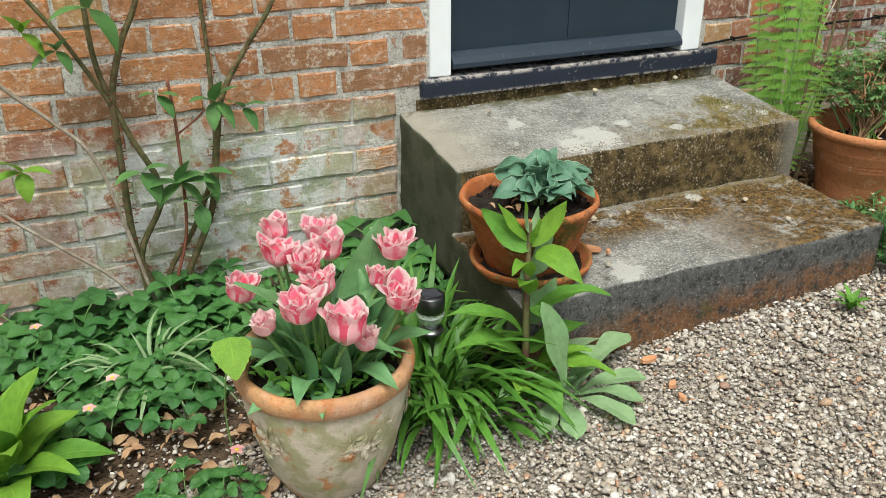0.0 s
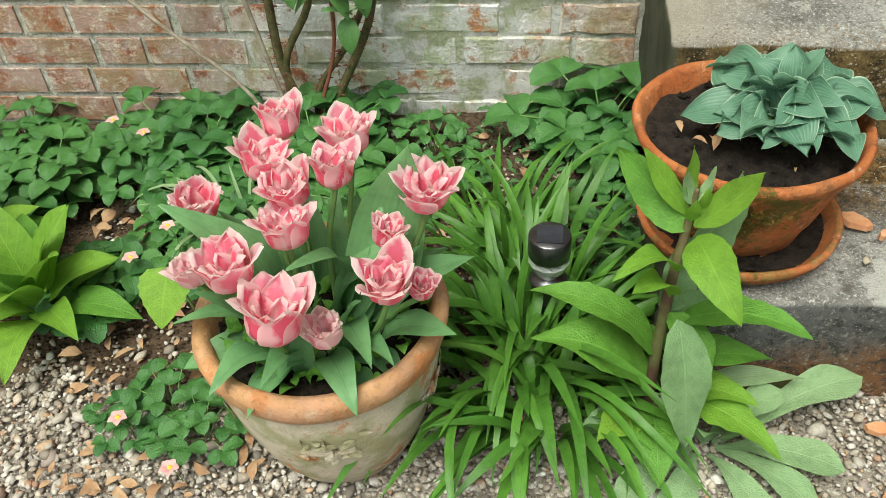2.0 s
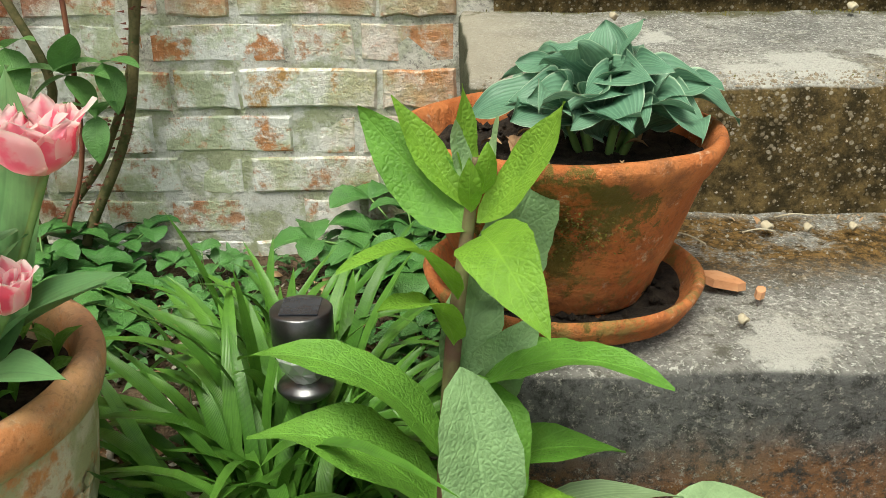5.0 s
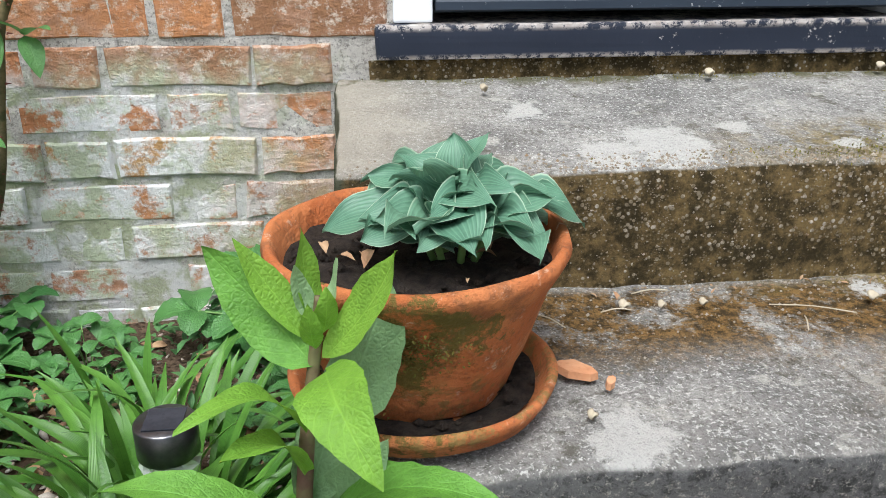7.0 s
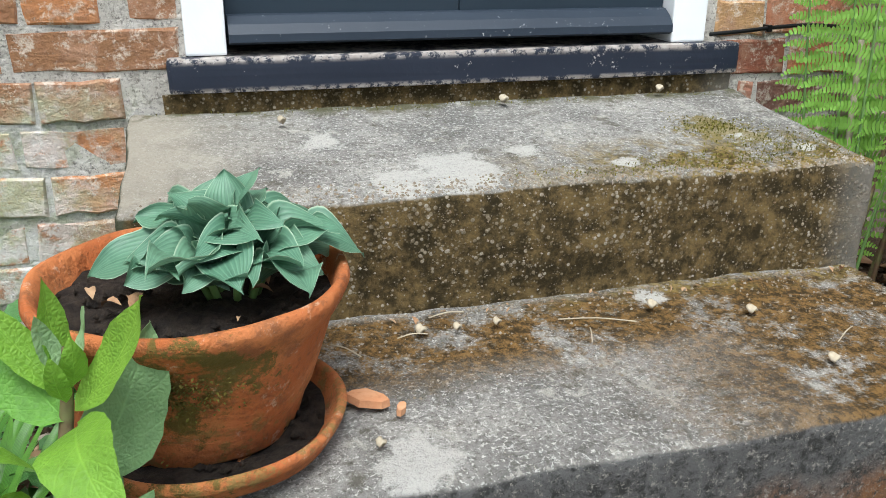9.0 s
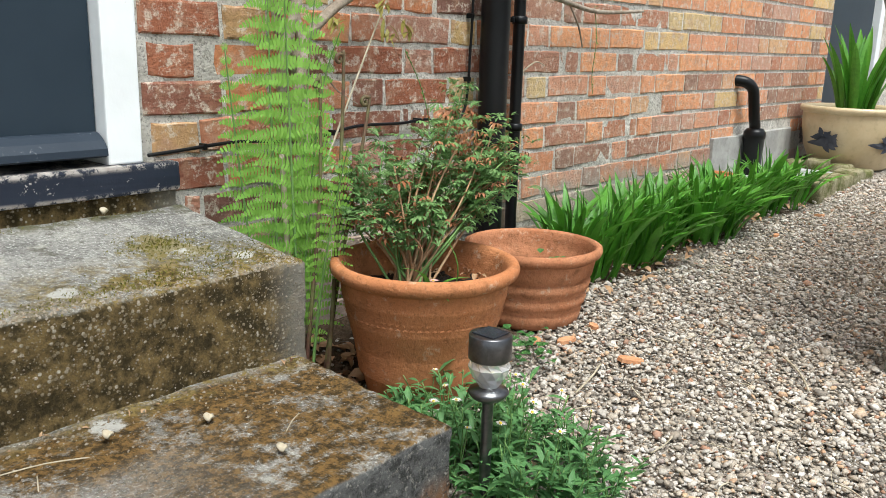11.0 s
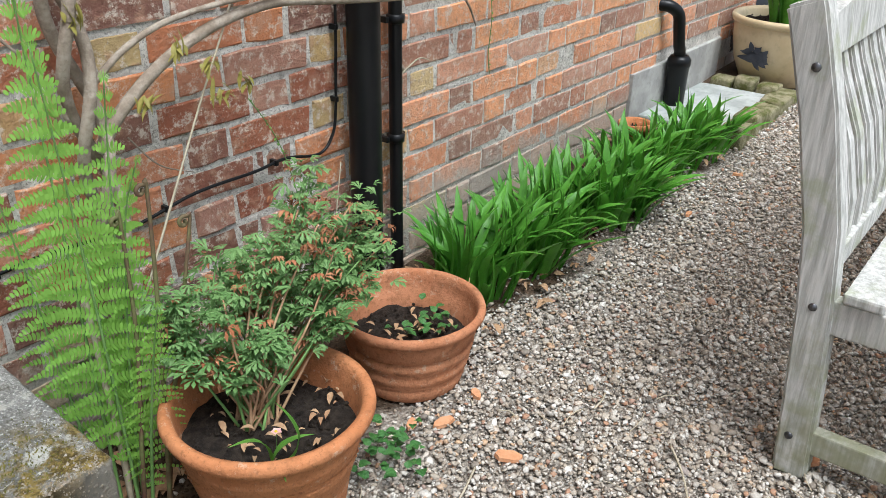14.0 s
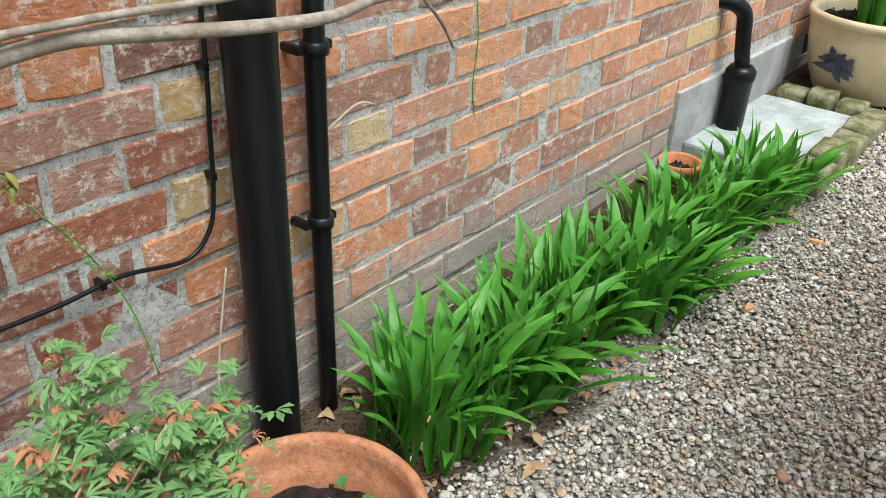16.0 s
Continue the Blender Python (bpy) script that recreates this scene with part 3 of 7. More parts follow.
def tube(points, radii, seg=8, steps=6):
    """A round stem through points, smoothed between them."""
    pts = [Vector(p) for p in points]
    rr = radii if isinstance(radii, (list, tuple)) else [radii] * len(pts)
    line, rad = [], []
    for i in range(len(pts) - 1):
        p0, p1, p2, p3 = pts[max(i - 1, 0)], pts[i], pts[i + 1], pts[min(i + 2, len(pts) - 1)]
        for s in range(steps):
            t = s / steps
            line.append(0.5 * (2 * p1 + (p2 - p0) * t + (2 * p0 - 5 * p1 + 4 * p2 - p3) * t * t + (3 * p1 - p0 - 3 * p2 + p3) * t ** 3))
            rad.append(rr[i] * (1 - t) + rr[i + 1] * t)
    line.append(pts[-1])
    rad.append(rr[-1])
    verts, faces = [], []
    side = Vector((0.31, 0.77, 0.55))
    for i, p in enumerate(line):
        d = (line[min(i + 1, len(line) - 1)] - line[max(i - 1, 0)]).normalized()
        a = d.cross(side).normalized()
        b = d.cross(a)
        for j in range(seg):
            w = 2 * math.pi * j / seg
            verts.append(p + (a * math.cos(w) + b * math.sin(w)) * rad[i])
    for i in range(len(line) - 1):
        for j in range(seg):
            k = (j + 1) % seg
            faces.append((i * seg + j, i * seg + k, (i + 1) * seg + k, (i + 1) * seg + j))
    faces.append(tuple(range(seg - 1, -1, -1)))
    n = len(line) - 1
    faces.append(tuple(n * seg + j for j in range(seg)))
    return verts, faces


class Batch:
    """Collects pieces into one mesh."""

    def __init__(self):
        self.v, self.f, self.u = [], [], []

    def add(self, verts, faces, uvs=None):
        o = len(self.v)
        self.v.extend(verts)
        self.f.extend(tuple(i + o for i in q) for q in faces)
        self.u.extend(uvs if uvs is not None else [(0.5, 0.5)] * len(verts))

    def out(self, name, mat, parent=None, label="", smooth=True):
        return raw(name, self.v, self.f, mat, parent, self.u, smooth, label)


SHAPES = {
    "strap": lambda s: min(1, 0.55 + s * 2.2) * (1 - max(0, (s - 0.55) / 0.45) ** 2.2),
    "ovate": lambda s: math.sin(math.pi * min(1, s ** 0.72)) ** 0.8,
    "lance": lambda s: math.sin(math.pi * s ** 0.85) ** 0.9,
    "heart": lambda s: (math.sin(math.pi * min(1, s ** 0.55)) ** 0.75),
    "obov": lambda s: (0.12 + 0.88 * s ** 1.1) * (1 - max(0, (s - 0.72) / 0.28) ** 2.4) if s > 0.02 else 0.1,
    "round": lambda s: math.sin(math.pi * min(1, s ** 0.95)) ** 0.5 * (0.72 + 0.28 * s),
    "hosta": lambda s: math.sin(math.pi * min(1, s ** 1.05)) ** 0.75 * (1 - 0.25 * max(0, s - 0.7) / 0.3),
}


def blade(base, tip, width, shape="ovate", bow=0.15, fold=0.25, roll=0.0, n=8, across=4, wave=0.0, seed=0.0, cup=0.0, teeth=0.0):
    """A leaf from base to tip that bows upwards by that share of its length; returns verts, faces, uvs."""
    b, t = Vector(base), Vector(tip)
    ax = t - b
    ln = ax.length
    d = ax / ln
    up = Vector((0, 0, 1)) if abs(d.z) < 0.97 else Vector((0.6, -0.8, 0.1))
    lat = d.cross(up).normalized()
    nor = lat.cross(d).normalized()
    if roll:
        q = Matrix.Rotation(radians(roll), 3, d)
        lat, nor = q @ lat, q @ nor
    prof = SHAPES[shape]
    verts, faces, uvs = [], [], []
    for i in range(n + 1):
        s = i / n
        c = b + ax * s + nor * (bow * ln * 4 * s * (1 - s))
        w = width * 0.5 * max(prof(min(max(s, 0.0), 1.0)), 0.02)
        if teeth:
            w *= 1 + teeth * (1 if i % 2 else -1)
        for j in range(across + 1):
            u = j / across * 2 - 1
            lift = fold * abs(u) * w + cup * u * u * w + wave * width * u * u * math.sin(s * 11 + seed * 7 + (2 if u > 0 else 0))
            verts.append(c + lat * (u * w) + nor * lift)
            uvs.append((j / across, s))
    for i in range(n):
        for j in range(across):
            a = i * (across + 1) + j
            faces.append((a, a + 1, a + across + 2, a + across + 1))
    return verts, faces, uvs


def leaf(parent, base, tip, width, mat, shape="ovate", name="leaf", **kw):
    v, f, u = blade(base, tip, width, shape, **kw)
    return raw(name, v, f, mat, parent, u)


def ground_z(x):
    return -0.04 + 0.047 * min(max(x, -4.0), 6.0)


# ---- ground ----
def build_ground():
    xs = [-70, -30, -12, -6, -4] + [-4 + 0.1 * i for i in range(1, 101)] + [9, 14, 30, 70]
    ys = [-70, -30, -10, -5, -3.5] + [-3.5 + 0.1 * i for i in range(1, 37)] + [2, 8, 30, 70]
    verts, faces = [], []
    for x in xs:
        for y in ys:
            bump = 0.006 * noise.noise(Vector((x * 5, y * 5, 0))) + 0.012 * max(0, min(1, (y + 0.4) * 4)) if -4 < x < 6 and y < 0.2 else 0
            verts.append((x, y, ground_z(x) - 0.006 + bump))
    m = len(ys)
    for i in range(len(xs) - 1):
        for j in range(m - 1):
            faces.append((i * m + j, (i + 1) * m + j, (i + 1) * m + j + 1, i * m + j + 1))
    ob = raw("ground", verts, faces, EARTH)
    tagged(ob, "pale flint gravel ground with dark soil beside the house", "ground", kind="structure")


def build_gravel():
    """Loose stones, one joined layer over the drive."""
    rng = np.random.default_rng(5)
    t = (1 + 5 ** 0.5) / 2
    ico = np.array([(-1, t, 0), (1, t, 0), (-1, -t, 0), (1, -t, 0), (0, -1, t), (0, 1, t), (0, -1, -t), (0, 1, -t), (t, 0, -1), (t, 0, 1), (-t, 0, -1), (-t, 0, 1)])
    ico /= np.linalg.norm(ico[0])
    tri = np.array([(0, 11, 5), (0, 5, 1), (0, 1, 7), (0, 7, 10), (0, 10, 11), (1, 5, 9), (5, 11, 4), (11, 10, 2), (10, 7, 6), (7, 1, 8),
                    (3, 9, 4), (3, 4, 2), (3, 2, 6), (3, 6, 8), (3, 8, 9), (4, 9, 5), (2, 4, 11), (6, 2, 10), (8, 6, 7), (9, 8, 1)])
    n = 205000
    x = rng.uniform(-1.1, 4.3, n)
    y = rng.uniform(-1.85, -0.05, n)
    steps = (x > -0.07) & (x < 0.98) & (y > -0.725)
    east = (x > 0.98) & (y > -0.36 + 0.05 * np.sin(x * 7) - 0.02 * (x - 1)) & (rng.random(n) > 0.12)
    west = (x < -0.06) & (y > -0.70 + 0.05 * np.sin(x * 9)) & (rng.random(n) > 0.16)
    far = (x > 1.2) & (y < -1.75)
    near = (x < 1.3) & (y < -1.45)
    keep = ~(steps | east | west | far | near)
    x, y = x[keep], y[keep]
    n = len(x)
    size = rng.lognormal(math.log(0.0038), 0.42, n).clip(0.0022, 0.0115)
    sc = np.stack([size * rng.uniform(0.8, 1.5, n), size * rng.uniform(0.7, 1.2, n), size * rng.uniform(0.4, 0.7, n)], 1)
    v = ico[None] * (1 + rng.uniform(-0.3, 0.3, (n, 12, 1))) * sc[:, None, :]
    tilt = rng.normal(0, 0.45, n)
    ct, st = np.cos(tilt)[:, None], np.sin(tilt)[:, None]
    v = np.stack([v[..., 0] * ct - v[..., 2] * st, v[..., 1], v[..., 0] * st + v[..., 2] * ct], 2)
    a = rng.uniform(0, 6.283, n)
    ca, sa = np.cos(a)[:, None], np.sin(a)[:, None]
    v = np.stack([v[..., 0] * ca - v[..., 1] * sa, v[..., 0] * sa + v[..., 1] * ca, v[..., 2]], 2)
    z = -0.04 + 0.047 * x + rng.uniform(-0.004, 0.006, n)
    v += np.stack([x, y, z], 1)[:, None, :]
    verts = v.reshape(-1, 3)
    faces = (tri[None] + (np.arange(n) * 12)[:, None, None]).reshape(-1, 3)
    me = bpy.data.meshes.new("gravel")
    me.vertices.add(len(verts))
    me.vertices.foreach_set("co", verts.astype(np.float32).ravel())
    me.loops.add(faces.size)
    me.loops.foreach_set("vertex_index", faces.astype(np.int32).ravel())
    me.polygons.add(len(faces))
    me.polygons.foreach_set("loop_start", np.arange(0, faces.size, 3, dtype=np.int32))
    me.materials.append(GRAVEL)
    me.update(calc_edges=True)
    tagged(new("gravel", me), "loose pale flint gravel stones on the path", "gravel", kind="stuff")


# ---- the house wall ----
DOOR_L, DOOR_R, DOOR_TOP = 0.03, 0.925, 2.50
COURSE = 0.0735


def build_wall_core():
    """Mortar core behind the brick faces, with the door's opening through it."""
    wall = empty_thing("wall_house", (0, 0, 0), "old orange brick house wall with lime mortar joints", "wall", kind="structure")
    wall["at"] = (0, 0, 0)
    for lo, hi in (((-5, 0.004, -0.35), (DOOR_L, 0.24, 5.2)), ((DOOR_R, 0.004, -0.25), (4.74, 0.24, 5.2)), ((DOOR_L, 0.006, DOOR_TOP), (DOOR_R, 0.24, 5.2)),
                   ((5.62, 0.006, -0.1), (9, 0.24, 5.2)), ((4.74, 0.006, 2.3), (5.62, 0.24, 5.2)), ((DOOR_L, 0.006, -0.25), (DOOR_R, 0.24, 0.388))):
        bm = box_bm(lo, hi, 0)
        part("mortar", bm, MORTAR, wall)
    bm = box_bm((-5, 0.6, -0.35), (9, 0.8, 5.2), 0)
    tagged(part("wall_inner", bm, PLINTH), "plain inner wall that closes the house", "wall", kind="structure")
    bm = box_bm((-5.3, -0.35, 5.2), (9.3, 3, 5.32), 0)
    tagged(part("roof_eaves", bm, PLINTH), "plain overhanging eaves of the house", "roof", kind="structure")
    return wall


def brick_mesh(length, seed):
    """One handmade brick, face towards -y, centred on x, with uneven worn edges."""
    h, d = 0.0632, 0.10
    bm = bmesh.new()
    bmesh.ops.create_cube(bm, size=1)
    for v in bm.verts:
        v.co = Vector((v.co.x * length, (v.co.y + 0.5) * d, v.co.z * h))
    front = [e for e in bm.edges if all(v.co.y < 0.01 for v in e.verts)]
    bmesh.ops.subdivide_edges(bm, edges=[e for e in front if abs(e.verts[0].co.x - e.verts[1].co.x) > 0.05], cuts=3)
    front = [e for e in bm.edges if all(v.co.y < 0.01 for v in e.verts) and len(e.link_faces) == 2]
    rim = [e for e in front if any(f.normal.y > -0.5 for f in e.link_faces)]
    bmesh.ops.bevel(bm, geom=rim, offset=0.004, segments=1, affect="EDGES")
    for v in bm.verts:
        if v.co.y < 0.02:
            q = Vector((v.co.x * 30 + seed * 11, seed * 3.7, v.co.z * 40))
            v.co += Vector((noise.noise(q) * 0.006, abs(noise.noise(q + Vector((5, 0, 0)))) * 0.006, noise.noise(q + Vector((0, 9, 0))) * 0.006))
    me = bpy.data.meshes.new("brick")
    bm.to_mesh(me)
    bm.free()
    me.polygons.foreach_set("use_smooth", np.zeros(len(me.polygons), dtype=bool))
    return me


def brick_rows():
    """(x0, x1, z of the course's middle) of every brick in Flemish bond."""
    out = []
    per, st = 0.3375, 0.225
    for side in (0, 1):
        z0 = 0.57 if side == 0 else 0.672
        for r in range(-9, 62):
            zc = z0 + COURSE * (r + 0.5)
            odd = (r % 2 == 0)
            base = (-0.225 if odd else -0.418) if side == 0 else (1.053 if r % 2 else 0.883)
            lo, hi = (-5.0, DOOR_L - 0.002) if side == 0 else (DOOR_R + 0.004, 4.735)
            if zc < 0.395:
                lo, hi = (lo, -0.064) if side == 0 else (1.004, hi)
            if zc > DOOR_TOP + 0.06:
                hi = 0.478 if side == 0 else hi
                lo = lo if side == 0 else 0.478
            k = int((lo - base) / per) - 1
            x = base + k * per
            while x < hi:
                for a, b in ((x, x + st), (x + st, x + per)):
                    j = 0.004 * noise.noise(Vector((a * 9, zc * 9, 1)))
                    a2, b2 = max(a + j, lo), min(b + j, hi)
                    if b2 - a2 > 0.04:
                        out.append((a2, b2, zc))
                    elif b2 > a2 and b2 == hi and out and out[-1][2] == zc:
                        out[-1] = (out[-1][0], hi, zc)
                x += per
    return out


def build_bricks(wall):
    near, far = [], []
    for x0, x1, zc in brick_rows():
        if zc < ground_z(x0) - 0.06 or zc > 5.15 or (3.42 < x0 < 4.3 and zc < 0.36):
            continue
        (near if -1.2 < x0 < 3.1 and zc < 0.80 else far).append((x0, x1, zc))
    b = Batch()
    for x0, x1, zc in far:
        y = 0.0025 * noise.noise(Vector((x0 * 31, zc * 31, 4)))
        x0, x1 = x0 + 0.0045, x1 - 0.0045
        z0, z1 = zc - 0.0322, zc + 0.0322
        e = 0.003
        v = [(x0, 0.02, z0), (x1, 0.02, z0), (x1, 0.02, z1), (x0, 0.02, z1), (x0 + e, y, z0 + e), (x1 - e, y, z0 + e), (x1 - e, y, z1 - e), (x0 + e, y, z1 - e)]
        b.add(v, [(4, 5, 6, 7), (0, 1, 5, 4), (1, 2, 6, 5), (2, 3, 7, 6), (3, 0, 4, 7)])
    ob = b.out("brickwork", BRICK_FAR, wall, smooth=False)
    ob["kind"] = "stuff"
    kinds = {}
    rng = random.Random(3)
    for x0, x1, zc in near:
        ln = round((x1 - x0 - 0.008) / 0.01) * 0.01
        if ln < 0.02:
            continue
        key = (ln, rng.randrange(5 if ln in (0.21, 0.1, 0.11) else 2))
        if key not in kinds:
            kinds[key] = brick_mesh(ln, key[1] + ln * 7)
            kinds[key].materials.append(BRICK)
        o = new("brick", kinds[key])
        o.parent = wall
        o.location = ((x0 + x1) / 2, rng.uniform(-0.003, 0.0025), zc + rng.uniform(-0.002, 0.002))
        o.rotation_euler = (rng.uniform(-0.02, 0.02), rng.uniform(-0.008, 0.008), rng.uniform(-0.015, 0.015))


# ---- door and steps ----
def build_door():
    d = empty_thing("door_1", (0.47, 0.05, 0.45), "slate-black boarded door in a white wooden frame", "door", kind="structure")
    for x0, x1 in ((DOOR_L, 0.092), (0.858, DOOR_R)):
        part("door_frame", box_bm((x0, -0.004, 0.448), (x1, 0.12, DOOR_TOP), 0.004), WHITE_PAINT, d, "white painted frame")
    part("door_frame", box_bm((0.092, -0.004, 2.44), (0.858, 0.12, DOOR_TOP), 0.004), WHITE_PAINT, d, "white painted frame")
    for x0, x1 in ((0.094, 0.474), (0.4755, 0.856)):
        part("door_panel", box_bm((x0, 0.032, 0.47), (x1, 0.075, 2.436), 0.0015), DOOR_PAINT, d)
    # weatherboard: a rounded drip moulding along the foot
    prof = [(0.03, 0.507), (0.018, 0.505), (0.0, 0.494), (-0.012, 0.480), (-0.013, 0.468), (-0.004, 0.464), (0.03, 0.466)]
    v, f = [], []
    for x in (0.096, 0.854):
        for y, z in prof:
            v.append((x, y, z))
    n = len(prof)
    for i in range(n - 1):
        f.append((i, i + 1, n + i + 1, n + i))
    f += [tuple(range(n - 1, -1, -1)), tuple(range(n, 2 * n))]
    raw("weatherboard", v, f, BOARD_PAINT, d, smooth=False, label="worn dark blue-black weatherboard")
    s = empty_thing("door_sill", (0.495, 0, 0.39), "chipped black-painted wooden door sill", "door sill", kind="structure")
    part("sill_board", box_bm((0.002, -0.018, 0.392), (0.992, 0.13, 0.447), 0.006, 3, 0.0022, 2), SILL_PAINT, s)
    part("sill_bed", box_bm((-0.01, -0.004, 0.355), (0.99, 0.004, 0.391), 0.002, 3, 0.002), CONCRETE, s)


def step_bm(x0, x1, y0, y1, z_bot, z_back, z_front, seed):
    bm = bmesh.new()
    bmesh.ops.create_cube(bm, size=1)
    for v in bm.verts:
        x, y, top = v.co.x + 0.5, v.co.y + 0.5, v.co.z > 0
        v.co = Vector((x0 + x * (x1 - x0), y0 + y * (y1 - y0), (z_front + (z_back - z_front) * y) if top else z_bot))
    bmesh.ops.bevel(bm, geom=[e for e in bm.edges if not all(abs(v.co.z - z_bot) < 1e-5 for v in e.verts)], offset=0.012, segments=3, affect="EDGES", profile=0.55)
    for cut in range(5):
        long = [e for e in bm.edges if e.calc_length() > 0.028]
        if not long:
            break
        bmesh.ops.subdivide_edges(bm, edges=long, cuts=1, use_grid_fill=True)
    for v in bm.verts:
        c = v.co
        v.co = c + Vector(noise.noise_vector(c * 7 + Vector((seed, 0, 0)))) * 0.006 + Vector(noise.noise_vector(c * 32)) * 0.0035 + Vector(noise.noise_vector(c * 90)) * 0.0014
    return bm


def pebble(batch, p, r, rng):
    batch.add([p + Vector(d) * r * rng.uniform(0.6, 1.25) for d in ((1, 0, 0), (0, 1, 0), (-1, 0, 0), (0, -1, 0), (0, 0, 1), (0, 0, -1))],
              [(0, 1, 4), (1, 2, 4), (2, 3, 4), (3, 0, 4), (1, 0, 5), (2, 1, 5), (3, 2, 5), (0, 3, 5)])


def build_steps():
    s = empty_thing("steps", (0.47, -0.36, -0.05), "two worn concrete doorsteps with moss and pale lichen", "steps", kind="structure")
    up = step_bm(-0.062, 1.0, -0.382, 0.0, 0.02, 0.362, 0.322, 3)
    low = step_bm(-0.075, 0.978, -0.735, -0.372, -0.12, 0.163, 0.146, 8)
    up_tree, low_tree = BVHTree.FromBMesh(up), BVHTree.FromBMesh(low)
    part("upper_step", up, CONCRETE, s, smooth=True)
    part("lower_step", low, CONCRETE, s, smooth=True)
    rng = random.Random(23)
    face, grit, moss = Batch(), Batch(), Batch()
    for i in range(3400):
        x, z = rng.uniform(-0.05, 0.985), 0.325 - 0.17 * rng.random() ** 1.5
        hit = up_tree.ray_cast(Vector((x, -0.6, z)), Vector((0, 1, 0)))[0]
        if hit:
            pebble(face, hit + Vector((0, 0.001, 0)), rng.choice((0.001, 0.0012, 0.0015, 0.0018, 0.0022, 0.003)), rng)
    for i in range(1500):
        x, y = rng.uniform(-0.05, 0.985), -0.378 + 0.05 * rng.random() ** 2
        hit = up_tree.ray_cast(Vector((x, y, 0.6)), Vector((0, 0, -1)))[0]
        if hit and rng.random() < 0.35 + 0.65 * x:
            pebble(face, hit, rng.choice((0.0014, 0.002, 0.003)), rng)
    for i in range(900):
        x, y = rng.uniform(0.12, 0.97), -0.392 - 0.20 * rng.random() ** 2.5
        hit = low_tree.ray_cast(Vector((x, y, 0.6)), Vector((0, 0, -1)))[0]
        if hit:
            pebble(grit, hit + Vector((0, 0, 0.0008)), rng.choice((0.001, 0.0014, 0.002, 0.0028)), rng)
    for cx, cy, n, sx, sy in ((0.84, -0.20, 420, 0.035, 0.02), (0.90, -0.28, 500, 0.05, 0.035), (0.80, -0.33, 420, 0.10, 0.02), (0.62, -0.35, 260, 0.12, 0.012), (0.45, -0.02, 200, 0.25, 0.008)):
        for i in range(n):
            hit = up_tree.ray_cast(Vector((rng.gauss(cx, sx), rng.gauss(cy, sy), 0.6)), Vector((0, 0, -1)))[0]
            if hit and hit.z > 0.3 and hit.y < -0.006:
                d = Vector((rng.gauss(0, 0.6), rng.gauss(0, 0.6), 1)).normalized()
                moss.add(*blade(hit, hit + d * rng.uniform(0.002, 0.006), 0.0026, "lance", n=2, across=2))
    face.out("aggregate", GRIT, s, "pale aggregate stones", smooth=False)["kind"] = "stuff"
    moss.out("moss", MOSS, s, "olive yellow moss")["kind"] = "stuff"
    tagged(grit.out("grit", GRIT, smooth=False), "fine pale grit swept against the riser", "grit", kind="stuff")


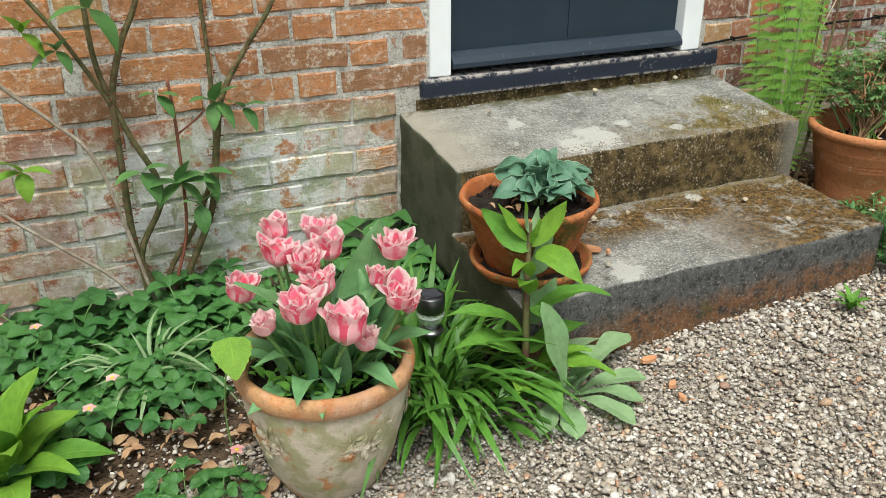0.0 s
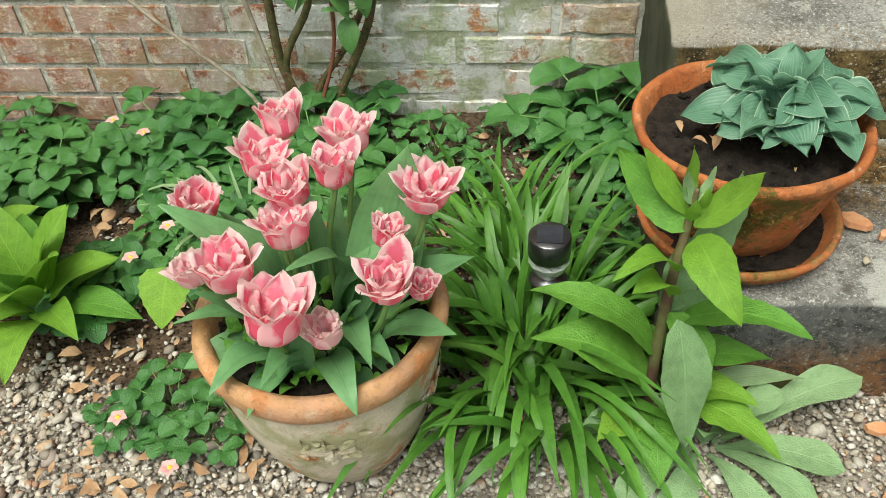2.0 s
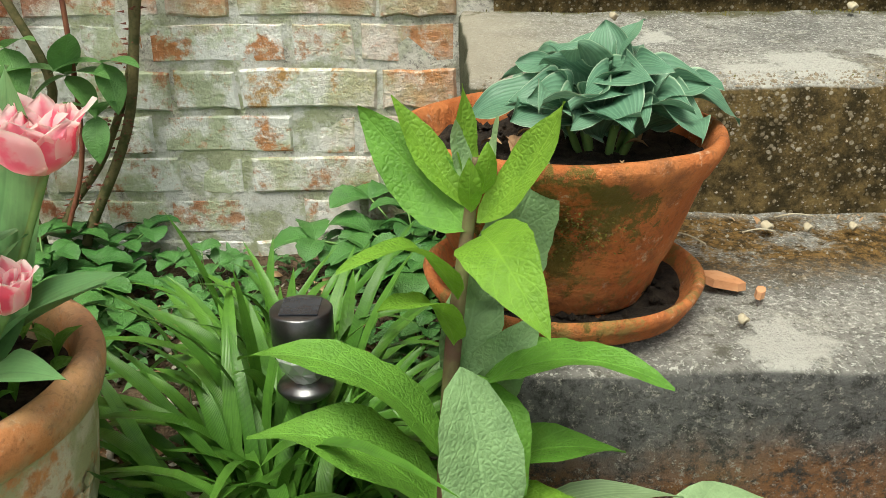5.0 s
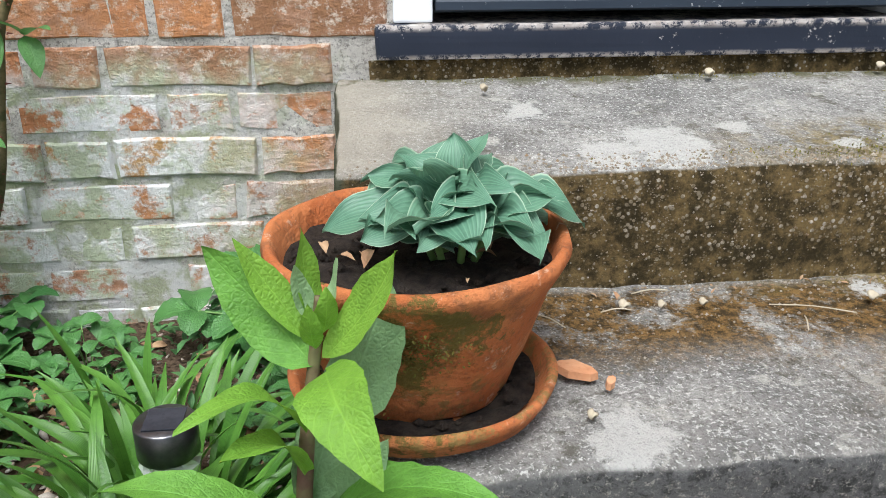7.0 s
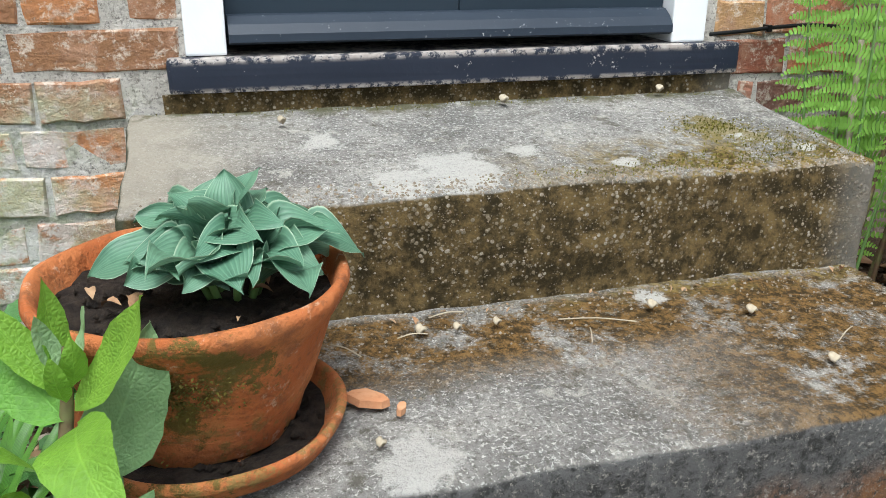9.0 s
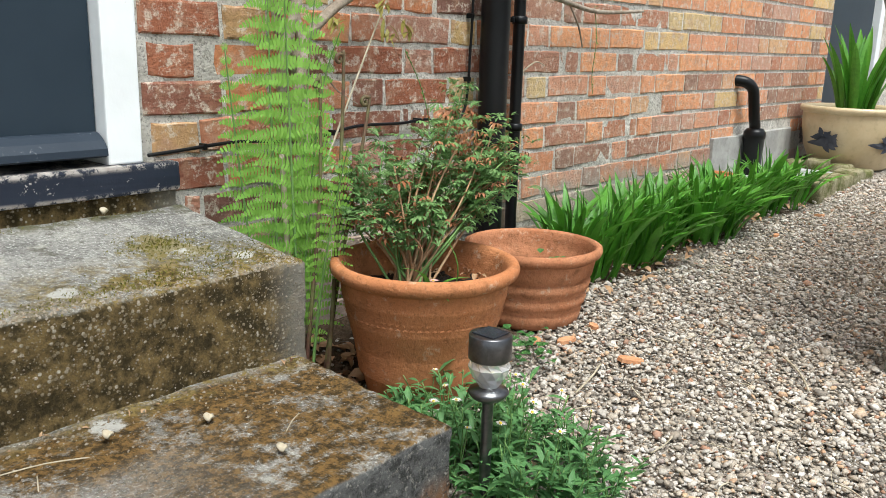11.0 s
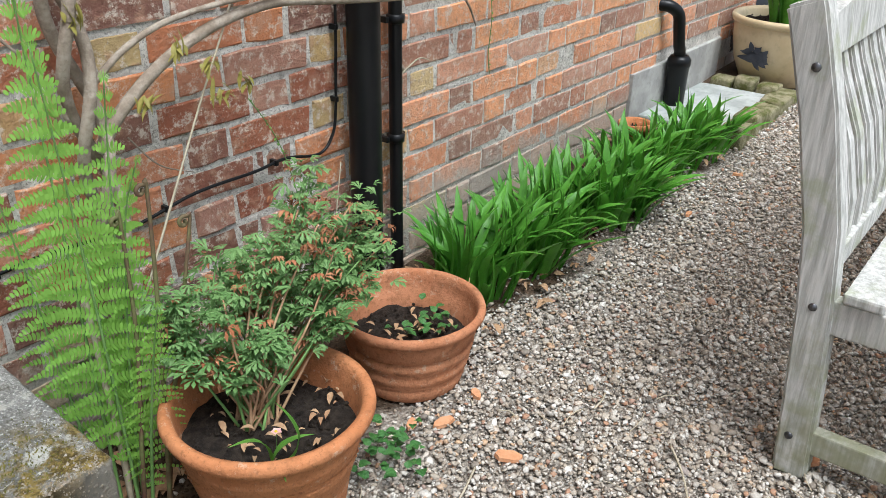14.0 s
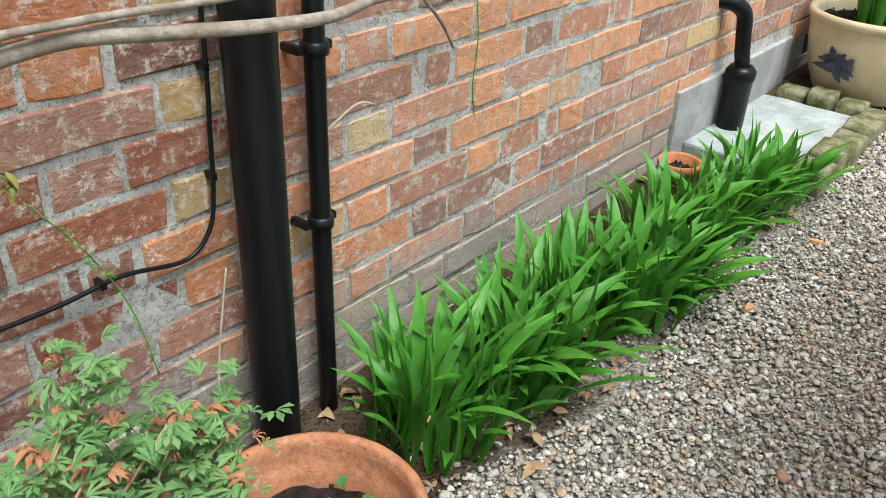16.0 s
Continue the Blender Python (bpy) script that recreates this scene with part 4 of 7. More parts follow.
# ---- pipes, cable, far end of the wall ----
def build_pipes():
    p = empty_thing("downpipe", (1.9, -0.055, 0.05), "black cast-iron downpipe on the brick wall", "pipe")
    v, f = tube([(1.898, -0.057, 0.03), (1.896, -0.057, 1.2), (1.895, -0.057, 5.1)], 0.038, 24, 4)
    raw("pipe", v, f, BLACK_PAINT, p)
    for z in (1.7, 3.4):
        v, f = lathe([(0.038, 0), (0.047, 0.002), (0.047, 0.07), (0.038, 0.075)], 24, 0, (1.896, -0.057, z))
        raw("collar", v, f, BLACK_PAINT, p)
    t = empty_thing("waste_pipe", (2.02, -0.03, 0.1), "thin black pipe with clip brackets on the wall", "pipe")
    v, f = tube([(2.035, -0.034, 0.045), (2.03, -0.034, 1.0), (2.03, -0.034, 5.1)], 0.0165, 16, 4)
    raw("pipe", v, f, BLACK_PAINT, t)
    for z in (0.447, 0.735, 1.6, 2.6):
        v, f = lathe([(0.0165, 0), (0.022, 0.002), (0.022, 0.02), (0.0165, 0.022)], 16, 0, (2.031, -0.034, z))
        b = raw("bracket", v, f, BLACK_PAINT, t)
        b["at"] = (0, 0, 0)
        for dx in (-0.034, 0.024):
            part("lug", box_bm((2.031 + dx, -0.036, z + 0.004), (2.041 + dx, 0.004, z + 0.018), 0.002), BLACK_PAINT, b)
    c = empty_thing("cable", (1.4, -0.008, 0.47), "thin black cable clipped along the brick joints", "cable")
    v, f = tube([(0.93, -0.012, 0.462), (0.99, -0.014, 0.466), (1.13, -0.012, 0.474), (1.3, -0.012, 0.466), (1.45, -0.012, 0.488), (1.60, -0.012, 0.488), (1.69, -0.012, 0.493),
                 (1.79, -0.012, 0.476), (1.835, -0.012, 0.51), (1.848, -0.012, 0.57), (1.852, -0.012, 0.65), (1.858, -0.012, 0.84), (1.862, -0.012, 1.6), (1.862, -0.012, 3.0)], 0.0036, 8, 8)
    raw("lead", v, f, BLACK_PAINT, c)
    for x, z in ((1.05, 0.47), (1.38, 0.478), (1.66, 0.4915), (1.849, 0.59), (1.854, 0.75)):
        part("clip", box_bm((x - 0.004, -0.018, z - 0.006), (x + 0.004, 0.003, z + 0.006), 0.001), BLACK_PAINT, c)
    g = empty_thing("gully_pipe", (3.72, -0.06, 0.2), "black bent waste pipe above a rendered gully", "pipe")
    v, f = tube([(3.61, 0.02, 0.565), (3.63, -0.03, 0.56), (3.66, -0.055, 0.53), (3.675, -0.06, 0.47), (3.695, -0.06, 0.41), (3.715, -0.06, 0.36), (3.72, -0.06, 0.18)], 0.023, 16, 6)
    raw("bend", v, f, BLACK_PAINT, g)
    v, f = lathe([(0.028, 0), (0.04, 0.0), (0.042, 0.17), (0.046, 0.175), (0.046, 0.20), (0.034, 0.215), (0.026, 0.215)], 20, 0, (3.72, -0.06, 0.15))
    raw("socket", v, f, BLACK_PAINT, g)


def build_far_end():
    pl = part("plinth", box_bm((3.42, -0.012, 0.02), (4.3, 0.02, 0.335), 0.004, 3, 0.003), PLINTH)
    tagged(pl, "grey cement render at the foot of the wall", "render", kind="structure")
    b = part("gully_slab", box_bm((3.50, -0.34, 0.10), (4.12, -0.012, 0.168), 0.01, 3, 0.004), SLAB)
    tagged(b, "pale cement gully slab at the wall", "slab", kind="structure")
    rng = random.Random(8)
    for i in range(5):
        x = 3.48 + i * 0.145
        y = -0.38
        o = part("kerb_stone", box_bm((x, y - 0.05, 0.09), (x + 0.142, y + 0.045, 0.195 + rng.uniform(-0.008, 0.012)), 0.012, 3, 0.005, i), MOSSY, smooth=True)
        tagged(o, "mossy kerb stone edging the gully", "kerb stone", "gully kerb")
    for i in range(3):
        y = -0.30 + i * 0.1
        o = part("kerb_stone", box_bm((4.13, y - 0.04, 0.1), (4.22, y + 0.05, 0.20 + rng.uniform(-0.008, 0.012)), 0.012, 3, 0.005, i + 9), MOSSY, smooth=True)
        tagged(o, "mossy kerb stone edging the gully", "kerb stone", "gully kerb")
    d = empty_thing("door_2", (5.1, 0.05, 0.2), "far dark-painted door with a white frame", "door", kind="structure")
    part("door_panel", box_bm((4.742, 0.03, 0.19), (5.54, 0.09, 2.3), 0.002), DOOR_PAINT, d)
    part("door_frame", box_bm((5.54, -0.01, 0.19), (5.62, 0.12, 2.3), 0.004), WHITE_PAINT, d)


# ---- pots ----
def soil_disc(centre, r, parent_label):
    cx, cy, cz = centre
    verts, faces = [(cx, cy, cz + 0.006)], []
    rings, seg = 9, 40
    for i in range(1, rings + 1):
        for j in range(seg):
            a = 2 * math.pi * j / seg
            q = r * i / rings
            p = Vector((cx + q * math.cos(a), cy + q * math.sin(a), cz))
            p.z += 0.012 * noise.noise(p * 28) + 0.007 * noise.noise(p * 80)
            verts.append(p)
    for j in range(seg):
        faces.append((0, 1 + j, 1 + (j + 1) % seg))
    for i in range(rings - 1):
        for j in range(seg):
            k = (j + 1) % seg
            faces.append((1 + i * seg + j, 1 + (i + 1) * seg + j, 1 + (i + 1) * seg + k, 1 + i * seg + k))
    o = empty_thing("soil", (cx, cy, cz), parent_label, "soil")
    raw("surface", verts, faces, SOIL, o)
    rng = random.Random(int(cx * 100))
    b = Batch()
    for i in range(int(5200 * r * r) + 20):
        a, q, z = rng.uniform(0, 6.283), r * 0.97 * math.sqrt(rng.random()), rng.uniform(0.0022, 0.0065)
        p = Vector((cx + q * math.cos(a), cy + q * math.sin(a), cz + 0.004))
        p.z += 0.012 * noise.noise(Vector((p.x, p.y, cz)) * 28)
        b.add([p + Vector(d) * z * rng.uniform(0.6, 1.2) for d in ((1, 0, 0), (0, 1, 0), (-1, 0, 0), (0, -1, 0), (0, 0, 1), (0, 0, -1))],
              [(0, 1, 4), (1, 2, 4), (2, 3, 4), (3, 0, 4), (1, 0, 5), (2, 1, 5), (3, 2, 5), (0, 3, 5)])
    b.out("crumb", SOIL, o, smooth=False)["kind"] = "stuff"
    return o


def build_tulip_pot():
    p = empty_thing("tulip_pot", (-0.52, -0.815, -0.066), "large aged terracotta pot with white and green bloom", "plant pot")
    prof = [(0.0, 0.0), (0.092, 0.0), (0.098, 0.006), (0.122, 0.06), (0.140, 0.13), (0.150, 0.19), (0.1515, 0.222), (0.154, 0.226), (0.160, 0.230), (0.163, 0.240),
            (0.1645, 0.252), (0.161, 0.263), (0.153, 0.267), (0.144, 0.263), (0.139, 0.25), (0.128, 0.2), (0.10, 0.05)]
    pot_parts(prof, 6, 64, 0.012, (-0.52, -0.815, -0.066), TC_AGED, p)
    # moulded garland reliefs round the belly
    for deg in (-82, -10, 62, 134, 206):
        b = Batch()
        rng = random.Random(deg)
        for i in range(34):
            a = radians(deg) + rng.gauss(0, 0.12)
            z = 0.158 + rng.gauss(0, 0.012) - 0.012 * math.cos((a - radians(deg)) * 9)
            w, ln = rng.uniform(0, 6.283), rng.uniform(0.014, 0.026)
            ends = []
            for q, lift in ((0, 0.001), (1, 0.003)):
                aq, zq = a + q * ln * math.cos(w) / 0.147, z + q * ln * math.sin(w)
                r = 0.1455 + (zq - 0.16) * 0.16 + lift
                ends.append(Vector((-0.52 + r * math.cos(aq), -0.815 + r * math.sin(aq), -0.066 + zq)))
            b.add(*blade(ends[0], ends[1], ln * 0.6, "ovate", bow=0.08, fold=-0.3, roll=-90, n=5, across=4))
        b.out("garland", TC_AGED, p, "moulded garland relief")["kind"] = "stuff"
    soil_disc((-0.52, -0.815, 0.165), 0.137, "dark potting soil in the aged terracotta pot")


def build_hosta_pot():
    c = (0.028, -0.588)
    s = empty_thing("pot_saucer", (*c, 0.152), "round terracotta saucer with mossy rim on the lower step", "saucer")
    v, f = lathe([(0.0, 0.0), (0.115, 0.0), (0.126, 0.006), (0.136, 0.022), (0.139, 0.031), (0.134, 0.035), (0.128, 0.031), (0.12, 0.014), (0.10, 0.010), (0.0, 0.010)], 56, 0.01, (*c, 0.152))
    raw("body", v[:56 * 4], [q for q in f if max(q) < 56 * 4], TC_MOSSY, s)
    raw("rim", v, [q for q in f if max(q) >= 56 * 4], TC_MOSSY, s)
    soil_disc((*c, 0.167), 0.116, "wet black dirt lying in the saucer")
    c = (0.024, -0.576)
    p = empty_thing("hosta_pot", (c[0], c[1], 0.163), "weathered terracotta pot with moss patches on a saucer", "plant pot")
    prof = ([(0.0, 0.0), (0.090, 0.0), (0.095, 0.005), (0.104, 0.035), (0.108, 0.042), (0.112, 0.05), (0.128, 0.10), (0.136, 0.125), (0.142, 0.132), (0.149, 0.145), (0.1535, 0.155),
                  (0.151, 0.163), (0.145, 0.164), (0.139, 0.155), (0.13, 0.125), (0.09, 0.02)])
    pot_parts(prof, 7, 64, 0.02, (c[0], c[1], 0.163), TC_MOSSY, p)
    soil_disc((c[0], c[1], 0.298), 0.134, "dark damp soil in the mossy pot")
    rng = random.Random(9)
    moss = Batch()
    for mid_a, mid_z, n, sa, sz in ((-108, 0.108, 520, 13, 0.010), (-92, 0.088, 120, 9, 0.010), (-128, 0.075, 160, 8, 0.020), (-135, 0.03, 160, 12, 0.012)):
        for i in range(n):
            a, z = radians(rng.gauss(mid_a, sa)), rng.gauss(mid_z, sz)
            if not 0.01 < z < 0.128:
                continue
            r = 0.096 + (z - 0.005) * 0.345
            q = Vector((c[0] + r * math.cos(a), c[1] + r * math.sin(a), 0.163 + z))
            d = Vector((math.cos(a) + rng.gauss(0, 0.5), math.sin(a) + rng.gauss(0, 0.5), rng.uniform(-0.2, 0.9))).normalized()
            moss.add(*blade(q, q + d * rng.uniform(0.003, 0.0075), 0.0024, "lance", bow=0.1, n=2, across=2))
    moss.out("moss", MOSS, p, "olive green moss patch")["kind"] = "stuff"


def build_east_pots():
    c = (1.271, -0.40, 0.017)
    p = empty_thing("geranium_pot", c, "warm terracotta pot with a rolled rim and patterned bands", "plant pot")
    prof = [(0.0, 0.0), (0.104, 0.0), (0.108, 0.005), (0.127, 0.08), (0.1455, 0.15), (0.1468, 0.152), (0.1474, 0.157), (0.1480, 0.160), (0.156, 0.195), (0.1572, 0.197), (0.1580, 0.202),
            (0.158, 0.205), (0.162, 0.232), (0.170, 0.234), (0.178, 0.241), (0.181, 0.251), (0.178, 0.261), (0.169, 0.265), (0.160, 0.261), (0.155, 0.248), (0.145, 0.18), (0.125, 0.05)]
    pot_parts(prof, 12, 64, 0.004, c, TC_WARM, p)
    b = Batch()
    for i in range(72):
        a = 2 * math.pi * i / 72
        for zz, sgn in ((0.168, 1), (0.18, -1)):
            r = 0.1492 + (zz - 0.16) * 0.22
            q = Vector((c[0] + r * math.cos(a), c[1] + r * math.sin(a), c[2] + zz))
            t = Vector((-math.sin(a), math.cos(a), 0))
            o = Vector((math.cos(a), math.sin(a), 0))
            w, h = 0.0055, 0.004
            b.add([q - t * w, q + Vector((0, 0, h * sgn)) + o * 0.0015, q + t * w, q - Vector((0, 0, h * sgn * 0.3)) + o * 0.002], [(0, 1, 2, 3)])
    b.out("pattern_band", TC_WARM, p, "pressed zigzag band")
    soil_disc((c[0], c[1], c[2] + 0.195), 0.148, "black potting soil with dead leaves")
    c = (1.741, -0.319, 0.040)
    p = empty_thing("ribbed_pot", c, "ribbed terracotta pot half filled with soil", "plant pot")
    prof = [(0.0, 0.0), (0.112, 0.0), (0.118, 0.006), (0.124, 0.03), (0.120, 0.036), (0.130, 0.05), (0.134, 0.065), (0.128, 0.075), (0.138, 0.088), (0.142, 0.102), (0.136, 0.112), (0.144, 0.118),
            (0.151, 0.155), (0.155, 0.158), (0.162, 0.163), (0.1655, 0.172), (0.1635, 0.182), (0.154, 0.185), (0.148, 0.178), (0.146, 0.16), (0.142, 0.135), (0.137, 0.128), (0.13, 0.08)]
    pot_parts(prof, 12, 64, 0.008, c, TC_RIBBED, p)
    soil_disc((c[0], c[1], c[2] + 0.098), 0.135, "dark soil with small weeds in the ribbed pot")
    c = (4.414, -0.255, 0.165)
    p = empty_thing("glazed_pot", c, "large cream glazed pot with dark leaf decoration", "plant pot")
    prof = [(0.0, 0.0), (0.16, 0.0), (0.17, 0.01), (0.205, 0.09), (0.222, 0.18), (0.225, 0.24), (0.224, 0.25), (0.236, 0.256), (0.241, 0.27), (0.236, 0.283), (0.222, 0.284), (0.21, 0.27), (0.2, 0.2)]
    pot_parts(prof, 6, 64, 0, c, GLAZE, p)
    b = Batch()
    rng = random.Random(6)
    r = 0.2265
    for mid in (168, 245, 322, 90):
        for i in range(17):
            a = radians(mid) + rng.gauss(0, 0.07)
            zz = 0.135 + rng.gauss(0, 0.012)
            w = rng.uniform(0, 6.283)
            ln = rng.uniform(0.04, 0.085)
            a2 = a + ln * math.cos(w) * 1.5 / r
            q = Vector((c[0] + r * math.cos(a), c[1] + r * math.sin(a), c[2] + zz))
            t = Vector((c[0] + (r + 0.003) * math.cos(a2), c[1] + (r + 0.003) * math.sin(a2), q.z + ln * 0.55 * math.sin(w)))
            b.add(*blade(q, t, 0.024, "lance", bow=0.0, fold=0.1, roll=-90, n=5, across=2))
    b.out("leaf_frieze", GLAZE_DARK, p, "blue-black leaf decoration")["kind"] = "stuff"
    soil_disc((c[0], c[1], c[2] + 0.24), 0.205, "soil in the cream glazed pot")
    c = (3.22, -0.13, 0.112)
    p = empty_thing("small_pot", c, "small plain terracotta pot among the strap leaves", "plant pot")
    v, f = lathe([(0.0, 0.0), (0.036, 0.0), (0.05, 0.09), (0.057, 0.092), (0.06, 0.115), (0.056, 0.118), (0.05, 0.112), (0.04, 0.03)], 32, 0, c)
    raw("body", v, f, TC_WARM, p)
    soil_disc((c[0], c[1], c[2] + 0.085), 0.047, "dry soil in the small pot")


# ---- garden bench ----
def plank(name, pts, wx, wd, parent):
    """A bar along points in the y-z plane at one x: wx wide in x, wd deep."""
    bm = bmesh.new()
    rows = []
    n = len(pts)
    for i, (x, y, z) in enumerate(pts):
        a, b = Vector(pts[max(i - 1, 0)]), Vector(pts[min(i + 1, n - 1)])
        d = (b - a).normalized()
        nrm = Vector((1, 0, 0)).cross(d).normalized()
        c = Vector((x, y, z))
        rows.append([bm.verts.new(c + Vector((sx * wx / 2, 0, 0)) + nrm * (sd * wd / 2)) for sx, sd in ((-1, -1), (1, -1), (1, 1), (-1, 1))])
    for r0, r1 in zip(rows, rows[1:]):
        for j in range(4):
            bm.faces.new((r0[j], r0[(j + 1) % 4], r1[(j + 1) % 4], r1[j]))
    bm.faces.new(rows[0][::-1])
    bm.faces.new(rows[-1])
    bmesh.ops.recalc_face_normals(bm, faces=bm.faces)
    bmesh.ops.bevel(bm, geom=[e for e in bm.edges if len(e.link_faces) == 2 and e.calc_face_angle(0) > 0.8], offset=0.005, segments=2, affect="EDGES")
    return part(name, bm, WOOD, parent)


def build_bench():
    x0, x1 = 1.955, 3.20
    b = empty_thing("garden_bench", (x0, -1.35, 0.05), "weathered grey-green teak garden bench with slatted back", "bench")
    for x in (x0, x1):
        g = ground_z(x) - 0.005
        plank("back_leg", [(x, -1.10, g), (x, -1.088, g + 0.18), (x, -1.074, 0.40), (x, -1.055, 0.55), (x, -1.01, 0.74), (x, -0.962, 0.895), (x, -0.955, 0.912)], 0.052, 0.062, b)
        plank("front_leg", [(x, -1.62, g), (x, -1.62, 0.43)], 0.05, 0.06, b)
        part("stretcher", box_bm((x - 0.014, -1.6, g + 0.055), (x + 0.014, -1.1, g + 0.105), 0.004), WOOD, b)
        part("seat_rail", box_bm((x - 0.016, -1.6, 0.36), (x + 0.016, -1.08, 0.425), 0.004), WOOD, b)
        for y, z in ((-1.072, 0.408), (-0.992, 0.815), (-1.085, 0.135)):
            v, f = lathe([(0.0, 0.003), (0.007, 0.002), (0.008, 0.0), (0.008, -0.006)], 12)
            raw("bolt", [(x - 0.0265 - q[2], y + q[0], z + q[1]) for q in v], f, STEEL, b, label="dark bolt head")
    for i in range(6):
        y = -1.115 - i * 0.088
        part("seat_slat", box_bm((x0 - 0.03, y - 0.068, 0.432), (x1 + 0.03, y, 0.452), 0.005), WOOD, b)
    part("back_rail", box_bm((x0 + 0.02, -1.09, 0.465), (x1 - 0.02, -1.062, 0.515), 0.004), WOOD, b)
    # arched top rail
    v, f = [], []
    m = 24
    for i in range(m + 1):
        s = i / m
        x = x0 + 0.02 + (x1 - x0 - 0.04) * s
        arch = 0.05 * math.sin(math.pi * s)
        for y, z in ((-1.0, 0.82), (-0.965, 0.82), (-0.955, 0.885 + arch), (-0.99, 0.885 + arch)):
            v.append((x, y, z))
    for i in range(m):
        for j in range(4):
            f.append((i * 4 + j, i * 4 + (j + 1) % 4, i * 4 + 4 + (j + 1) % 4, i * 4 + 4 + j))
    f += [(3, 2, 1, 0), (m * 4, m * 4 + 1, m * 4 + 2, m * 4 + 3)]
    raw("top_rail", v, f, WOOD, b, smooth=False)
    for i in range(17):
        x = x0 + 0.07 + i * 0.0665
        plank("back_slat", [(x, -1.076, 0.51), (x, -1.072, 0.58), (x, -1.045, 0.68), (x, -1.0, 0.78), (x, -0.98, 0.835)], 0.036, 0.014, b)


# ---- solar lights ----
def build_light(x, y, top):
    g = ground_z(x)
    s = empty_thing("solar_light", (x, y, g), "gunmetal solar stake light with a cut-glass lens", "garden light", "solar stake lights")
    v, f = lathe([(0.0, 0.0), (0.029, 0.0), (0.031, -0.002), (0.031, -0.036), (0.029, -0.038), (0.0, -0.038)], 32, 0, (x, y, top))
    cap = raw("cap", v, f, STEEL, s)
    cap["at"] = (0, 0, 0)
    part("solar_cell", box_bm((x - 0.019, y - 0.019, top + 0.0005), (x + 0.019, y + 0.019, top + 0.002), 0.0005), SOLAR, cap, "dark solar cell")
    verts, faces = [], []
    seg = 12
    for k, (r, z) in enumerate(((0.027, -0.038), (0.031, -0.048), (0.026, -0.062), (0.018, -0.074), (0.014, -0.080))):
        for j in range(seg):
            a = 2 * math.pi * (j + 0.5 * (k % 2)) / seg
            verts.append((x + r * math.cos(a), y + r * math.sin(a), top + z))
    for k in range(4):
        for j in range(seg):
            n = (j + 1) % seg
            q = (k * seg + j, k * seg + n, (k + 1) * seg + n, (k + 1) * seg + j)
            faces += [(q[0], q[1], q[2]), (q[0], q[2], q[3])]
    raw("lens", verts, faces, GLASS, s, smooth=False, label="clear faceted glass lens")
    v, f = lathe([(0.012, -0.078), (0.028, -0.084), (0.030, -0.088), (0.024, -0.096), (0.010, -0.102), (0.0085, -0.106), (0.0085, g - top - 0.05)], 24, 0, (x, y, top))
    raw("stake", v, f, STEEL, s)


build_ground()
WALL = build_wall_core()
build_door()
build_steps()
build_pipes()
build_far_end()
build_tulip_pot()
build_hosta_pot()
build_east_pots()
build_bench()
build_light(-0.231, -0.62, 0.153)
build_light(1.02, -0.757, 0.283)


# ---- tulips ----
def petal_mesh(length, width, belly, flare, ruffle, seed, mat):
    """A cupped tulip petal, standing on the flower's axis and facing +x, with a pointed wavy top."""
    n, across = 10, 8
    v, f, u = [], [], []
    for i in range(n + 1):
        s = i / n
        r = 0.004 + (belly - 0.004) * (1 - (1 - min(1, s / 0.38)) ** 2) + flare * max(0, s - 0.45) ** 1.5
        w = 0.5 * width * ((0.42 + 0.58 * math.sin(math.pi * 0.5 * s / 0.42)) if s < 0.42 else max(1 - ((s - 0.42) / 0.58) ** 3.0, 0.03))
        for j in range(across + 1):
            a = 2 * j / across - 1
            phi = a * w / max(r, 0.7 * belly)
            q = r + 0.16 * belly * a * a * s + ruffle * s * math.sin(a * 5 + s * 7 + seed * 2.3)
            z = length * s - 0.0025 * s * abs(math.sin(a * 4 + seed))
            v.append((q * math.cos(phi), q * math.sin(phi), z))
            u.append((j / across, s))
    for i in range(n):
        for j in range(across):
            a = i * (across + 1) + j
            f.append((a, a + 1, a + across + 2, a + across + 1))
    me = bpy.data.meshes.new("petal")
    me.from_pydata(v, [], f)
    layer = me.uv_layers.new(name="uv")
    idx = [lp.vertex_index for lp in me.loops]
    layer.data.foreach_set("uv", np.asarray(u, dtype=np.float32)[idx].ravel())
    me.materials.append(mat)
    me.polygons.foreach_set("use_smooth", np.ones(len(me.polygons), dtype=bool))
    return me


def petal_kinds(mat):
    return ([petal_mesh(0.055 + 0.003 * i, 0.049, 0.0245, -0.006 + 0.013 * i, 0.0016, i, mat) for i in range(4)],
            [petal_mesh(0.052 + 0.002 * i, 0.037, 0.018, 0.002 + 0.012 * i, 0.0038, i + 9, mat) for i in range(4)],
            [petal_mesh(0.047 + 0.002 * i, 0.029, 0.011, 0.004 + 0.008 * i, 0.0045, i + 17, mat) for i in range(3)])


PINK_KINDS, PALE_KINDS = petal_kinds(PETAL), petal_kinds(PETAL_PALE)


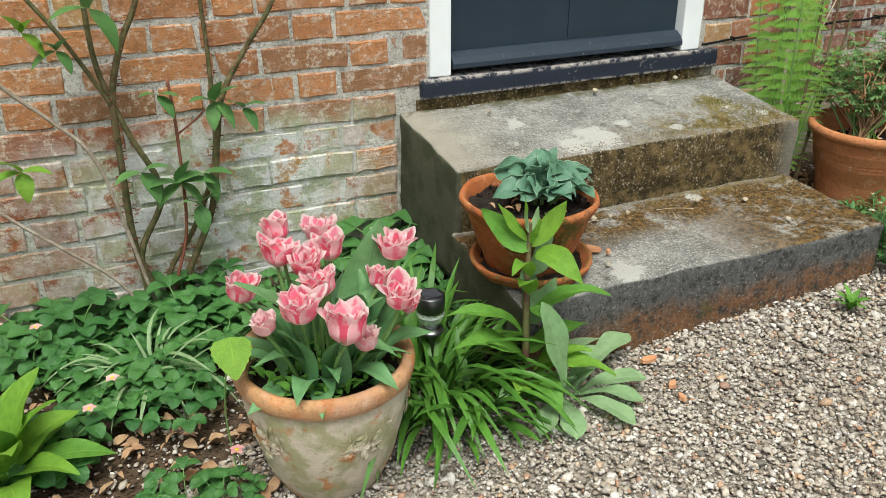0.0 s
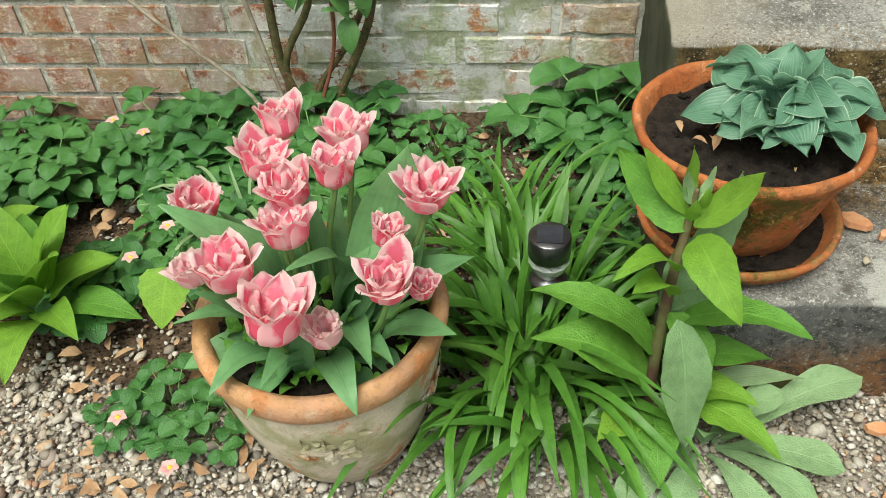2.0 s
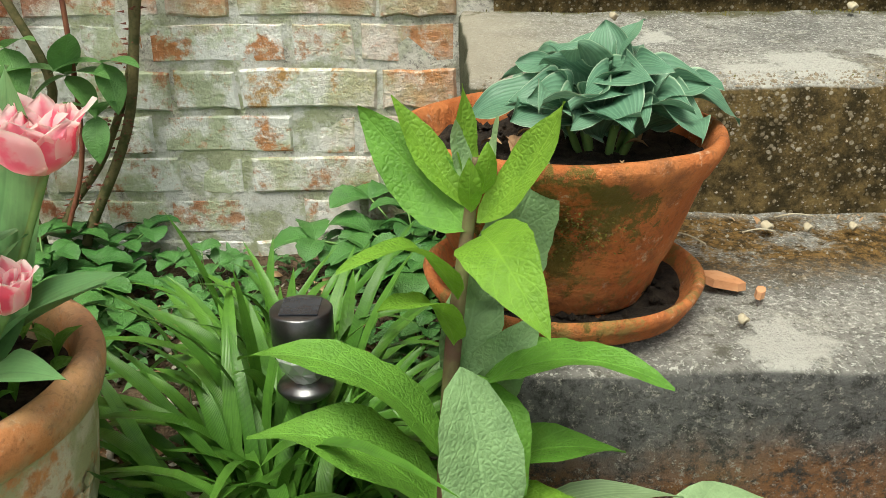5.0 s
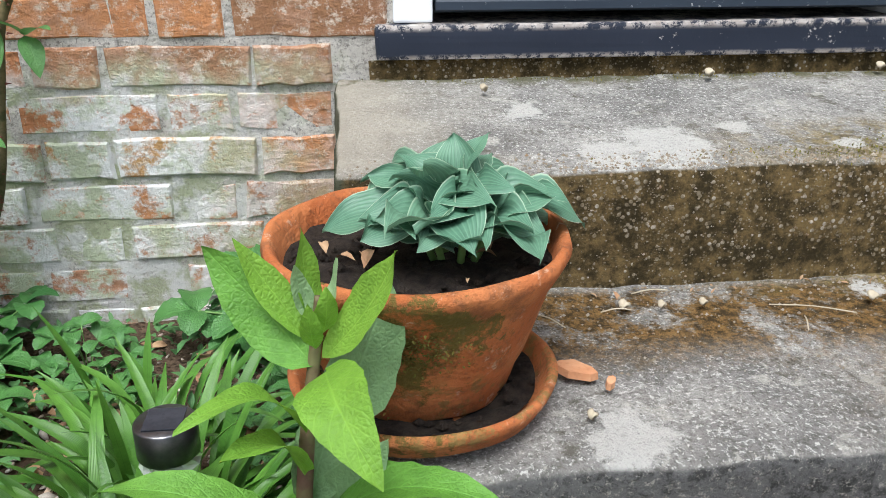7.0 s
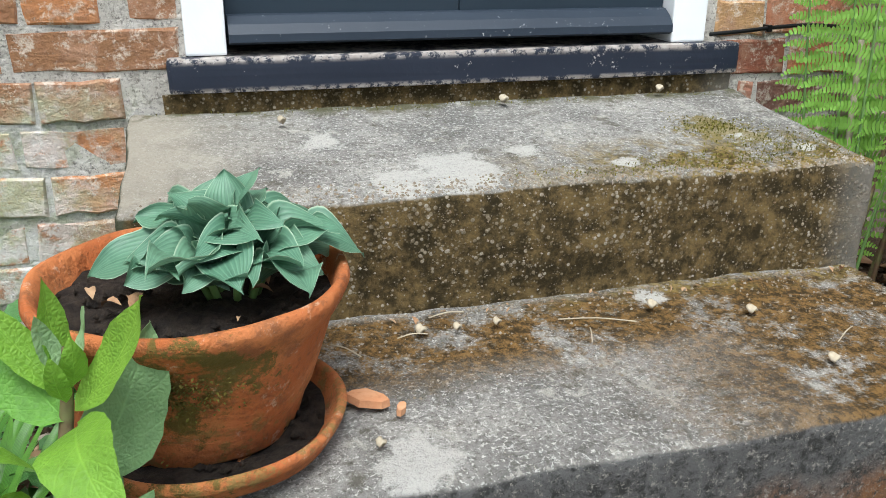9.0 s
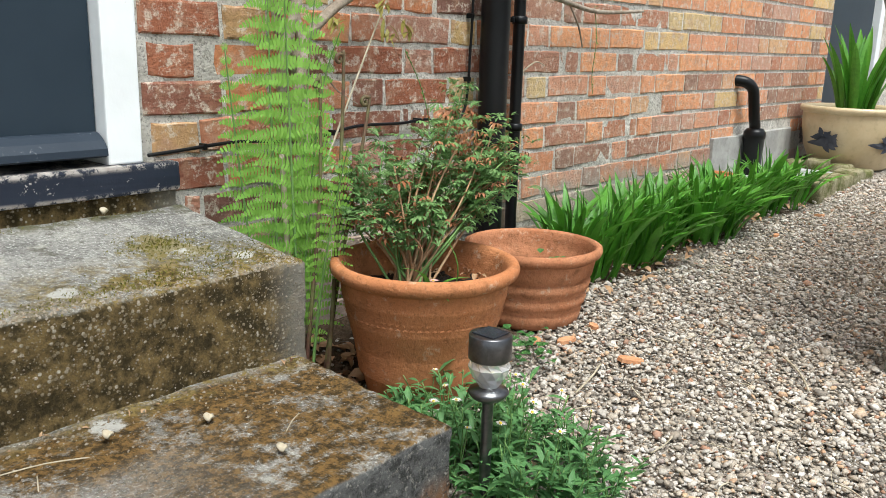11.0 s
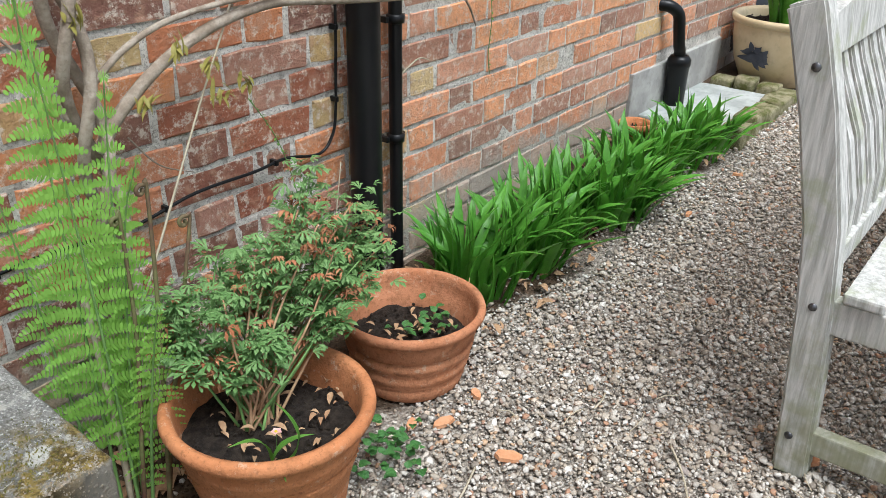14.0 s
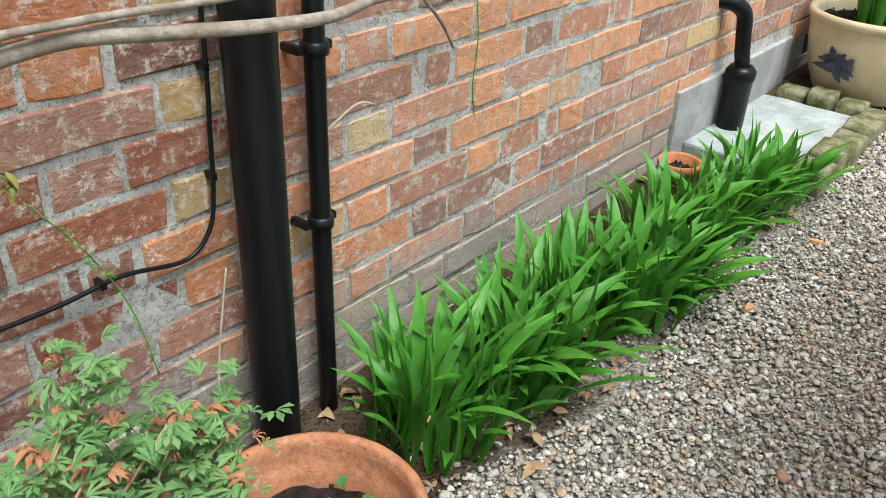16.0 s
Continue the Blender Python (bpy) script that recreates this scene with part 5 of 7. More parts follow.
def build_tulip(i, x, y, z, size, openness):
    rng = random.Random(40 + i)
    foot = (-0.52 + (x + 0.52) * 0.45, -0.815 + (y + 0.815) * 0.45, 0.155)
    t = empty_thing("tulip", foot, "pink double tulip with ruffled white-edged petals" if size > 0.85 else "small pale pink half-open tulip bud", "tulip", "tulips in the aged pot")
    bot = Vector((x, y, z - 0.026 * size))
    v, f = tube([foot, Vector(foot).lerp(bot, 0.5) + Vector((rng.uniform(-0.01, 0.01), rng.uniform(-0.01, 0.01), 0.01)), bot], [0.0042, 0.0036, 0.0034], 8, 5)
    raw("stem", v, f, GREEN_STEM, t)
    lean = Matrix.Rotation(rng.uniform(-0.25, 0.25), 4, "X") @ Matrix.Rotation(rng.uniform(-0.25, 0.25), 4, "Y")
    outer, inner, core = PALE_KINDS if size == 0.8 else PINK_KINDS
    for ring, (n, meshes, base_tilt) in enumerate(((6, outer, 0.02), (6, inner, 0.03), (5, core, 0.02))):
        for j in range(n):
            a = 2 * math.pi * (j + 0.5 * ring) / n + rng.uniform(-0.2, 0.2)
            o = new("petal", rng.choice(meshes))
            o.parent = t
            tilt = (base_tilt + openness * (1.0 - 0.3 * ring) + rng.uniform(-0.06, 0.10))
            m = Matrix.Translation(bot - Vector(foot)) @ lean @ Matrix.Rotation(a, 4, "Z") @ Matrix.Rotation(tilt, 4, "Y")
            o.matrix_basis = m @ Matrix.Scale(size * rng.uniform(0.80, 0.97), 4)


def build_tulips():
    heads = ((-0.559, -0.708, 0.401, 1.0), (-0.578, -0.762, 0.381, 1.0), (-0.477, -0.705, 0.38, 1.05), (-0.485, -0.773, 0.379, 1.0), (-0.531, -0.791, 0.371, 1.05),
             (-0.525, -0.852, 0.356, 1.05), (-0.653, -0.799, 0.346, 1.0), (-0.575, -0.91, 0.35, 1.1), (-0.63, -0.884, 0.32, 0.8), (-0.521, -0.966, 0.332, 1.25),
             (-0.473, -0.928, 0.278, 0.8), (-0.42, -0.83, 0.332, 0.75), (-0.406, -0.901, 0.332, 1.0), (-0.378, -0.868, 0.289, 0.65), (-0.372, -0.792, 0.372, 1.05))
    for i, (x, y, z, s) in enumerate(heads):
        build_tulip(i, x, y, z, s, (0.0, 0.06, 0.12)[i % 3] if s > 0.85 else -0.05)
    p = empty_thing("tulip_foliage", (-0.52, -0.815, 0.165), "broad blue-green tulip leaves filling the aged pot", "tulip leaves")
    leaf(p, (-0.47, -0.835, 0.17), (-0.393, -0.776, 0.418), 0.10, L_TULIP, "lance", bow=-0.10, fold=0.22, roll=35, n=16, across=8, wave=0.05)
    leaf(p, (-0.57, -0.83, 0.17), (-0.665, -0.848, 0.385), 0.07, L_TULIP, "lance", bow=0.18, fold=0.25, roll=-20, n=14, across=6, wave=0.05)
    leaf(p, (-0.47, -0.85, 0.17), (-0.512, -0.908, 0.35), 0.06, L_TULIP, "lance", bow=0.30, fold=0.25, roll=10, n=14, across=6, wave=0.06)
    leaf(p, (-0.45, -0.83, 0.17), (-0.320, -0.792, 0.269), 0.055, L_TULIP, "lance", bow=0.15, fold=0.3, n=14, across=6, wave=0.05)
    leaf(p, (-0.44, -0.86, 0.17), (-0.335, -0.89, 0.235), 0.05, L_TULIP, "lance", bow=0.2, fold=0.3, n=12, across=6, wave=0.06)
    leaf(p, (-0.50, -0.88, 0.17), (-0.44, -0.985, 0.20), 0.045, L_TULIP, "lance", bow=0.25, fold=0.3, n=12, across=6, wave=0.08)
    leaf(p, (-0.56, -0.88, 0.17), (-0.61, -0.975, 0.215), 0.045, L_TULIP, "lance", bow=0.22, fold=0.3, n=12, across=6, wave=0.08)
    rng = random.Random(12)
    for i in range(46):
        a = 2 * math.pi * i / 46 * 3.0 + rng.uniform(-0.3, 0.3)
        r0, r1 = rng.uniform(0.02, 0.09), rng.uniform(0.09, 0.175)
        ring = i / 46
        top = 0.33 - 0.16 * ring + rng.uniform(-0.03, 0.03)
        b = (-0.52 + r0 * math.cos(a), -0.815 + r0 * math.sin(a), 0.16)
        tp = (-0.52 + r1 * math.cos(a + rng.uniform(-0.3, 0.3)), -0.815 + r1 * math.sin(a), top)
        leaf(p, b, tp, rng.uniform(0.026, 0.046), L_TULIP, "lance", bow=rng.uniform(0.05, 0.28), fold=0.4, roll=rng.uniform(-30, 30), n=10, wave=0.05, seed=i)
    b = Batch()
    for i in range(160):
        a, r = rng.uniform(0, 6.283), 0.132 * math.sqrt(rng.random())
        q = Vector((-0.52 + r * math.cos(a), -0.815 + r * math.sin(a), 0.17))
        a2 = rng.uniform(0, 6.283)
        s = rng.uniform(0.012, 0.026)
        b.add(*blade(q + Vector((0, 0, rng.uniform(0.0, 0.02))), q + Vector((s * math.cos(a2), s * math.sin(a2), rng.uniform(0.01, 0.035))), s * 0.7, "ovate", bow=0.2, n=4, across=2))
    o = b.out("underplanting", L_FOX, None)
    tagged(o, "low pale green seedlings round the tulip stems", "seedlings", kind="stuff")
    r = empty_thing("round_leaf_weed", (-0.66, -0.93, -0.07), "single round pale green toothed leaf beside the pot", "weed")
    v, f = tube([(-0.69, -0.80, -0.07), (-0.70, -0.79, 0.1), (-0.684, -0.845, 0.285)], 0.0016, 6, 5)
    raw("stalk", v, f, GREEN_STEM, r)
    leaf(r, (-0.684, -0.845, 0.285), (-0.688, -0.90, 0.235), 0.066, L_FOX_YOUNG, "heart", bow=0.05, fold=0.1, n=14, across=6, teeth=0.04)


# ---- foxgloves ----
def build_foxglove():
    p = empty_thing("foxglove", (-0.085, -0.80, -0.045), "tall young foxglove with broad veined green leaves", "foxglove")
    v, f = tube([(-0.09, -0.80, -0.05), (-0.09, -0.79, 0.08), (-0.083, -0.77, 0.2), (-0.07, -0.748, 0.3), (-0.066, -0.742, 0.34)], [0.008, 0.0075, 0.007, 0.005, 0.003], 10, 6)
    raw("stem", v, f, PURPLE_STEM, p)

    def lf(b, t, w, mat=L_FOX, shape="ovate", **kw):
        kw.setdefault("n", 14)
        kw.setdefault("across", 6)
        kw.setdefault("wave", 0.06)
        kw.setdefault("teeth", 0.02)
        leaf(p, b, t, w * 1.02, mat, shape, seed=b[0] * 31 + t[1] * 17, **kw)
    lf((-0.072, -0.755, 0.285), (-0.158, -0.707, 0.372), 0.052, L_FOX, bow=-0.08, roll=-55)
    lf((-0.064, -0.752, 0.29), (-0.005, -0.775, 0.39), 0.040, L_FOX_YOUNG, "lance", bow=-0.08, roll=50)
    lf((-0.07, -0.745, 0.30), (-0.13, -0.725, 0.385), 0.028, L_FOX_YOUNG, "lance", bow=-0.06, roll=-40)
    lf((-0.068, -0.742, 0.31), (-0.076, -0.735, 0.395), 0.026, L_FOX_YOUNG, "lance", bow=-0.05, roll=10)
    lf((-0.064, -0.75, 0.31), (-0.058, -0.765, 0.358), 0.022, L_FOX_YOUNG, "lance", bow=-0.1, roll=0)
    lf((-0.07, -0.755, 0.30), (-0.072, -0.775, 0.35), 0.018, L_FOX_YOUNG, "lance", bow=-0.1, roll=0)
    lf((-0.062, -0.765, 0.285), (-0.022, -0.878, 0.255), 0.054, L_FOX_YOUNG, bow=0.22, roll=25)
    lf((-0.062, -0.745, 0.22), (-0.008, -0.70, 0.335), 0.072, L_FOX_OLD, bow=0.05, roll=75)
    lf((-0.08, -0.775, 0.235), (-0.163, -0.85, 0.292), 0.036, L_FOX_YOUNG, bow=0.22)
    lf((-0.082, -0.78, 0.20), (-0.138, -0.835, 0.255), 0.042, L_FOX_YOUNG, bow=0.2)
    lf((-0.072, -0.78, 0.15), (0.078, -0.831, 0.19), 0.055, L_FOX, bow=0.18, teeth=0.05)
    lf((-0.09, -0.79, 0.10), (-0.262, -0.752, 0.172), 0.055, L_FOX, bow=0.2, teeth=0.04)
    lf((-0.095, -0.80, 0.05), (-0.252, -0.785, 0.118), 0.085, L_FOX, bow=0.18)
    lf((-0.078, -0.825, 0.205), (-0.055, -0.885, 0.035), 0.064, L_FOX_OLD, bow=0.06, fold=0.12)
    lf((-0.10, -0.82, 0.0), (-0.165, -0.90, 0.055), 0.065, L_FOX_YOUNG, bow=0.15)
    lf((-0.072, -0.76, 0.12), (-0.015, -0.77, 0.22), 0.05, L_FOX_OLD, bow=0.05, roll=70)
    lf((-0.075, -0.78, 0.06), (0.055, -0.80, 0.11), 0.055, L_FOX, bow=0.15)
    lf((-0.07, -0.79, 0.02), (0.035, -0.845, 0.075), 0.06, L_FOX_YOUNG, bow=0.15)
    lf((-0.06, -0.79, 0.0), (0.115, -0.775, 0.045), 0.035, L_GREY, "lance", bow=0.15)
    lf((-0.09, -0.82, -0.02), (-0.19, -0.86, 0.01), 0.06, L_FOX_OLD, bow=0.2)
    lf((-0.08, -0.78, 0.17), (-0.03, -0.84, 0.10), 0.05, L_FOX, bow=0.15)
    lf((-0.085, -0.77, 0.16), (-0.06, -0.70, 0.24), 0.055, L_FOX_OLD, bow=0.1, roll=40)
    lf((-0.07, -0.80, 0.02), (0.06, -0.90, 0.04), 0.06, L_FOX_YOUNG, bow=0.2, teeth=0.08)
    lf((-0.09, -0.82, 0.02), (-0.09, -0.94, 0.02), 0.06, L_FOX, bow=0.2)
    lf((-0.066, -0.748, 0.32), (-0.05, -0.742, 0.372), 0.018, L_FELT, "lance", bow=-0.1)
    lf((-0.07, -0.748, 0.32), (-0.082, -0.752, 0.372), 0.018, L_FELT, "lance", bow=-0.1)
    q = empty_thing("grey_rosette", (-0.0, -0.84, -0.04), "flat rosette of pale felted grey-green leaves on the gravel", "rosette plant")
    for b, t, w in (((0.01, -0.83, -0.03), (0.20, -0.745, 0.02), 0.075), ((0.0, -0.84, -0.03), (0.15, -0.885, 0.0), 0.075), ((-0.01, -0.85, -0.03), (0.055, -0.985, -0.02), 0.07),
                    ((-0.03, -0.85, -0.03), (-0.075, -0.975, -0.025), 0.07), ((-0.01, -0.83, -0.03), (0.08, -0.80, 0.05), 0.06), ((-0.03, -0.84, -0.03), (-0.14, -0.95, -0.015), 0.06),
                    ((0.0, -0.84, -0.02), (0.03, -0.87, 0.045), 0.04), ((-0.02, -0.84, -0.02), (-0.03, -0.88, 0.05), 0.042), ((0.0, -0.84, -0.03), (0.11, -0.94, -0.012), 0.06)):
        leaf(q, b, t, w, L_FELT, "obov" if w > 0.045 else "lance", bow=0.13, fold=0.2, n=14, across=6, wave=0.04, seed=t[0] * 9)
    rng = random.Random(21)
    for cx, cy, nm in ((-1.09, -0.62, "foxglove"), (-1.28, -0.52, "foxglove")):
        z = ground_z(cx)
        w = empty_thing(nm, (cx, cy, z), "low foxglove rosette with large pale green leaves", "foxglove")
        for i in range(17):
            a = 2.399 * i + rng.uniform(-0.2, 0.2)
            up = i / 17
            r = 0.20 - 0.10 * up
            leaf(w, (cx + 0.015 * math.cos(a), cy + 0.015 * math.sin(a), z + 0.02 + 0.07 * up),
                 (cx + r * math.cos(a), cy + r * math.sin(a), z + 0.04 + 0.20 * up + rng.uniform(-0.02, 0.03)), rng.uniform(0.06, 0.085), L_FOX_YOUNG if i % 3 else L_FOX, "ovate",
                 bow=0.2 - 0.12 * up, fold=0.25, n=12, across=6, wave=0.04, seed=i)


# ---- strap-leaved plants ----
def strap_clump(name, label, cx, cy, n, spread, length, width, mat, seed, lean=(0.0, 0.0), group="", rise=(0.3, 0.95), stiff=0.5):
    rng = random.Random(seed)
    z = ground_z(cx)
    c = empty_thing(name, (cx, cy, z), label, "strap-leaved plant", group)
    for i in range(n):
        a = rng.uniform(0, 6.283)
        r = spread * math.sqrt(rng.random())
        bx, by = cx + r * math.cos(a), cy + r * math.sin(a)
        a += rng.uniform(-0.7, 0.7)
        ln = length * rng.uniform(0.6, 1.15)
        e = rng.uniform(*rise)
        hx = ln * math.cos(e * 1.57) * math.cos(a) + lean[0] * ln
        hy = ln * math.cos(e * 1.57) * math.sin(a) + lean[1] * ln
        hz = ln * math.sin(e * 1.57) * rng.uniform(stiff, 1.0)
        bow = rng.uniform(0.10, 0.38) * (1.25 - e)
        leaf(c, (bx, by, z - 0.005), (bx + hx, min(by + hy, -0.015), z + max(hz, 0.03)), width * rng.uniform(0.75, 1.2), mat, "strap", bow=bow, fold=0.35, roll=rng.uniform(-20, 20), n=8, across=2)
    return c


def build_straps():
    strap_clump("strap_leaf_clump", "dense clump of arching glossy green strap leaves", -0.27, -0.70, 95, 0.10, 0.27, 0.0155, L_STRAP, 5, (-0.03, -0.12), rise=(0.05, 0.7))
    strap_clump("strap_leaf_clump", "dense clump of arching glossy green strap leaves", -0.23, -0.60, 80, 0.10, 0.26, 0.0145, L_STRAP, 6, (0.0, -0.05), rise=(0.1, 0.75))
    strap_clump("strap_leaf_clump", "dense clump of arching glossy green strap leaves", -0.22, -0.79, 46, 0.07, 0.20, 0.0155, L_STRAP, 7, (-0.05, -0.12), rise=(0.1, 0.6))
    strap_clump("strap_leaf_clump", "thin clump of arching green strap leaves by the wall", -0.30, -0.44, 34, 0.11, 0.22, 0.014, L_STRAP, 8, rise=(0.15, 0.85))
    strap_clump("grey_grass_clump", "small clump of pale grey-green arching leaves", -0.80, -0.36, 42, 0.05, 0.19, 0.009, L_GREY, 9, (0.1, -0.1), rise=(0.1, 0.7))
    xs = (2.10, 2.32, 2.55, 2.72, 2.95, 3.15, 3.36)
    ys = (-0.22, -0.24, -0.22, -0.30, -0.24, -0.28, -0.30)
    for i, (x, y) in enumerate(zip(xs, ys)):
        strap_clump("border_plant", "clump of upright bright green strap leaves", x, y, 95 if i < 4 else 75, 0.115, 0.26 if i < 2 else 0.235 if i < 5 else 0.22, 0.025, L_BORDER, 20 + i, (0.04, -0.10),
                    "strap-leaved row along the wall", (0.5, 1.0), 0.78)
    rng = random.Random(4)
    p = empty_thing("pot_plant", (4.414, -0.255, 0.40), "upright broad green leaves in the glazed pot", "strap-leaved plant")
    for i in range(26):
        a = rng.uniform(0, 6.283)
        r = 0.09 * math.sqrt(rng.random())
        b = Vector((4.414 + r * math.cos(a), -0.255 + r * math.sin(a), 0.405))
        leaf(p, b, b + Vector((0.11 * math.cos(a), 0.11 * math.sin(a), rng.uniform(0.2, 0.42))), rng.uniform(0.035, 0.05), L_BORDER, "strap", bow=0.05, fold=0.4, n=8)


# ---- hosta ----
def build_hosta():
    c = Vector((0.062, -0.575, 0.30))
    h = empty_thing("hosta", tuple(c), "blue-green hosta mound with pale ruffled leaf edges", "hosta")
    rng = random.Random(17)
    k = 0
    for n, r, z, w, base_z in ((12, 0.120, 0.032, 0.066, 0.004), (12, 0.112, 0.050, 0.066, 0.010), (10, 0.092, 0.068, 0.062, 0.018), (8, 0.060, 0.088, 0.056, 0.025), (5, 0.030, 0.098, 0.048, 0.03)):
        for i in range(n):
            a = 2 * math.pi * (i + 0.37 * k) / n + rng.uniform(-0.18, 0.18)
            rr = r * rng.uniform(0.72, 1.14)
            tw = rng.uniform(-0.35, 0.35)
            b = c + Vector((0.25 * rr * math.cos(a + tw), 0.25 * rr * math.sin(a + tw), base_z + 0.01))
            t = c + Vector((rr * math.cos(a) + 0.004, rr * math.sin(a), z + rng.uniform(-0.018, 0.022)))
            leaf(h, b, t, w * rng.uniform(0.85, 1.1), L_HOSTA, "hosta", bow=rng.uniform(0.12, 0.40), fold=0.12, cup=0.25, roll=rng.uniform(-42, 42), n=16, across=8, wave=rng.uniform(0.08, 0.15), seed=k * 3 + i * 1.7)
        k += 1
    for i in range(12):
        a = rng.uniform(0, 6.283)
        v, f = tube([c + Vector((0.02 * math.cos(a), 0.02 * math.sin(a), -0.01)), c + Vector((0.045 * math.cos(a), 0.045 * math.sin(a), 0.05))], 0.004, 6, 3)
        raw("leaf_stalk", v, f, GREEN_STEM, h)


# ---- strawberry ground cover ----
def strawberry(seed, n=12, r=0.095, h=0.09):
    rng = random.Random(seed)
    p = empty_thing("strawberry_plant", (0, 0, 0), "low dark green wild strawberry plant with toothed leaves", "strawberry plant", "strawberry ground cover")
    b, s = Batch(), Batch()
    for i in range(n):
        a = 2.399 * i
        q = r * math.sqrt((i + 0.5) / n) * rng.uniform(0.8, 1.15)
        top = Vector((q * math.cos(a), q * math.sin(a), h * rng.uniform(0.5, 1.1) * (1.1 - 0.5 * q / r)))
        s.add(*tube([(0.1 * top.x, 0.1 * top.y, 0), (0.5 * top.x, 0.5 * top.y, top.z * 0.7), top], 0.0012, 5, 3))
        for k in (-1, 0, 1):
            a2 = a + k * 1.35
            ln = rng.uniform(0.034, 0.046)
            b.add(*blade(top, top + Vector((ln * math.cos(a2), ln * math.sin(a2), rng.uniform(-0.010, 0.006))), ln * 0.92, "round", bow=0.16, fold=0.32, n=10, across=4, teeth=0.05, roll=rng.uniform(-15, 15)))
    s.out("stalk", GREEN_STEM, p)["kind"] = "stuff"
    b.out("foliage", L_BERRY, p)["kind"] = "stuff"
    return p


def flower5(name, place, r, mat, seed, label, cat, group=""):
    rng = random.Random(seed)
    f = empty_thing(name, place, label, cat, group)
    c = Vector(place)
    n = 5 if mat is PINK else 13
    b = Batch()
    for i in range(n):
        a = 2 * math.pi * i / n
        b.add(*blade(c, c + Vector((r * math.cos(a), r * math.sin(a) - 0.002, 0.003 + rng.uniform(0, 0.002))), r * (0.95 if n == 5 else 0.35), "ovate", bow=0.1, n=4, across=2))
    b.out("petals", mat, f)
    v, q = lathe([(0.0, 0.004), (r * 0.22, 0.003), (r * 0.3, 0.0)], 10, 0, tuple(c + Vector((0, 0, 0.001))))
    raw("centre", v, q, YELLOW, f)
    v, q = tube([c, c + Vector((0.004, 0.006, -0.03)), c + Vector((0.0, 0.012, -0.07))], 0.0008, 5, 3)
    raw("stalk", v, q, GREEN_STEM, f)


def build_strawberries():
    rng = random.Random(31)
    spots = []
    for i in range(24):
        spots.append((rng.uniform(-1.55, -0.62), rng.uniform(-0.34, -0.09), rng.uniform(0.95, 1.35)))
    for i in range(9):
        spots.append((rng.uniform(-1.05, -0.66), rng.uniform(-0.60, -0.36), rng.uniform(0.75, 1.05)))
    spots += [(-0.79, -0.80, 0.75), (-0.73, -0.84, 0.7), (-0.86, -0.83, 0.6), (-0.14, -0.10, 1.15), (-0.20, -0.14, 1.0), (-0.11, -0.20, 1.0), (-0.13, -0.11, 1.6), (-0.47, -0.14, 0.8), (-0.40, -0.25, 0.7),
              (-0.12, -0.36, 0.8), (-0.11, -0.48, 0.75)]
    kinds = [strawberry(100 + i) for i in range(4)]
    for i, (x, y, s) in enumerate(spots):
        m = pose(x, y, ground_z(x) - 0.004, rng.uniform(-6, 6), rng.uniform(-6, 6), rng.uniform(0, 360)) @ Matrix.Scale(s, 4)
        if i < 4:
            kinds[i].matrix_basis = m
        else:
            c = copy_thing(kinds[i % 4], m)
            c.matrix_basis = m
    for i, (x, y, z) in enumerate(((-0.88, -0.50, 0.04), (-0.93, -0.56, 0.02), (-1.1, -0.2, 0.05), (-1.02, -0.24, 0.05), (-0.84, -0.86, -0.01), (-0.74, -0.93, -0.02), (-0.69, -0.80, 0.02))):
        flower5("strawberry_flower", (x, y, z), 0.015, PINK, i, "small pink strawberry flower", "flower", "pink strawberry flowers")
    tufts = Batch()
    for i in range(560):
        x = rng.uniform(-0.62, -0.08)
        y = rng.uniform(-0.60, -0.04)
        q = Vector((x, y, ground_z(x)))
        a = rng.uniform(0, 6.283)
        s = rng.uniform(0.012, 0.03)
        q.z += rng.uniform(0.0, 0.05)
        tufts.add(*blade(q, q + Vector((s * math.cos(a), s * math.sin(a), rng.uniform(-0.005, 0.02))), s * 0.55, "ovate", bow=0.15, n=3, across=2))
    tagged(tufts.out("low_weeds", L_DAISY), "low green weeds and seedlings between the clumps", "weeds", kind="stuff")


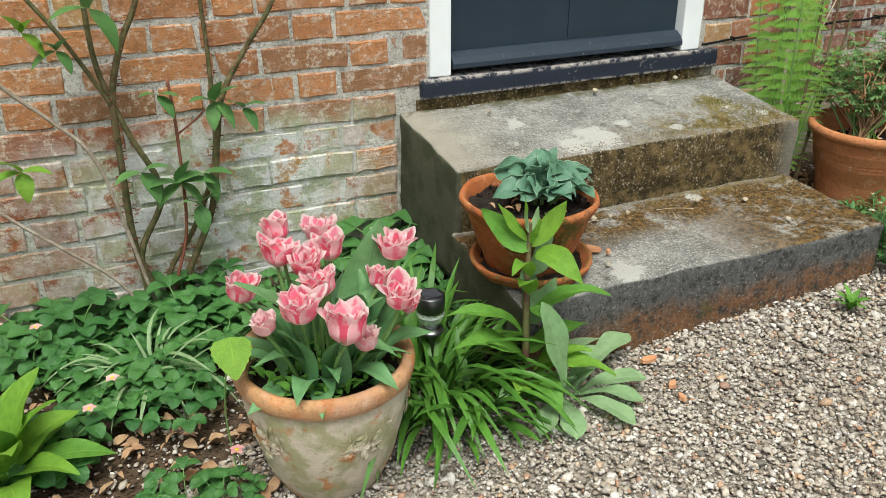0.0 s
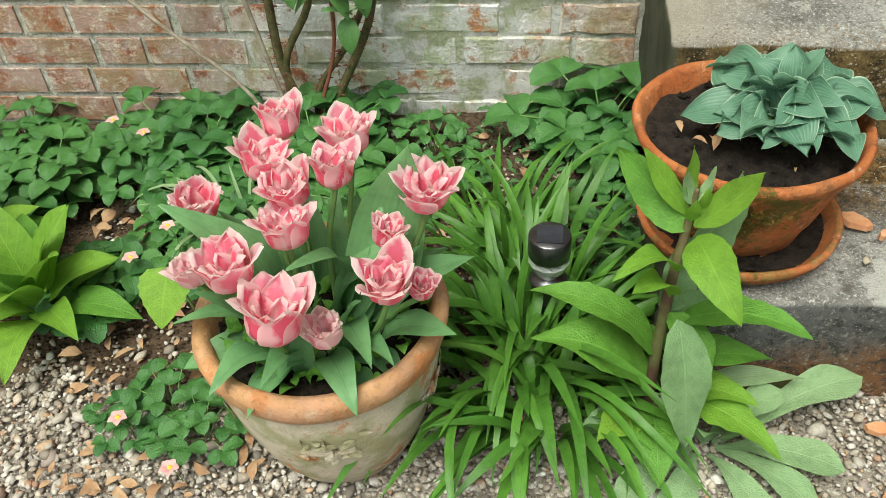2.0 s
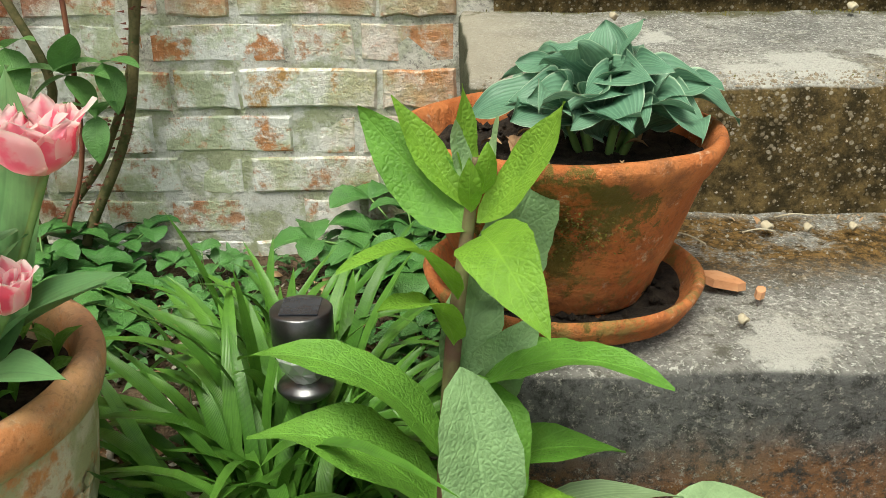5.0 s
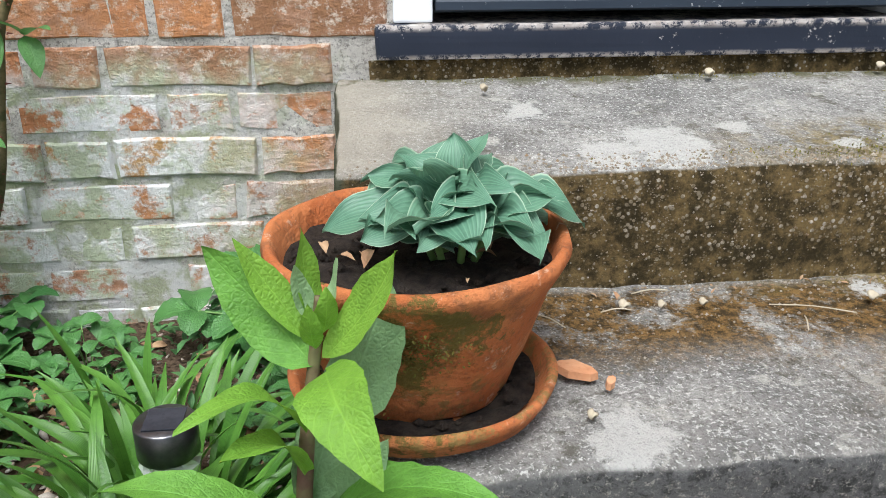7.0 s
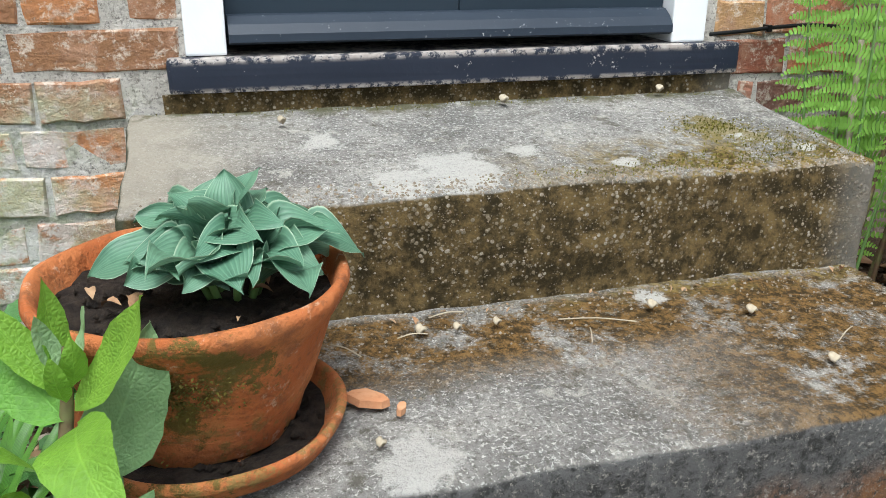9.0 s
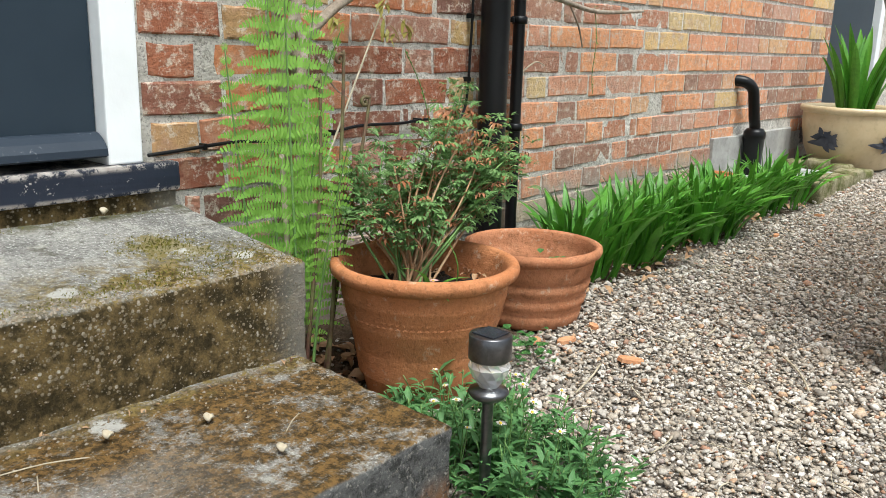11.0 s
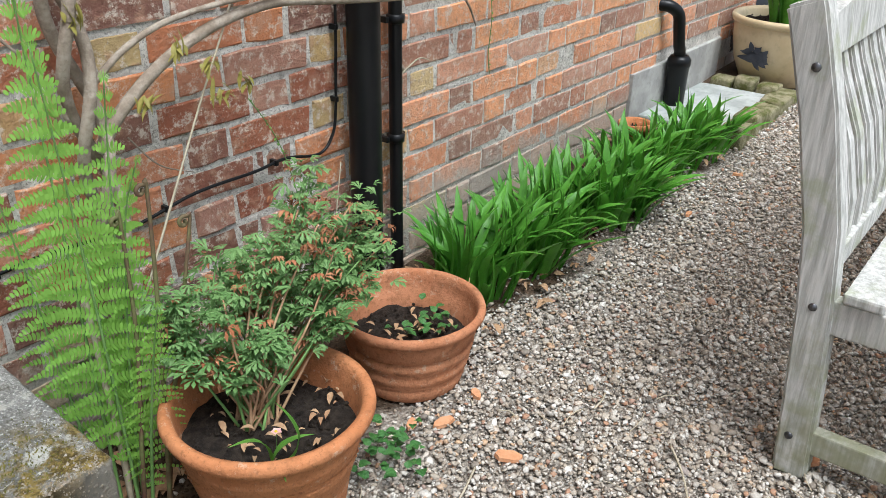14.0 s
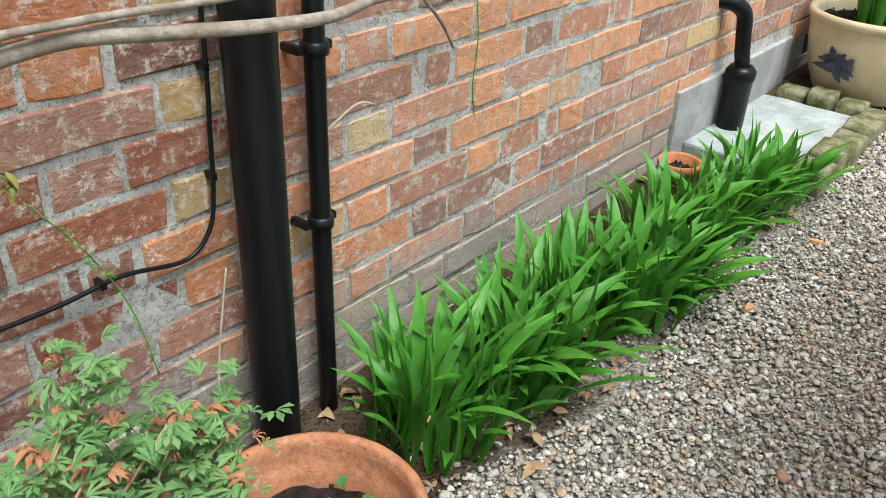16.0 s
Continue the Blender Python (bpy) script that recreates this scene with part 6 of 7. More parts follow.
# ---- fern, geranium, fleabane ----
def frond(parent, base, tip, width, bow, seed, curl=0.0):
    """A fern frond: midrib with pairs of side ribs, each set with small leaflets on both sides."""
    rng = random.Random(seed)
    b, t = Vector(base), Vector(tip)
    ax = t - b
    yaw = radians(rng.uniform(-55, 10))
    side = Vector((math.cos(yaw), math.sin(yaw), 0))
    side = (side - ax.normalized() * side.dot(ax.normalized())).normalized()
    out = side.cross(ax).normalized()
    if out.y > 0:
        out = -out
    n = 27
    pts = []
    for i in range(n + 1):
        s = i / n
        pts.append(b + ax * s - out * (bow * ax.length * 4 * s * (1 - s)) + out * (curl * max(0, s - 0.8) ** 2 * 2))
    rib = Batch()
    rib.add(*tube(pts[::3], [0.0036 - 0.0028 * i / 10 for i in range(len(pts[::3]))], 6, 3))
    rib.out("midrib", GREEN_STEM, parent)
    bt = Batch()
    gap = ax.length / n
    for i in range(4, n + 1):
        s = i / n
        ln = width * 0.5 * max(math.sin(math.pi * (0.10 + 0.86 * s) ** 0.8), 0.06) * (0.45 if i < 6 else 1.0)
        for sg in (-1, 1):
            d = (side * sg + ax.normalized() * rng.uniform(0.26, 0.50) + out * rng.uniform(-0.2, 0.45)).normalized()
            droop = rng.uniform(0.30, 0.55)
            m = max(5, int(ln / 0.0062))
            line = [pts[i] + d * ln * q - Vector((0, 0, droop * ln * q * q)) for q in (j / m for j in range(m + 1))]
            for j in range(m):
                p, along = line[j], (line[j + 1] - line[j]).normalized()
                across = along.cross(out).normalized()
                h = gap * 0.45 * (1 - 0.9 * (j / m) ** 1.4)
                w = ln / m * 0.42
                for q in (-1, 1):
                    tipv = p + across * (q * h) + along * h * 0.35 + out * rng.uniform(-0.15, 0.2) * h
                    bt.add([p - along * w * 0.5, p + along * w * 1.3, p.lerp(tipv, 0.6) + along * w * 0.9, tipv, p.lerp(tipv, 0.6) - along * w * 0.9], [(0, 1, 2, 3, 4)])
    bt.out("frond", L_FERN, parent)["kind"] = "stuff"


def build_fern():
    f = empty_thing("fern", (1.09, -0.20, 0.03), "tall bright green fern with uncurling fronds beside the step", "fern")
    k = 0
    for b, t, w, bow, curl in (((1.10, -0.24, 0.05), (1.06, -0.25, 0.88), 0.19, 0.04, 0), ((1.09, -0.20, 0.05), (1.09, -0.17, 0.98), 0.17, 0.03, 0.2), ((1.12, -0.22, 0.05), (1.17, -0.25, 0.70), 0.13, 0.03, 0.3),
                               ((1.12, -0.20, 0.05), (1.20, -0.17, 0.80), 0.14, 0.03, 0.3), ((1.11, -0.26, 0.05), (1.13, -0.34, 0.50), 0.12, 0.06, 0), ((1.07, -0.18, 0.05), (1.03, -0.12, 0.66), 0.12, 0.06, 0)):
        frond(f, b, t, w, bow, 60 + k, curl)
        k += 1
    for pts, r in ((((1.13, -0.28, 0.04), (1.15, -0.28, 0.25), (1.175, -0.27, 0.48), (1.19, -0.26, 0.645)), 0.011), (((1.14, -0.26, 0.04), (1.18, -0.26, 0.25), (1.23, -0.26, 0.45), (1.265, -0.25, 0.565)), 0.012),
                   (((1.10, -0.25, 0.04), (1.11, -0.26, 0.2), (1.14, -0.25, 0.40), (1.15, -0.24, 0.60)), 0.009)):
        end = Vector(pts[-1])
        curl = [end + Vector((-r + r * math.cos(q) * (1 - q / 9), 0, r * math.sin(q) * (1 - q / 9))) for q in (0.9, 1.8, 2.7, 3.6, 4.5, 5.4, 6.3, 7.0)]
        v, q = tube([*pts, *curl], [0.0045, 0.0042, 0.0036, 0.0032] + [0.0036] * 8, 7, 5)
        raw("crozier", v, q, PURPLE_STEM, f, label="brown-green uncurling frond tip")
    s = empty_thing("dead_stick", (1.06, -0.35, 0.06), "bleached dry stick leaning by the step", "stick")
    v, q = tube([(1.10, -0.215, 0.03), (1.102, -0.21, 0.18), (1.10, -0.20, 0.32), (1.099, -0.19, 0.47)], [0.006, 0.006, 0.0055, 0.005], 7, 5)
    raw("stick", v, q, STRAW, s)


def build_geranium():
    c = Vector((1.27, -0.37, 0.21))
    g = empty_thing("geranium", tuple(c), "straggly scented geranium with lobed leaves and brown dead heads", "geranium")
    rng = random.Random(77)
    lv, dead = Batch(), Batch()
    tips = []
    for i in range(62):
        a = rng.uniform(0, 6.283)
        r = 0.265 * math.sqrt(rng.random())
        t = Vector((1.42 + r * math.cos(a), -0.275 + 0.55 * r * math.sin(a), 0.33 + rng.uniform(0.0, 0.28) * (1 - (r / 0.33) ** 2)))
        m = c.lerp(t, 0.5) + Vector((rng.uniform(-0.03, 0.03), rng.uniform(-0.03, 0.03), 0.02))
        v, f = tube([c + Vector((rng.uniform(-0.03, 0.03), rng.uniform(-0.03, 0.03), 0)), m, t], [0.003, 0.0022, 0.0014], 6, 4)
        raw("branch", v, f, DRY if i % 3 else GREEN_STEM, g)
        tips += [(m.lerp(t, q), q) for q in (0.35, 0.55, 0.7, 0.85, 0.95, 1.02)]
    for p, q in tips:
        for k in range(5):
            b = p + Vector((rng.gauss(0, 0.020), rng.gauss(0, 0.016), rng.gauss(0, 0.014)))
            a = rng.uniform(0, 6.283)
            s = rng.uniform(0.013, 0.032)
            brown = rng.random() < 0.06 + 0.30 * (noise.noise(p * 14) > 0.12)
            up = rng.uniform(-0.5, 0.6)
            for j in (-2, -1, 0, 1, 2):
                aj = a + j * 0.52
                l2 = s * (1 - 0.13 * abs(j)) * (0.85 if brown else 1)
                (dead if brown else lv).add(*blade(b, b + Vector((l2 * math.cos(aj), l2 * math.sin(aj), l2 * up + rng.uniform(-0.004, 0.004))), l2 * 0.36, "obov", bow=0.12 if not brown else 0.5, fold=0.35, n=4, across=2, teeth=0.2))
    lv.out("foliage", L_PEL, g)["kind"] = "stuff"
    dead.out("dead_leaves", DEAD, g, "crisp brown dead leaves")["kind"] = "stuff"
    s = empty_thing("seedling", (1.21, -0.47, 0.2), "soft green seedling with long leaves in the pot", "seedling")
    for t in ((1.13, -0.47, 0.30), (1.20, -0.50, 0.36), (1.17, -0.55, 0.25), (1.26, -0.52, 0.27)):
        leaf(s, (1.205, -0.475, 0.205), t, 0.016, L_FOX, "lance", bow=0.25, n=8)
    for x, y, z, r in ((1.19, -0.49, 0.222, 0.012), (1.24, -0.45, 0.25, 0.01)):
        flower5("yellow_petal", (x, y, z), r, PINK, 3, "faded pale fallen petals on the pot's soil", "petals")


def build_fleabane():
    rng = random.Random(91)
    p = empty_thing("fleabane", (1.15, -0.68, 0.01), "spreading Mexican fleabane with small white daisies", "daisy plant")
    b, s = Batch(), Batch()
    for i in range(230):
        a = rng.uniform(0, 6.283)
        r = math.sqrt(rng.random())
        q = Vector((1.105 + 0.125 * r * math.cos(a), -0.69 + 0.22 * r * math.sin(a), 0))
        if q.x < 1.0 and q.y > -0.745:
            q.x = 1.0 + rng.uniform(0, 0.04)
        q.z = ground_z(q.x)
        top = q + Vector((rng.gauss(0, 0.03), rng.gauss(-0.01, 0.03), rng.uniform(0.06, 0.185) * (1.05 - 0.6 * r)))
        top.x = max(top.x, 0.995)
        s.add(*tube([q, q.lerp(top, 0.5) + Vector((0.004, 0, 0.008)), top], 0.0011, 5, 3))
        for k in range(9):
            o = q.lerp(top, 0.25 + 0.085 * k)
            aa = rng.uniform(0, 6.283)
            ln = rng.uniform(0.018, 0.034)
            b.add(*blade(o, o + Vector((ln * math.cos(aa), ln * math.sin(aa), ln * rng.uniform(0.0, 0.7))), ln * 0.32, "lance", bow=0.1, n=4, across=2))
    s.out("stem", GREEN_STEM, p)["kind"] = "stuff"
    b.out("foliage", L_DAISY, p)["kind"] = "stuff"
    for i in range(17):
        a = rng.uniform(0, 6.283)
        r = math.sqrt(rng.random()) * 0.95
        x, y = max(1.01, 1.115 + 0.12 * r * math.cos(a)), -0.71 + 0.2 * r * math.sin(a)
        flower5("daisy", (x, y, ground_z(x) + 0.11 + 0.06 * (1 - r)), 0.009 if i % 3 else 0.006, WHITE_PETAL, i, "small white fleabane daisy", "flower", "fleabane daisies")
    ivy = Batch()
    for i in range(60):
        q = Vector((1.50 + rng.gauss(0, 0.04), -0.46 + rng.gauss(0, 0.05), 0.045))
        a = rng.uniform(0, 6.283)
        ln = rng.uniform(0.014, 0.026)
        q.z += rng.uniform(0, 0.04)
        ivy.add(*blade(q, q + Vector((ln * math.cos(a), ln * math.sin(a), 0.004)), ln * 0.9, "heart", bow=0.1, n=5, across=2))
    tagged(ivy.out("creeping_weed", L_BERRY), "creeping dark green weed between the pots", "weeds", kind="stuff")
    w = empty_thing("pot_weed", (1.76, -0.33, 0.15), "few dark green leaves growing in the ribbed pot", "weed")
    for i in range(26):
        a, r = rng.uniform(0, 6.283), rng.uniform(0.01, 0.11)
        q = Vector((1.775 + r * 0.8 * math.cos(a), -0.335 + r * 0.7 * math.sin(a), 0.148 + rng.uniform(0, 0.03)))
        a = rng.uniform(0, 6.283)
        leaf(w, q, q + Vector((0.022 * math.cos(a), 0.022 * math.sin(a), 0.006)), 0.017, L_BERRY, "heart", n=5, across=2)


# ---- climbers on the wall ----
def stem(parent, pts, radii, mat, name="branch", seg=8):
    v, f = tube(pts, radii, seg, 6)
    return raw(name, v, f, mat, parent)


def build_rose():
    r = empty_thing("climbing_rose", (-0.70, -0.08, -0.06), "thorny climbing rose with sparse leaves against the wall", "rose")
    g = -0.08
    canes = (((-0.745, -0.08, g), (-0.756, -0.07, 0.02), (-0.781, -0.06, 0.12), (-0.78, -0.05, 0.34), (-0.773, -0.05, 0.50), (-0.737, -0.04, 0.613), (-0.687, -0.04, 0.72), (-0.64, -0.03, 0.95), (-0.62, -0.03, 1.6)),
             ((-0.70, -0.08, g), (-0.673, -0.07, 0.018), (-0.588, -0.06, 0.192), (-0.554, -0.05, 0.365), (-0.529, -0.05, 0.474), (-0.457, -0.05, 0.589), (-0.387, -0.05, 0.69), (-0.30, -0.04, 0.9), (-0.25, -0.03, 1.4)),
             ((-0.72, -0.07, g), (-0.711, -0.06, 0.038), (-0.633, -0.05, 0.15), (-0.565, -0.05, 0.319), (-0.552, -0.05, 0.54), (-0.553, -0.04, 0.70), (-0.56, -0.03, 1.1)),
             ((-0.76, -0.06, g), (-0.77, -0.06, 0.1), (-0.70, -0.05, 0.25), (-0.757, -0.05, 0.42), (-0.80, -0.04, 0.6), (-0.79, -0.04, 0.9)))
    for pts, rad in zip(canes, (0.0105, 0.0095, 0.0075, 0.0085)):
        stem(r, pts, [rad * (1 - 0.06 * i) for i in range(len(pts))], ROSE_STEM, "cane")
    stem(r, ((-0.71, -0.09, g), (-0.70, -0.09, 0.02), (-0.656, -0.08, 0.166), (-0.648, -0.08, 0.411), (-0.653, -0.08, 0.533)), 0.004, RED_STEM, "young_shoot")
    stem(r, ((-0.648, -0.08, 0.40), (-0.60, -0.10, 0.44), (-0.58, -0.10, 0.46)), 0.0025, RED_STEM, "young_shoot")
    stem(r, ((-0.74, -0.13, g), (-0.77, -0.12, 0.06), (-0.83, -0.11, 0.36), (-0.909, -0.10, 0.47), (-0.992, -0.09, 0.554), (-1.2, -0.06, 0.8)), 0.0045, BARK, "bare_cane")
    stem(r, ((-0.76, -0.16, g), (-0.828, -0.13, 0.064), (-0.94, -0.12, 0.176), (-1.048, -0.11, 0.28), (-1.3, -0.08, 0.55)), 0.004, BARK, "bare_cane")
    stem(r, ((-0.78, -0.05, 0.47), (-0.79, -0.06, 0.503), (-0.855, -0.06, 0.635), (-0.906, -0.05, 0.715), (-1.0, -0.04, 0.85)), 0.005, ROSE_STEM, "bare_cane")
    rng = random.Random(5)
    thorns = Batch()
    for pts in canes[:3]:
        for i in range(110):
            k = rng.randrange(1, len(pts) - 2)
            p = Vector(pts[k]).lerp(Vector(pts[k + 1]), rng.random())
            a = rng.uniform(0, 6.283)
            d = Vector((math.cos(a), -abs(math.sin(a)), 0.2)) * 0.011
            n = Vector((-d.y, d.x, 0)).normalized() * 0.002
            q = p + d * 0.7
            thorns.add([q - n, q + n, q + Vector((0, 0, 0.004)), q + d], [(0, 1, 3), (1, 2, 3), (2, 0, 3)])
    thorns.out("thorn", RED_STEM, r)["kind"] = "stuff"
    for x, z, n, s in ((-0.554, 0.471, 5, 1.0), (-0.656, 0.282, 5, 1.15), (-0.741, 0.323, 3, 1.0), (-0.791, 0.70, 3, 1.5), (-0.87, 0.618, 4, 0.9), (-0.49, 0.45, 3, 0.9), (-0.62, 0.22, 3, 0.9), (-0.68, 0.5, 3, 0.8),
                       (-0.99, 0.36, 4, 0.9), (-0.60, 0.30, 3, 1.0), (-0.93, 0.66, 3, 0.9)):
        c = Vector((x, -0.09, z))
        for j in range(n):
            a = 2 * math.pi * (j + rng.random() * 0.6) / n
            ln = rng.uniform(0.055, 0.08) * s
            leaf(r, c, c + Vector((ln * math.cos(a), -0.02 - 0.015 * rng.random(), ln * math.sin(a) * 0.9 - 0.008)), ln * 0.6, L_ROSE if x > -0.9 else L_FOX_YOUNG, "ovate", bow=0.1, fold=0.2, n=8, seed=j)


def build_vine():
    w = empty_thing("wisteria", (1.24, -0.06, 0.06), "old twisted grey wisteria stems tied along the brick wall", "climber")
    for ph in (0.0, 2.1, 4.2):
        pts, rad = [], []
        for i in range(30):
            z = 0.05 + i * 0.055
            a = ph + z * 15.0
            pts.append((1.222 + 0.02 * math.sin(z * 4) + 0.024 * math.cos(a), -0.055 + 0.022 * math.sin(a), z))
            rad.append(0.0118 - 0.00008 * i)
        stem(w, pts, rad, BARK, "trunk", 10)
    stem(w, ((1.24, -0.06, 0.64), (1.275, -0.065, 0.693), (1.371, -0.06, 0.761), (1.492, -0.06, 0.812), (1.633, -0.065, 0.836), (1.75, -0.09, 0.83), (1.868, -0.115, 0.822), (2.0, -0.11, 0.812), (2.146, -0.07, 0.81),
             (2.4, -0.05, 0.785), (2.7, -0.04, 0.80)), [0.012, 0.0115, 0.011, 0.0105, 0.01, 0.0095, 0.009, 0.009, 0.0085, 0.007, 0.004], BARK)
    stem(w, ((1.25, -0.06, 0.76), (1.314, -0.06, 0.804), (1.40, -0.06, 0.835), (1.52, -0.07, 0.853), (1.68, -0.08, 0.858), (1.87, -0.11, 0.862), (2.1, -0.06, 0.86)), [0.006, 0.006, 0.0055, 0.005, 0.005, 0.0045, 0.003], BARK)
    stem(w, ((1.26, -0.10, 0.38), (1.34, -0.09, 0.52), (1.44, -0.07, 0.68), (1.53, -0.06, 0.83), (1.62, -0.05, 1.0)), [0.0024, 0.0024, 0.002, 0.002, 0.0016], STRAW)
    stem(w, ((1.55, -0.05, 0.84), (1.50, -0.05, 0.90), (1.42, -0.05, 0.97)), [0.004, 0.003, 0.002], BARK)
    stem(w, ((2.36, -0.03, 0.68), (2.30, -0.05, 0.74), (2.22, -0.06, 0.81)), [0.002, 0.003, 0.003], BARK)
    stem(w, ((1.20, -0.05, 0.70), (1.16, -0.06, 0.79), (1.10, -0.05, 0.87)), [0.004, 0.003, 0.002], BARK)
    stem(w, ((1.30, -0.05, 0.65), (1.36, -0.04, 0.58), (1.44, -0.03, 0.54)), [0.002, 0.0015, 0.001], BARK)
    stem(w, ((1.80, -0.03, 0.16), (1.815, -0.03, 0.30), (1.85, -0.02, 0.44)), [0.0025, 0.002, 0.0015], STRAW, "dry_shoot")
    stem(w, ((2.06, -0.02, 0.60), (2.12, -0.03, 0.635), (2.16, -0.035, 0.625)), [0.0025, 0.002, 0.001], STRAW, "dry_shoot")
    rng = random.Random(14)
    for x, z in ((1.40, 0.80), (1.46, 0.76), (1.54, 0.71), (1.48, 0.70), (1.32, 0.72), (1.22, 0.88), (1.62, 0.92)):
        c = Vector((x, -0.08, z))
        for j in range(9):
            ln = rng.uniform(0.02, 0.042)
            d = Vector((rng.gauss(0, 0.6), -0.3, -0.8 + rng.gauss(0, 0.3))).normalized()
            leaf(w, c + Vector((rng.gauss(0, 0.012), 0, rng.gauss(0, 0.012))), c + d * ln, 0.009, L_BRONZE, "lance", bow=0.1, n=5, across=2)
    for pts in (((2.40, -0.04, 0.80), (2.405, -0.05, 0.70), (2.41, -0.04, 0.60), (2.42, -0.04, 0.54)), ((1.57, -0.05, 0.66), (1.63, -0.05, 0.57), (1.68, -0.04, 0.46), (1.70, -0.05, 0.34))):
        stem(w, pts, 0.0012, GREEN_STEM, "tendril", 5)
        b = Batch()
        for i in range(26):
            k = rng.randrange(len(pts) - 1)
            p = Vector(pts[k]).lerp(Vector(pts[k + 1]), rng.random())
            b.add(*blade(p, p + Vector((rng.uniform(-0.012, 0.012), -0.006, rng.uniform(-0.008, 0.008))), 0.005, "ovate", n=3, across=2))
        b.out("leaflets", L_FOX, w)["kind"] = "stuff"


# ---- litter ----
def shard(x, y, z, s, seed, turn):
    rng = random.Random(seed)
    n = 7
    ring = [(s * rng.uniform(0.75, 1.1) * math.cos(2 * math.pi * i / n), 0.55 * s * rng.uniform(0.7, 1.1) * math.sin(2 * math.pi * i / n)) for i in range(n)]
    verts = [(a, b, 0.0) for a, b in ring] + [(a * 0.93, b * 0.93, 0.008) for a, b in ring]
    faces = [tuple(range(n - 1, -1, -1)), tuple(range(n, 2 * n))] + [(i, (i + 1) % n, n + (i + 1) % n, n + i) for i in range(n)]
    o = raw("pot_shard", verts, faces, SHARD, smooth=False)
    o.matrix_basis = pose(x, y, z, rng.uniform(-6, 6), rng.uniform(-6, 6), turn)
    tagged(o, "broken orange terracotta shard lying flat", "pot shard", "terracotta shards")


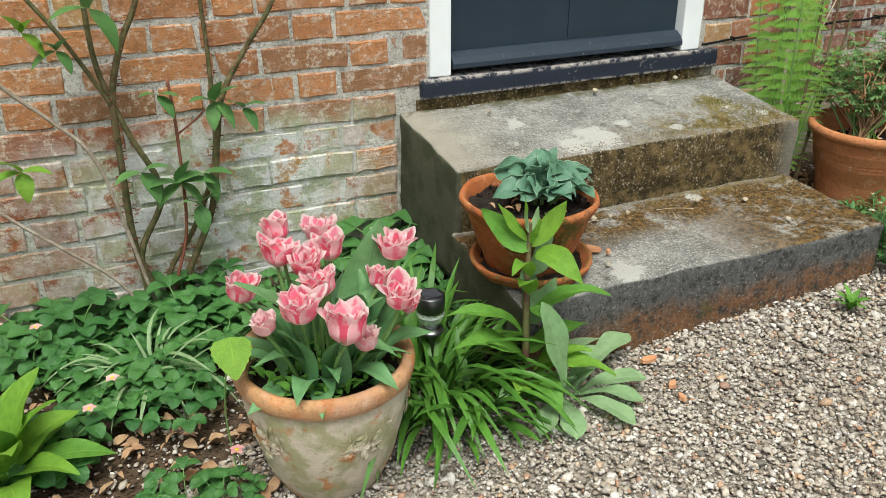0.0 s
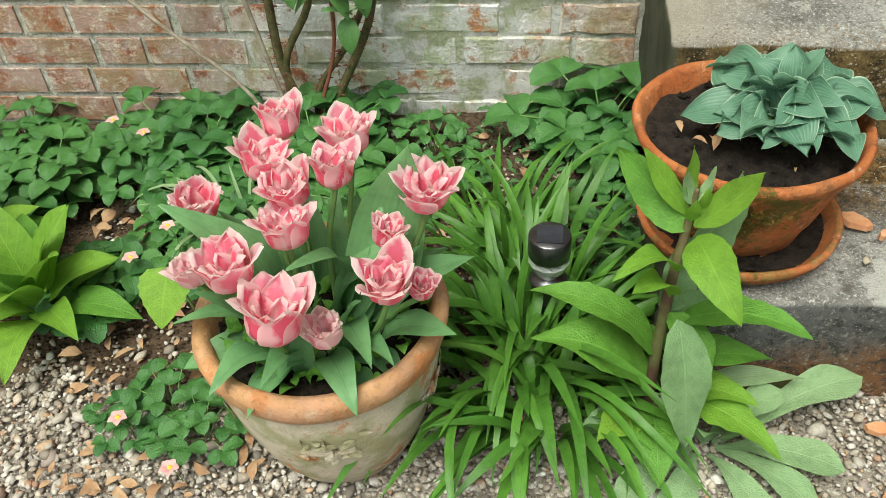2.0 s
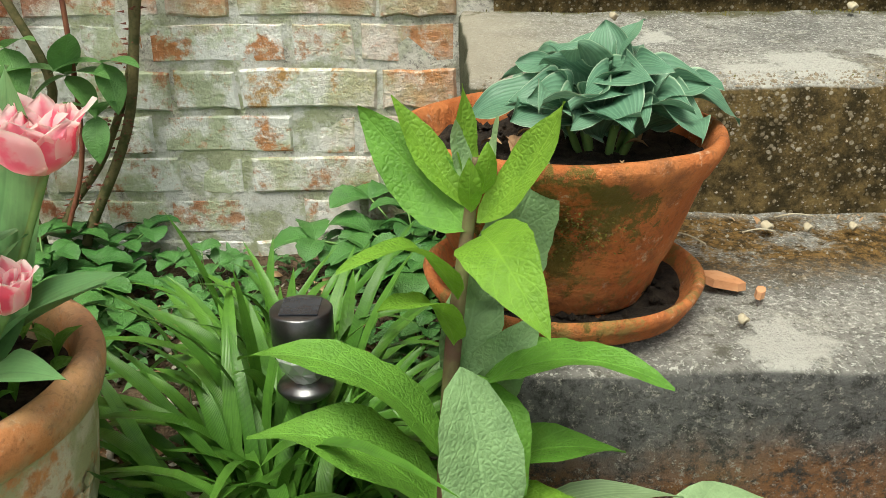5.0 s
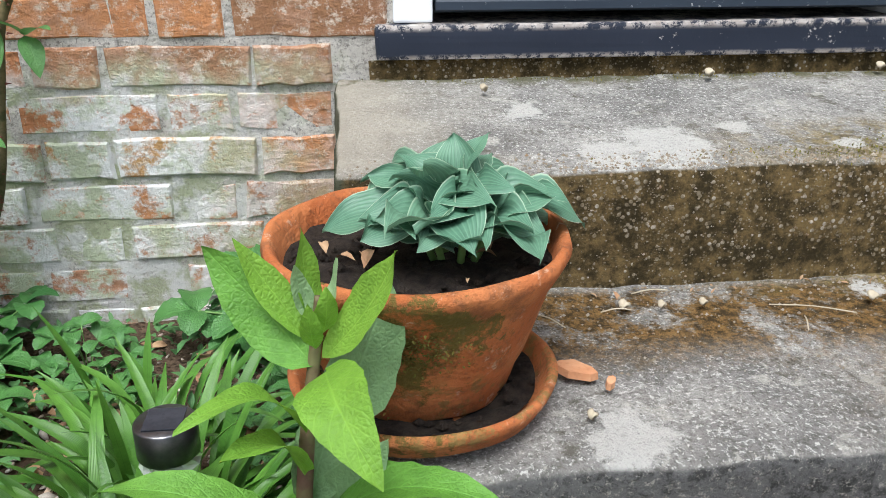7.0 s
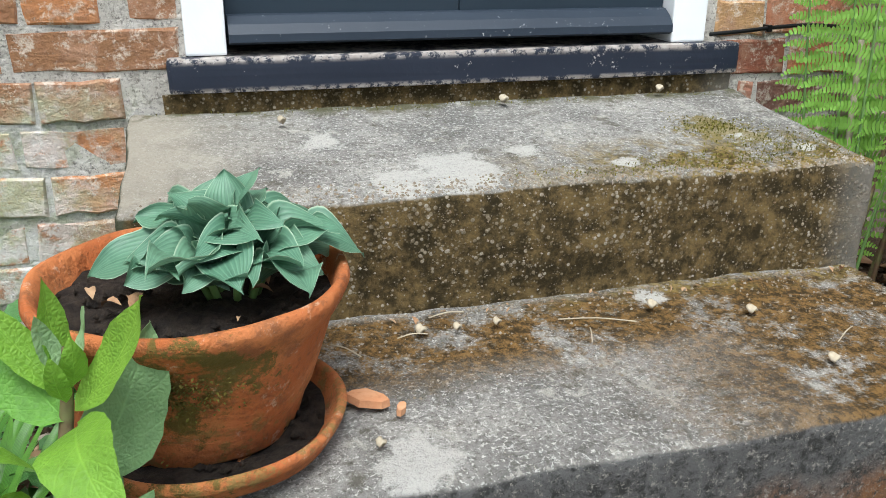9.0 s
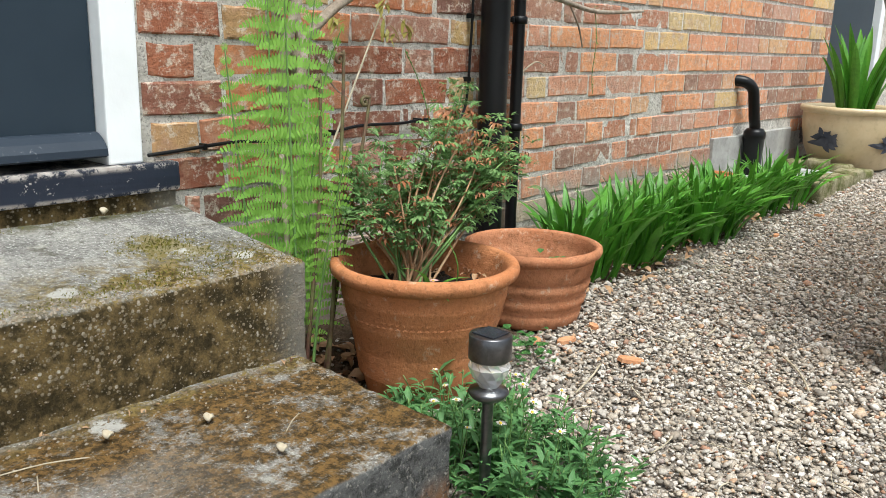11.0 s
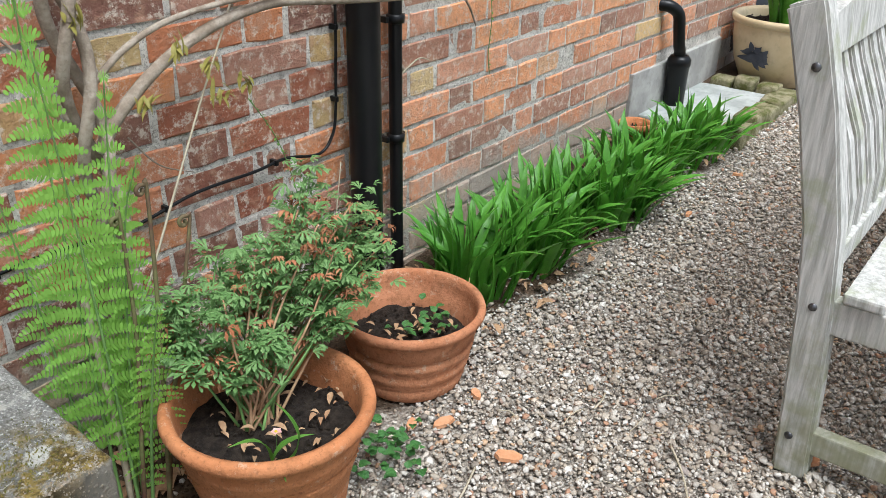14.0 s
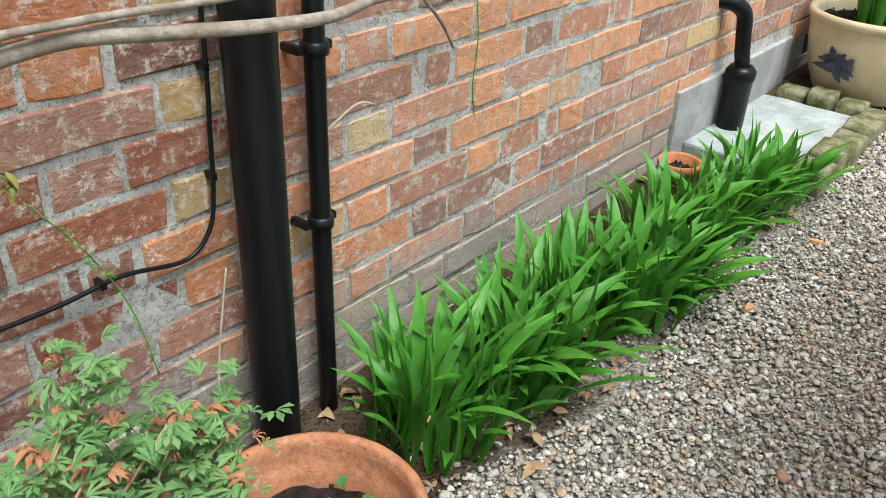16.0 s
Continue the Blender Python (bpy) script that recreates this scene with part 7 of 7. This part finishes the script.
def build_litter():
    for i, (x, y, s) in enumerate(((0.221, -0.80, 0.022), (0.21, -0.90, 0.018), (0.20, -0.945, 0.015), (1.64, -0.655, 0.036), (1.642, -0.489, 0.028), (1.60, -0.44, 0.02), (1.76, -0.49, 0.02), (3.24, -0.51, 0.022),
                                   (1.98, -1.13, 0.02), (2.86, -0.50, 0.018))):
        shard(x, y, ground_z(x) + 0.004, s, i, 40 * i)
    shard(0.19, -0.585, 0.160, 0.028, 50, -25)
    shard(0.222, -0.61, 0.158, 0.010, 51, 60)
    for i, (x, y, z, r) in enumerate(((0.284, -0.454, 0.172, 0.008), (0.33, -0.458, 0.172, 0.006), (0.383, -0.456, 0.172, 0.006), (0.725, -0.50, 0.168, 0.008), (0.75, -0.63, 0.160, 0.008), (0.19, -0.66, 0.158, 0.006),
                                      (0.53, -0.05, 0.372, 0.009), (0.16, -0.10, 0.366, 0.007), (0.60, -0.46, 0.172, 0.008), (0.83, -0.03, 0.374, 0.008), (1.73, -1.21, 0.05, 0.016))):
        v, f = lathe([(0.0, -r * 0.5), (r * 0.8, -r * 0.3), (r, 0), (r * 0.75, r * 0.35), (0.0, r * 0.5)], 9, 0.12, (x, y, z))
        tagged(raw("pebble", v, f, STRAW if i != 10 else SOIL), "small pale pebble lying on the step" if i != 10 else "small dark round pebble on the gravel", "pebble", "loose pebbles")
    rng = random.Random(66)
    b = Batch()

    def scatter(n, x0, x1, y0, y1, zf, big=1.0):
        for i in range(n):
            x, y = rng.uniform(x0, x1), rng.uniform(y0, y1)
            a, ln = rng.uniform(0, 6.283), rng.uniform(0.015, 0.045) * big
            z = zf(x) + rng.uniform(0.006, 0.016)
            b.add(*blade((x, y, z), (x + ln * math.cos(a), y + ln * math.sin(a), z + rng.uniform(-0.004, 0.012)), ln * rng.uniform(0.35, 0.6), "ovate", bow=rng.uniform(0.05, 0.3), fold=rng.uniform(0, 0.7), n=4, across=2, roll=rng.uniform(-40, 40)))
    scatter(240, 1.95, 3.5, -0.42, -0.03, ground_z)
    scatter(110, 1.02, 1.30, -0.36, -0.03, ground_z, 1.3)
    scatter(70, 1.0, 1.12, -0.52, -0.3, ground_z, 1.2)
    scatter(230, -1.2, -0.1, -0.65, -0.05, ground_z)
    scatter(90, -1.0, -0.62, -0.95, -0.55, ground_z, 0.9)
    scatter(26, 0.15, 0.95, -0.42, -0.385, lambda x: 0.150, 0.3)
    tagged(b.out("leaf_litter", DRY), "crisp brown fallen leaves under the plants", "leaf litter", kind="stuff")
    t = Batch()
    for i in range(190):
        x = rng.uniform(0.3, 3.6)
        y = rng.uniform(-1.6, -0.45)
        if x < 1.0 and y > -0.75:
            continue
        a, ln = rng.uniform(0, 6.283), rng.uniform(0.02, 0.09)
        z = ground_z(x) + 0.010
        t.add(*tube([(x, y, z), (x + 0.5 * ln * math.cos(a) + rng.uniform(-0.004, 0.004), y + 0.5 * ln * math.sin(a), z + 0.004), (x + ln * math.cos(a + 0.15), y + ln * math.sin(a + 0.15), z + 0.001)], rng.uniform(0.0006, 0.0016), 5, 3))
    for x, y, a, ln in ((0.46, -0.47, -0.3, 0.10), (0.30, -0.43, 0.15, 0.05), (0.78, -0.60, 0.6, 0.06), (0.48, -0.53, 1.2, 0.04), (0.25, -0.47, 0.1, 0.04), (0.20, -0.50, 2.2, 0.05)):
        z = 0.176 + (y + 0.4) * 0.07
        t.add(*tube([(x, y, z), (x + ln * 0.5 * math.cos(a), y + ln * 0.5 * math.sin(a), z + 0.003), (x + ln * math.cos(a), y + ln * math.sin(a), z - 0.001)], 0.0009, 5, 3))
    for x, y, a, ln in ((1.72, -0.99, 0.62, 0.17), (1.42, -0.66, 0.25, 0.16), (1.86, -0.72, 0.1, 0.06)):
        z = ground_z(x) + 0.014
        t.add(*tube([(x, y, z), (x + ln * 0.5 * math.cos(a), y + ln * 0.5 * math.sin(a) - 0.006, z + 0.006), (x + ln * math.cos(a), y + ln * math.sin(a), z + 0.004)], 0.0022, 6, 4))
    tagged(t.out("twigs", STRAW), "dry straw and thin twigs scattered on gravel", "twigs", kind="stuff")
    w = empty_thing("gravel_weed", (0.77, -0.845, 0.0), "small green weed growing in the gravel", "weed")
    for i in range(12):
        a = 2.4 * i
        leaf(w, (0.77, -0.845, 0.0), (0.77 + 0.045 * math.cos(a), -0.845 + 0.045 * math.sin(a), 0.02 + 0.003 * i), 0.016, L_FOX, "lance", bow=0.2, n=6)
    s = Batch()
    for cx, cy, cz, n, rad in ((1.30, -0.40, 0.215, 50, 0.12), (1.73, -0.34, 0.143, 40, 0.1), (0.02, -0.62, 0.303, 14, 0.1)):
        for i in range(n):
            a, r = rng.uniform(0, 6.283), rad * math.sqrt(rng.random())
            q = Vector((cx + r * math.cos(a), cy + r * math.sin(a), cz + 0.008))
            a, ln = rng.uniform(0, 6.283), rng.uniform(0.008, 0.03)
            s.add(*blade(q, q + Vector((ln * math.cos(a), ln * math.sin(a), rng.uniform(0, 0.008))), ln * 0.4, "lance", bow=0.2, fold=0.5, n=4, across=2))
    tagged(s.out("soil_debris", DRY), "dead leaf scraps lying on the pot soil", "leaf litter", kind="stuff")


build_tulips()
build_foxglove()
build_straps()
build_hosta()
build_strawberries()
build_fern()
build_geranium()
build_fleabane()
build_rose()
build_vine()
build_litter()


# ---- loose stones and bricks ----
build_gravel()
build_bricks(WALL)
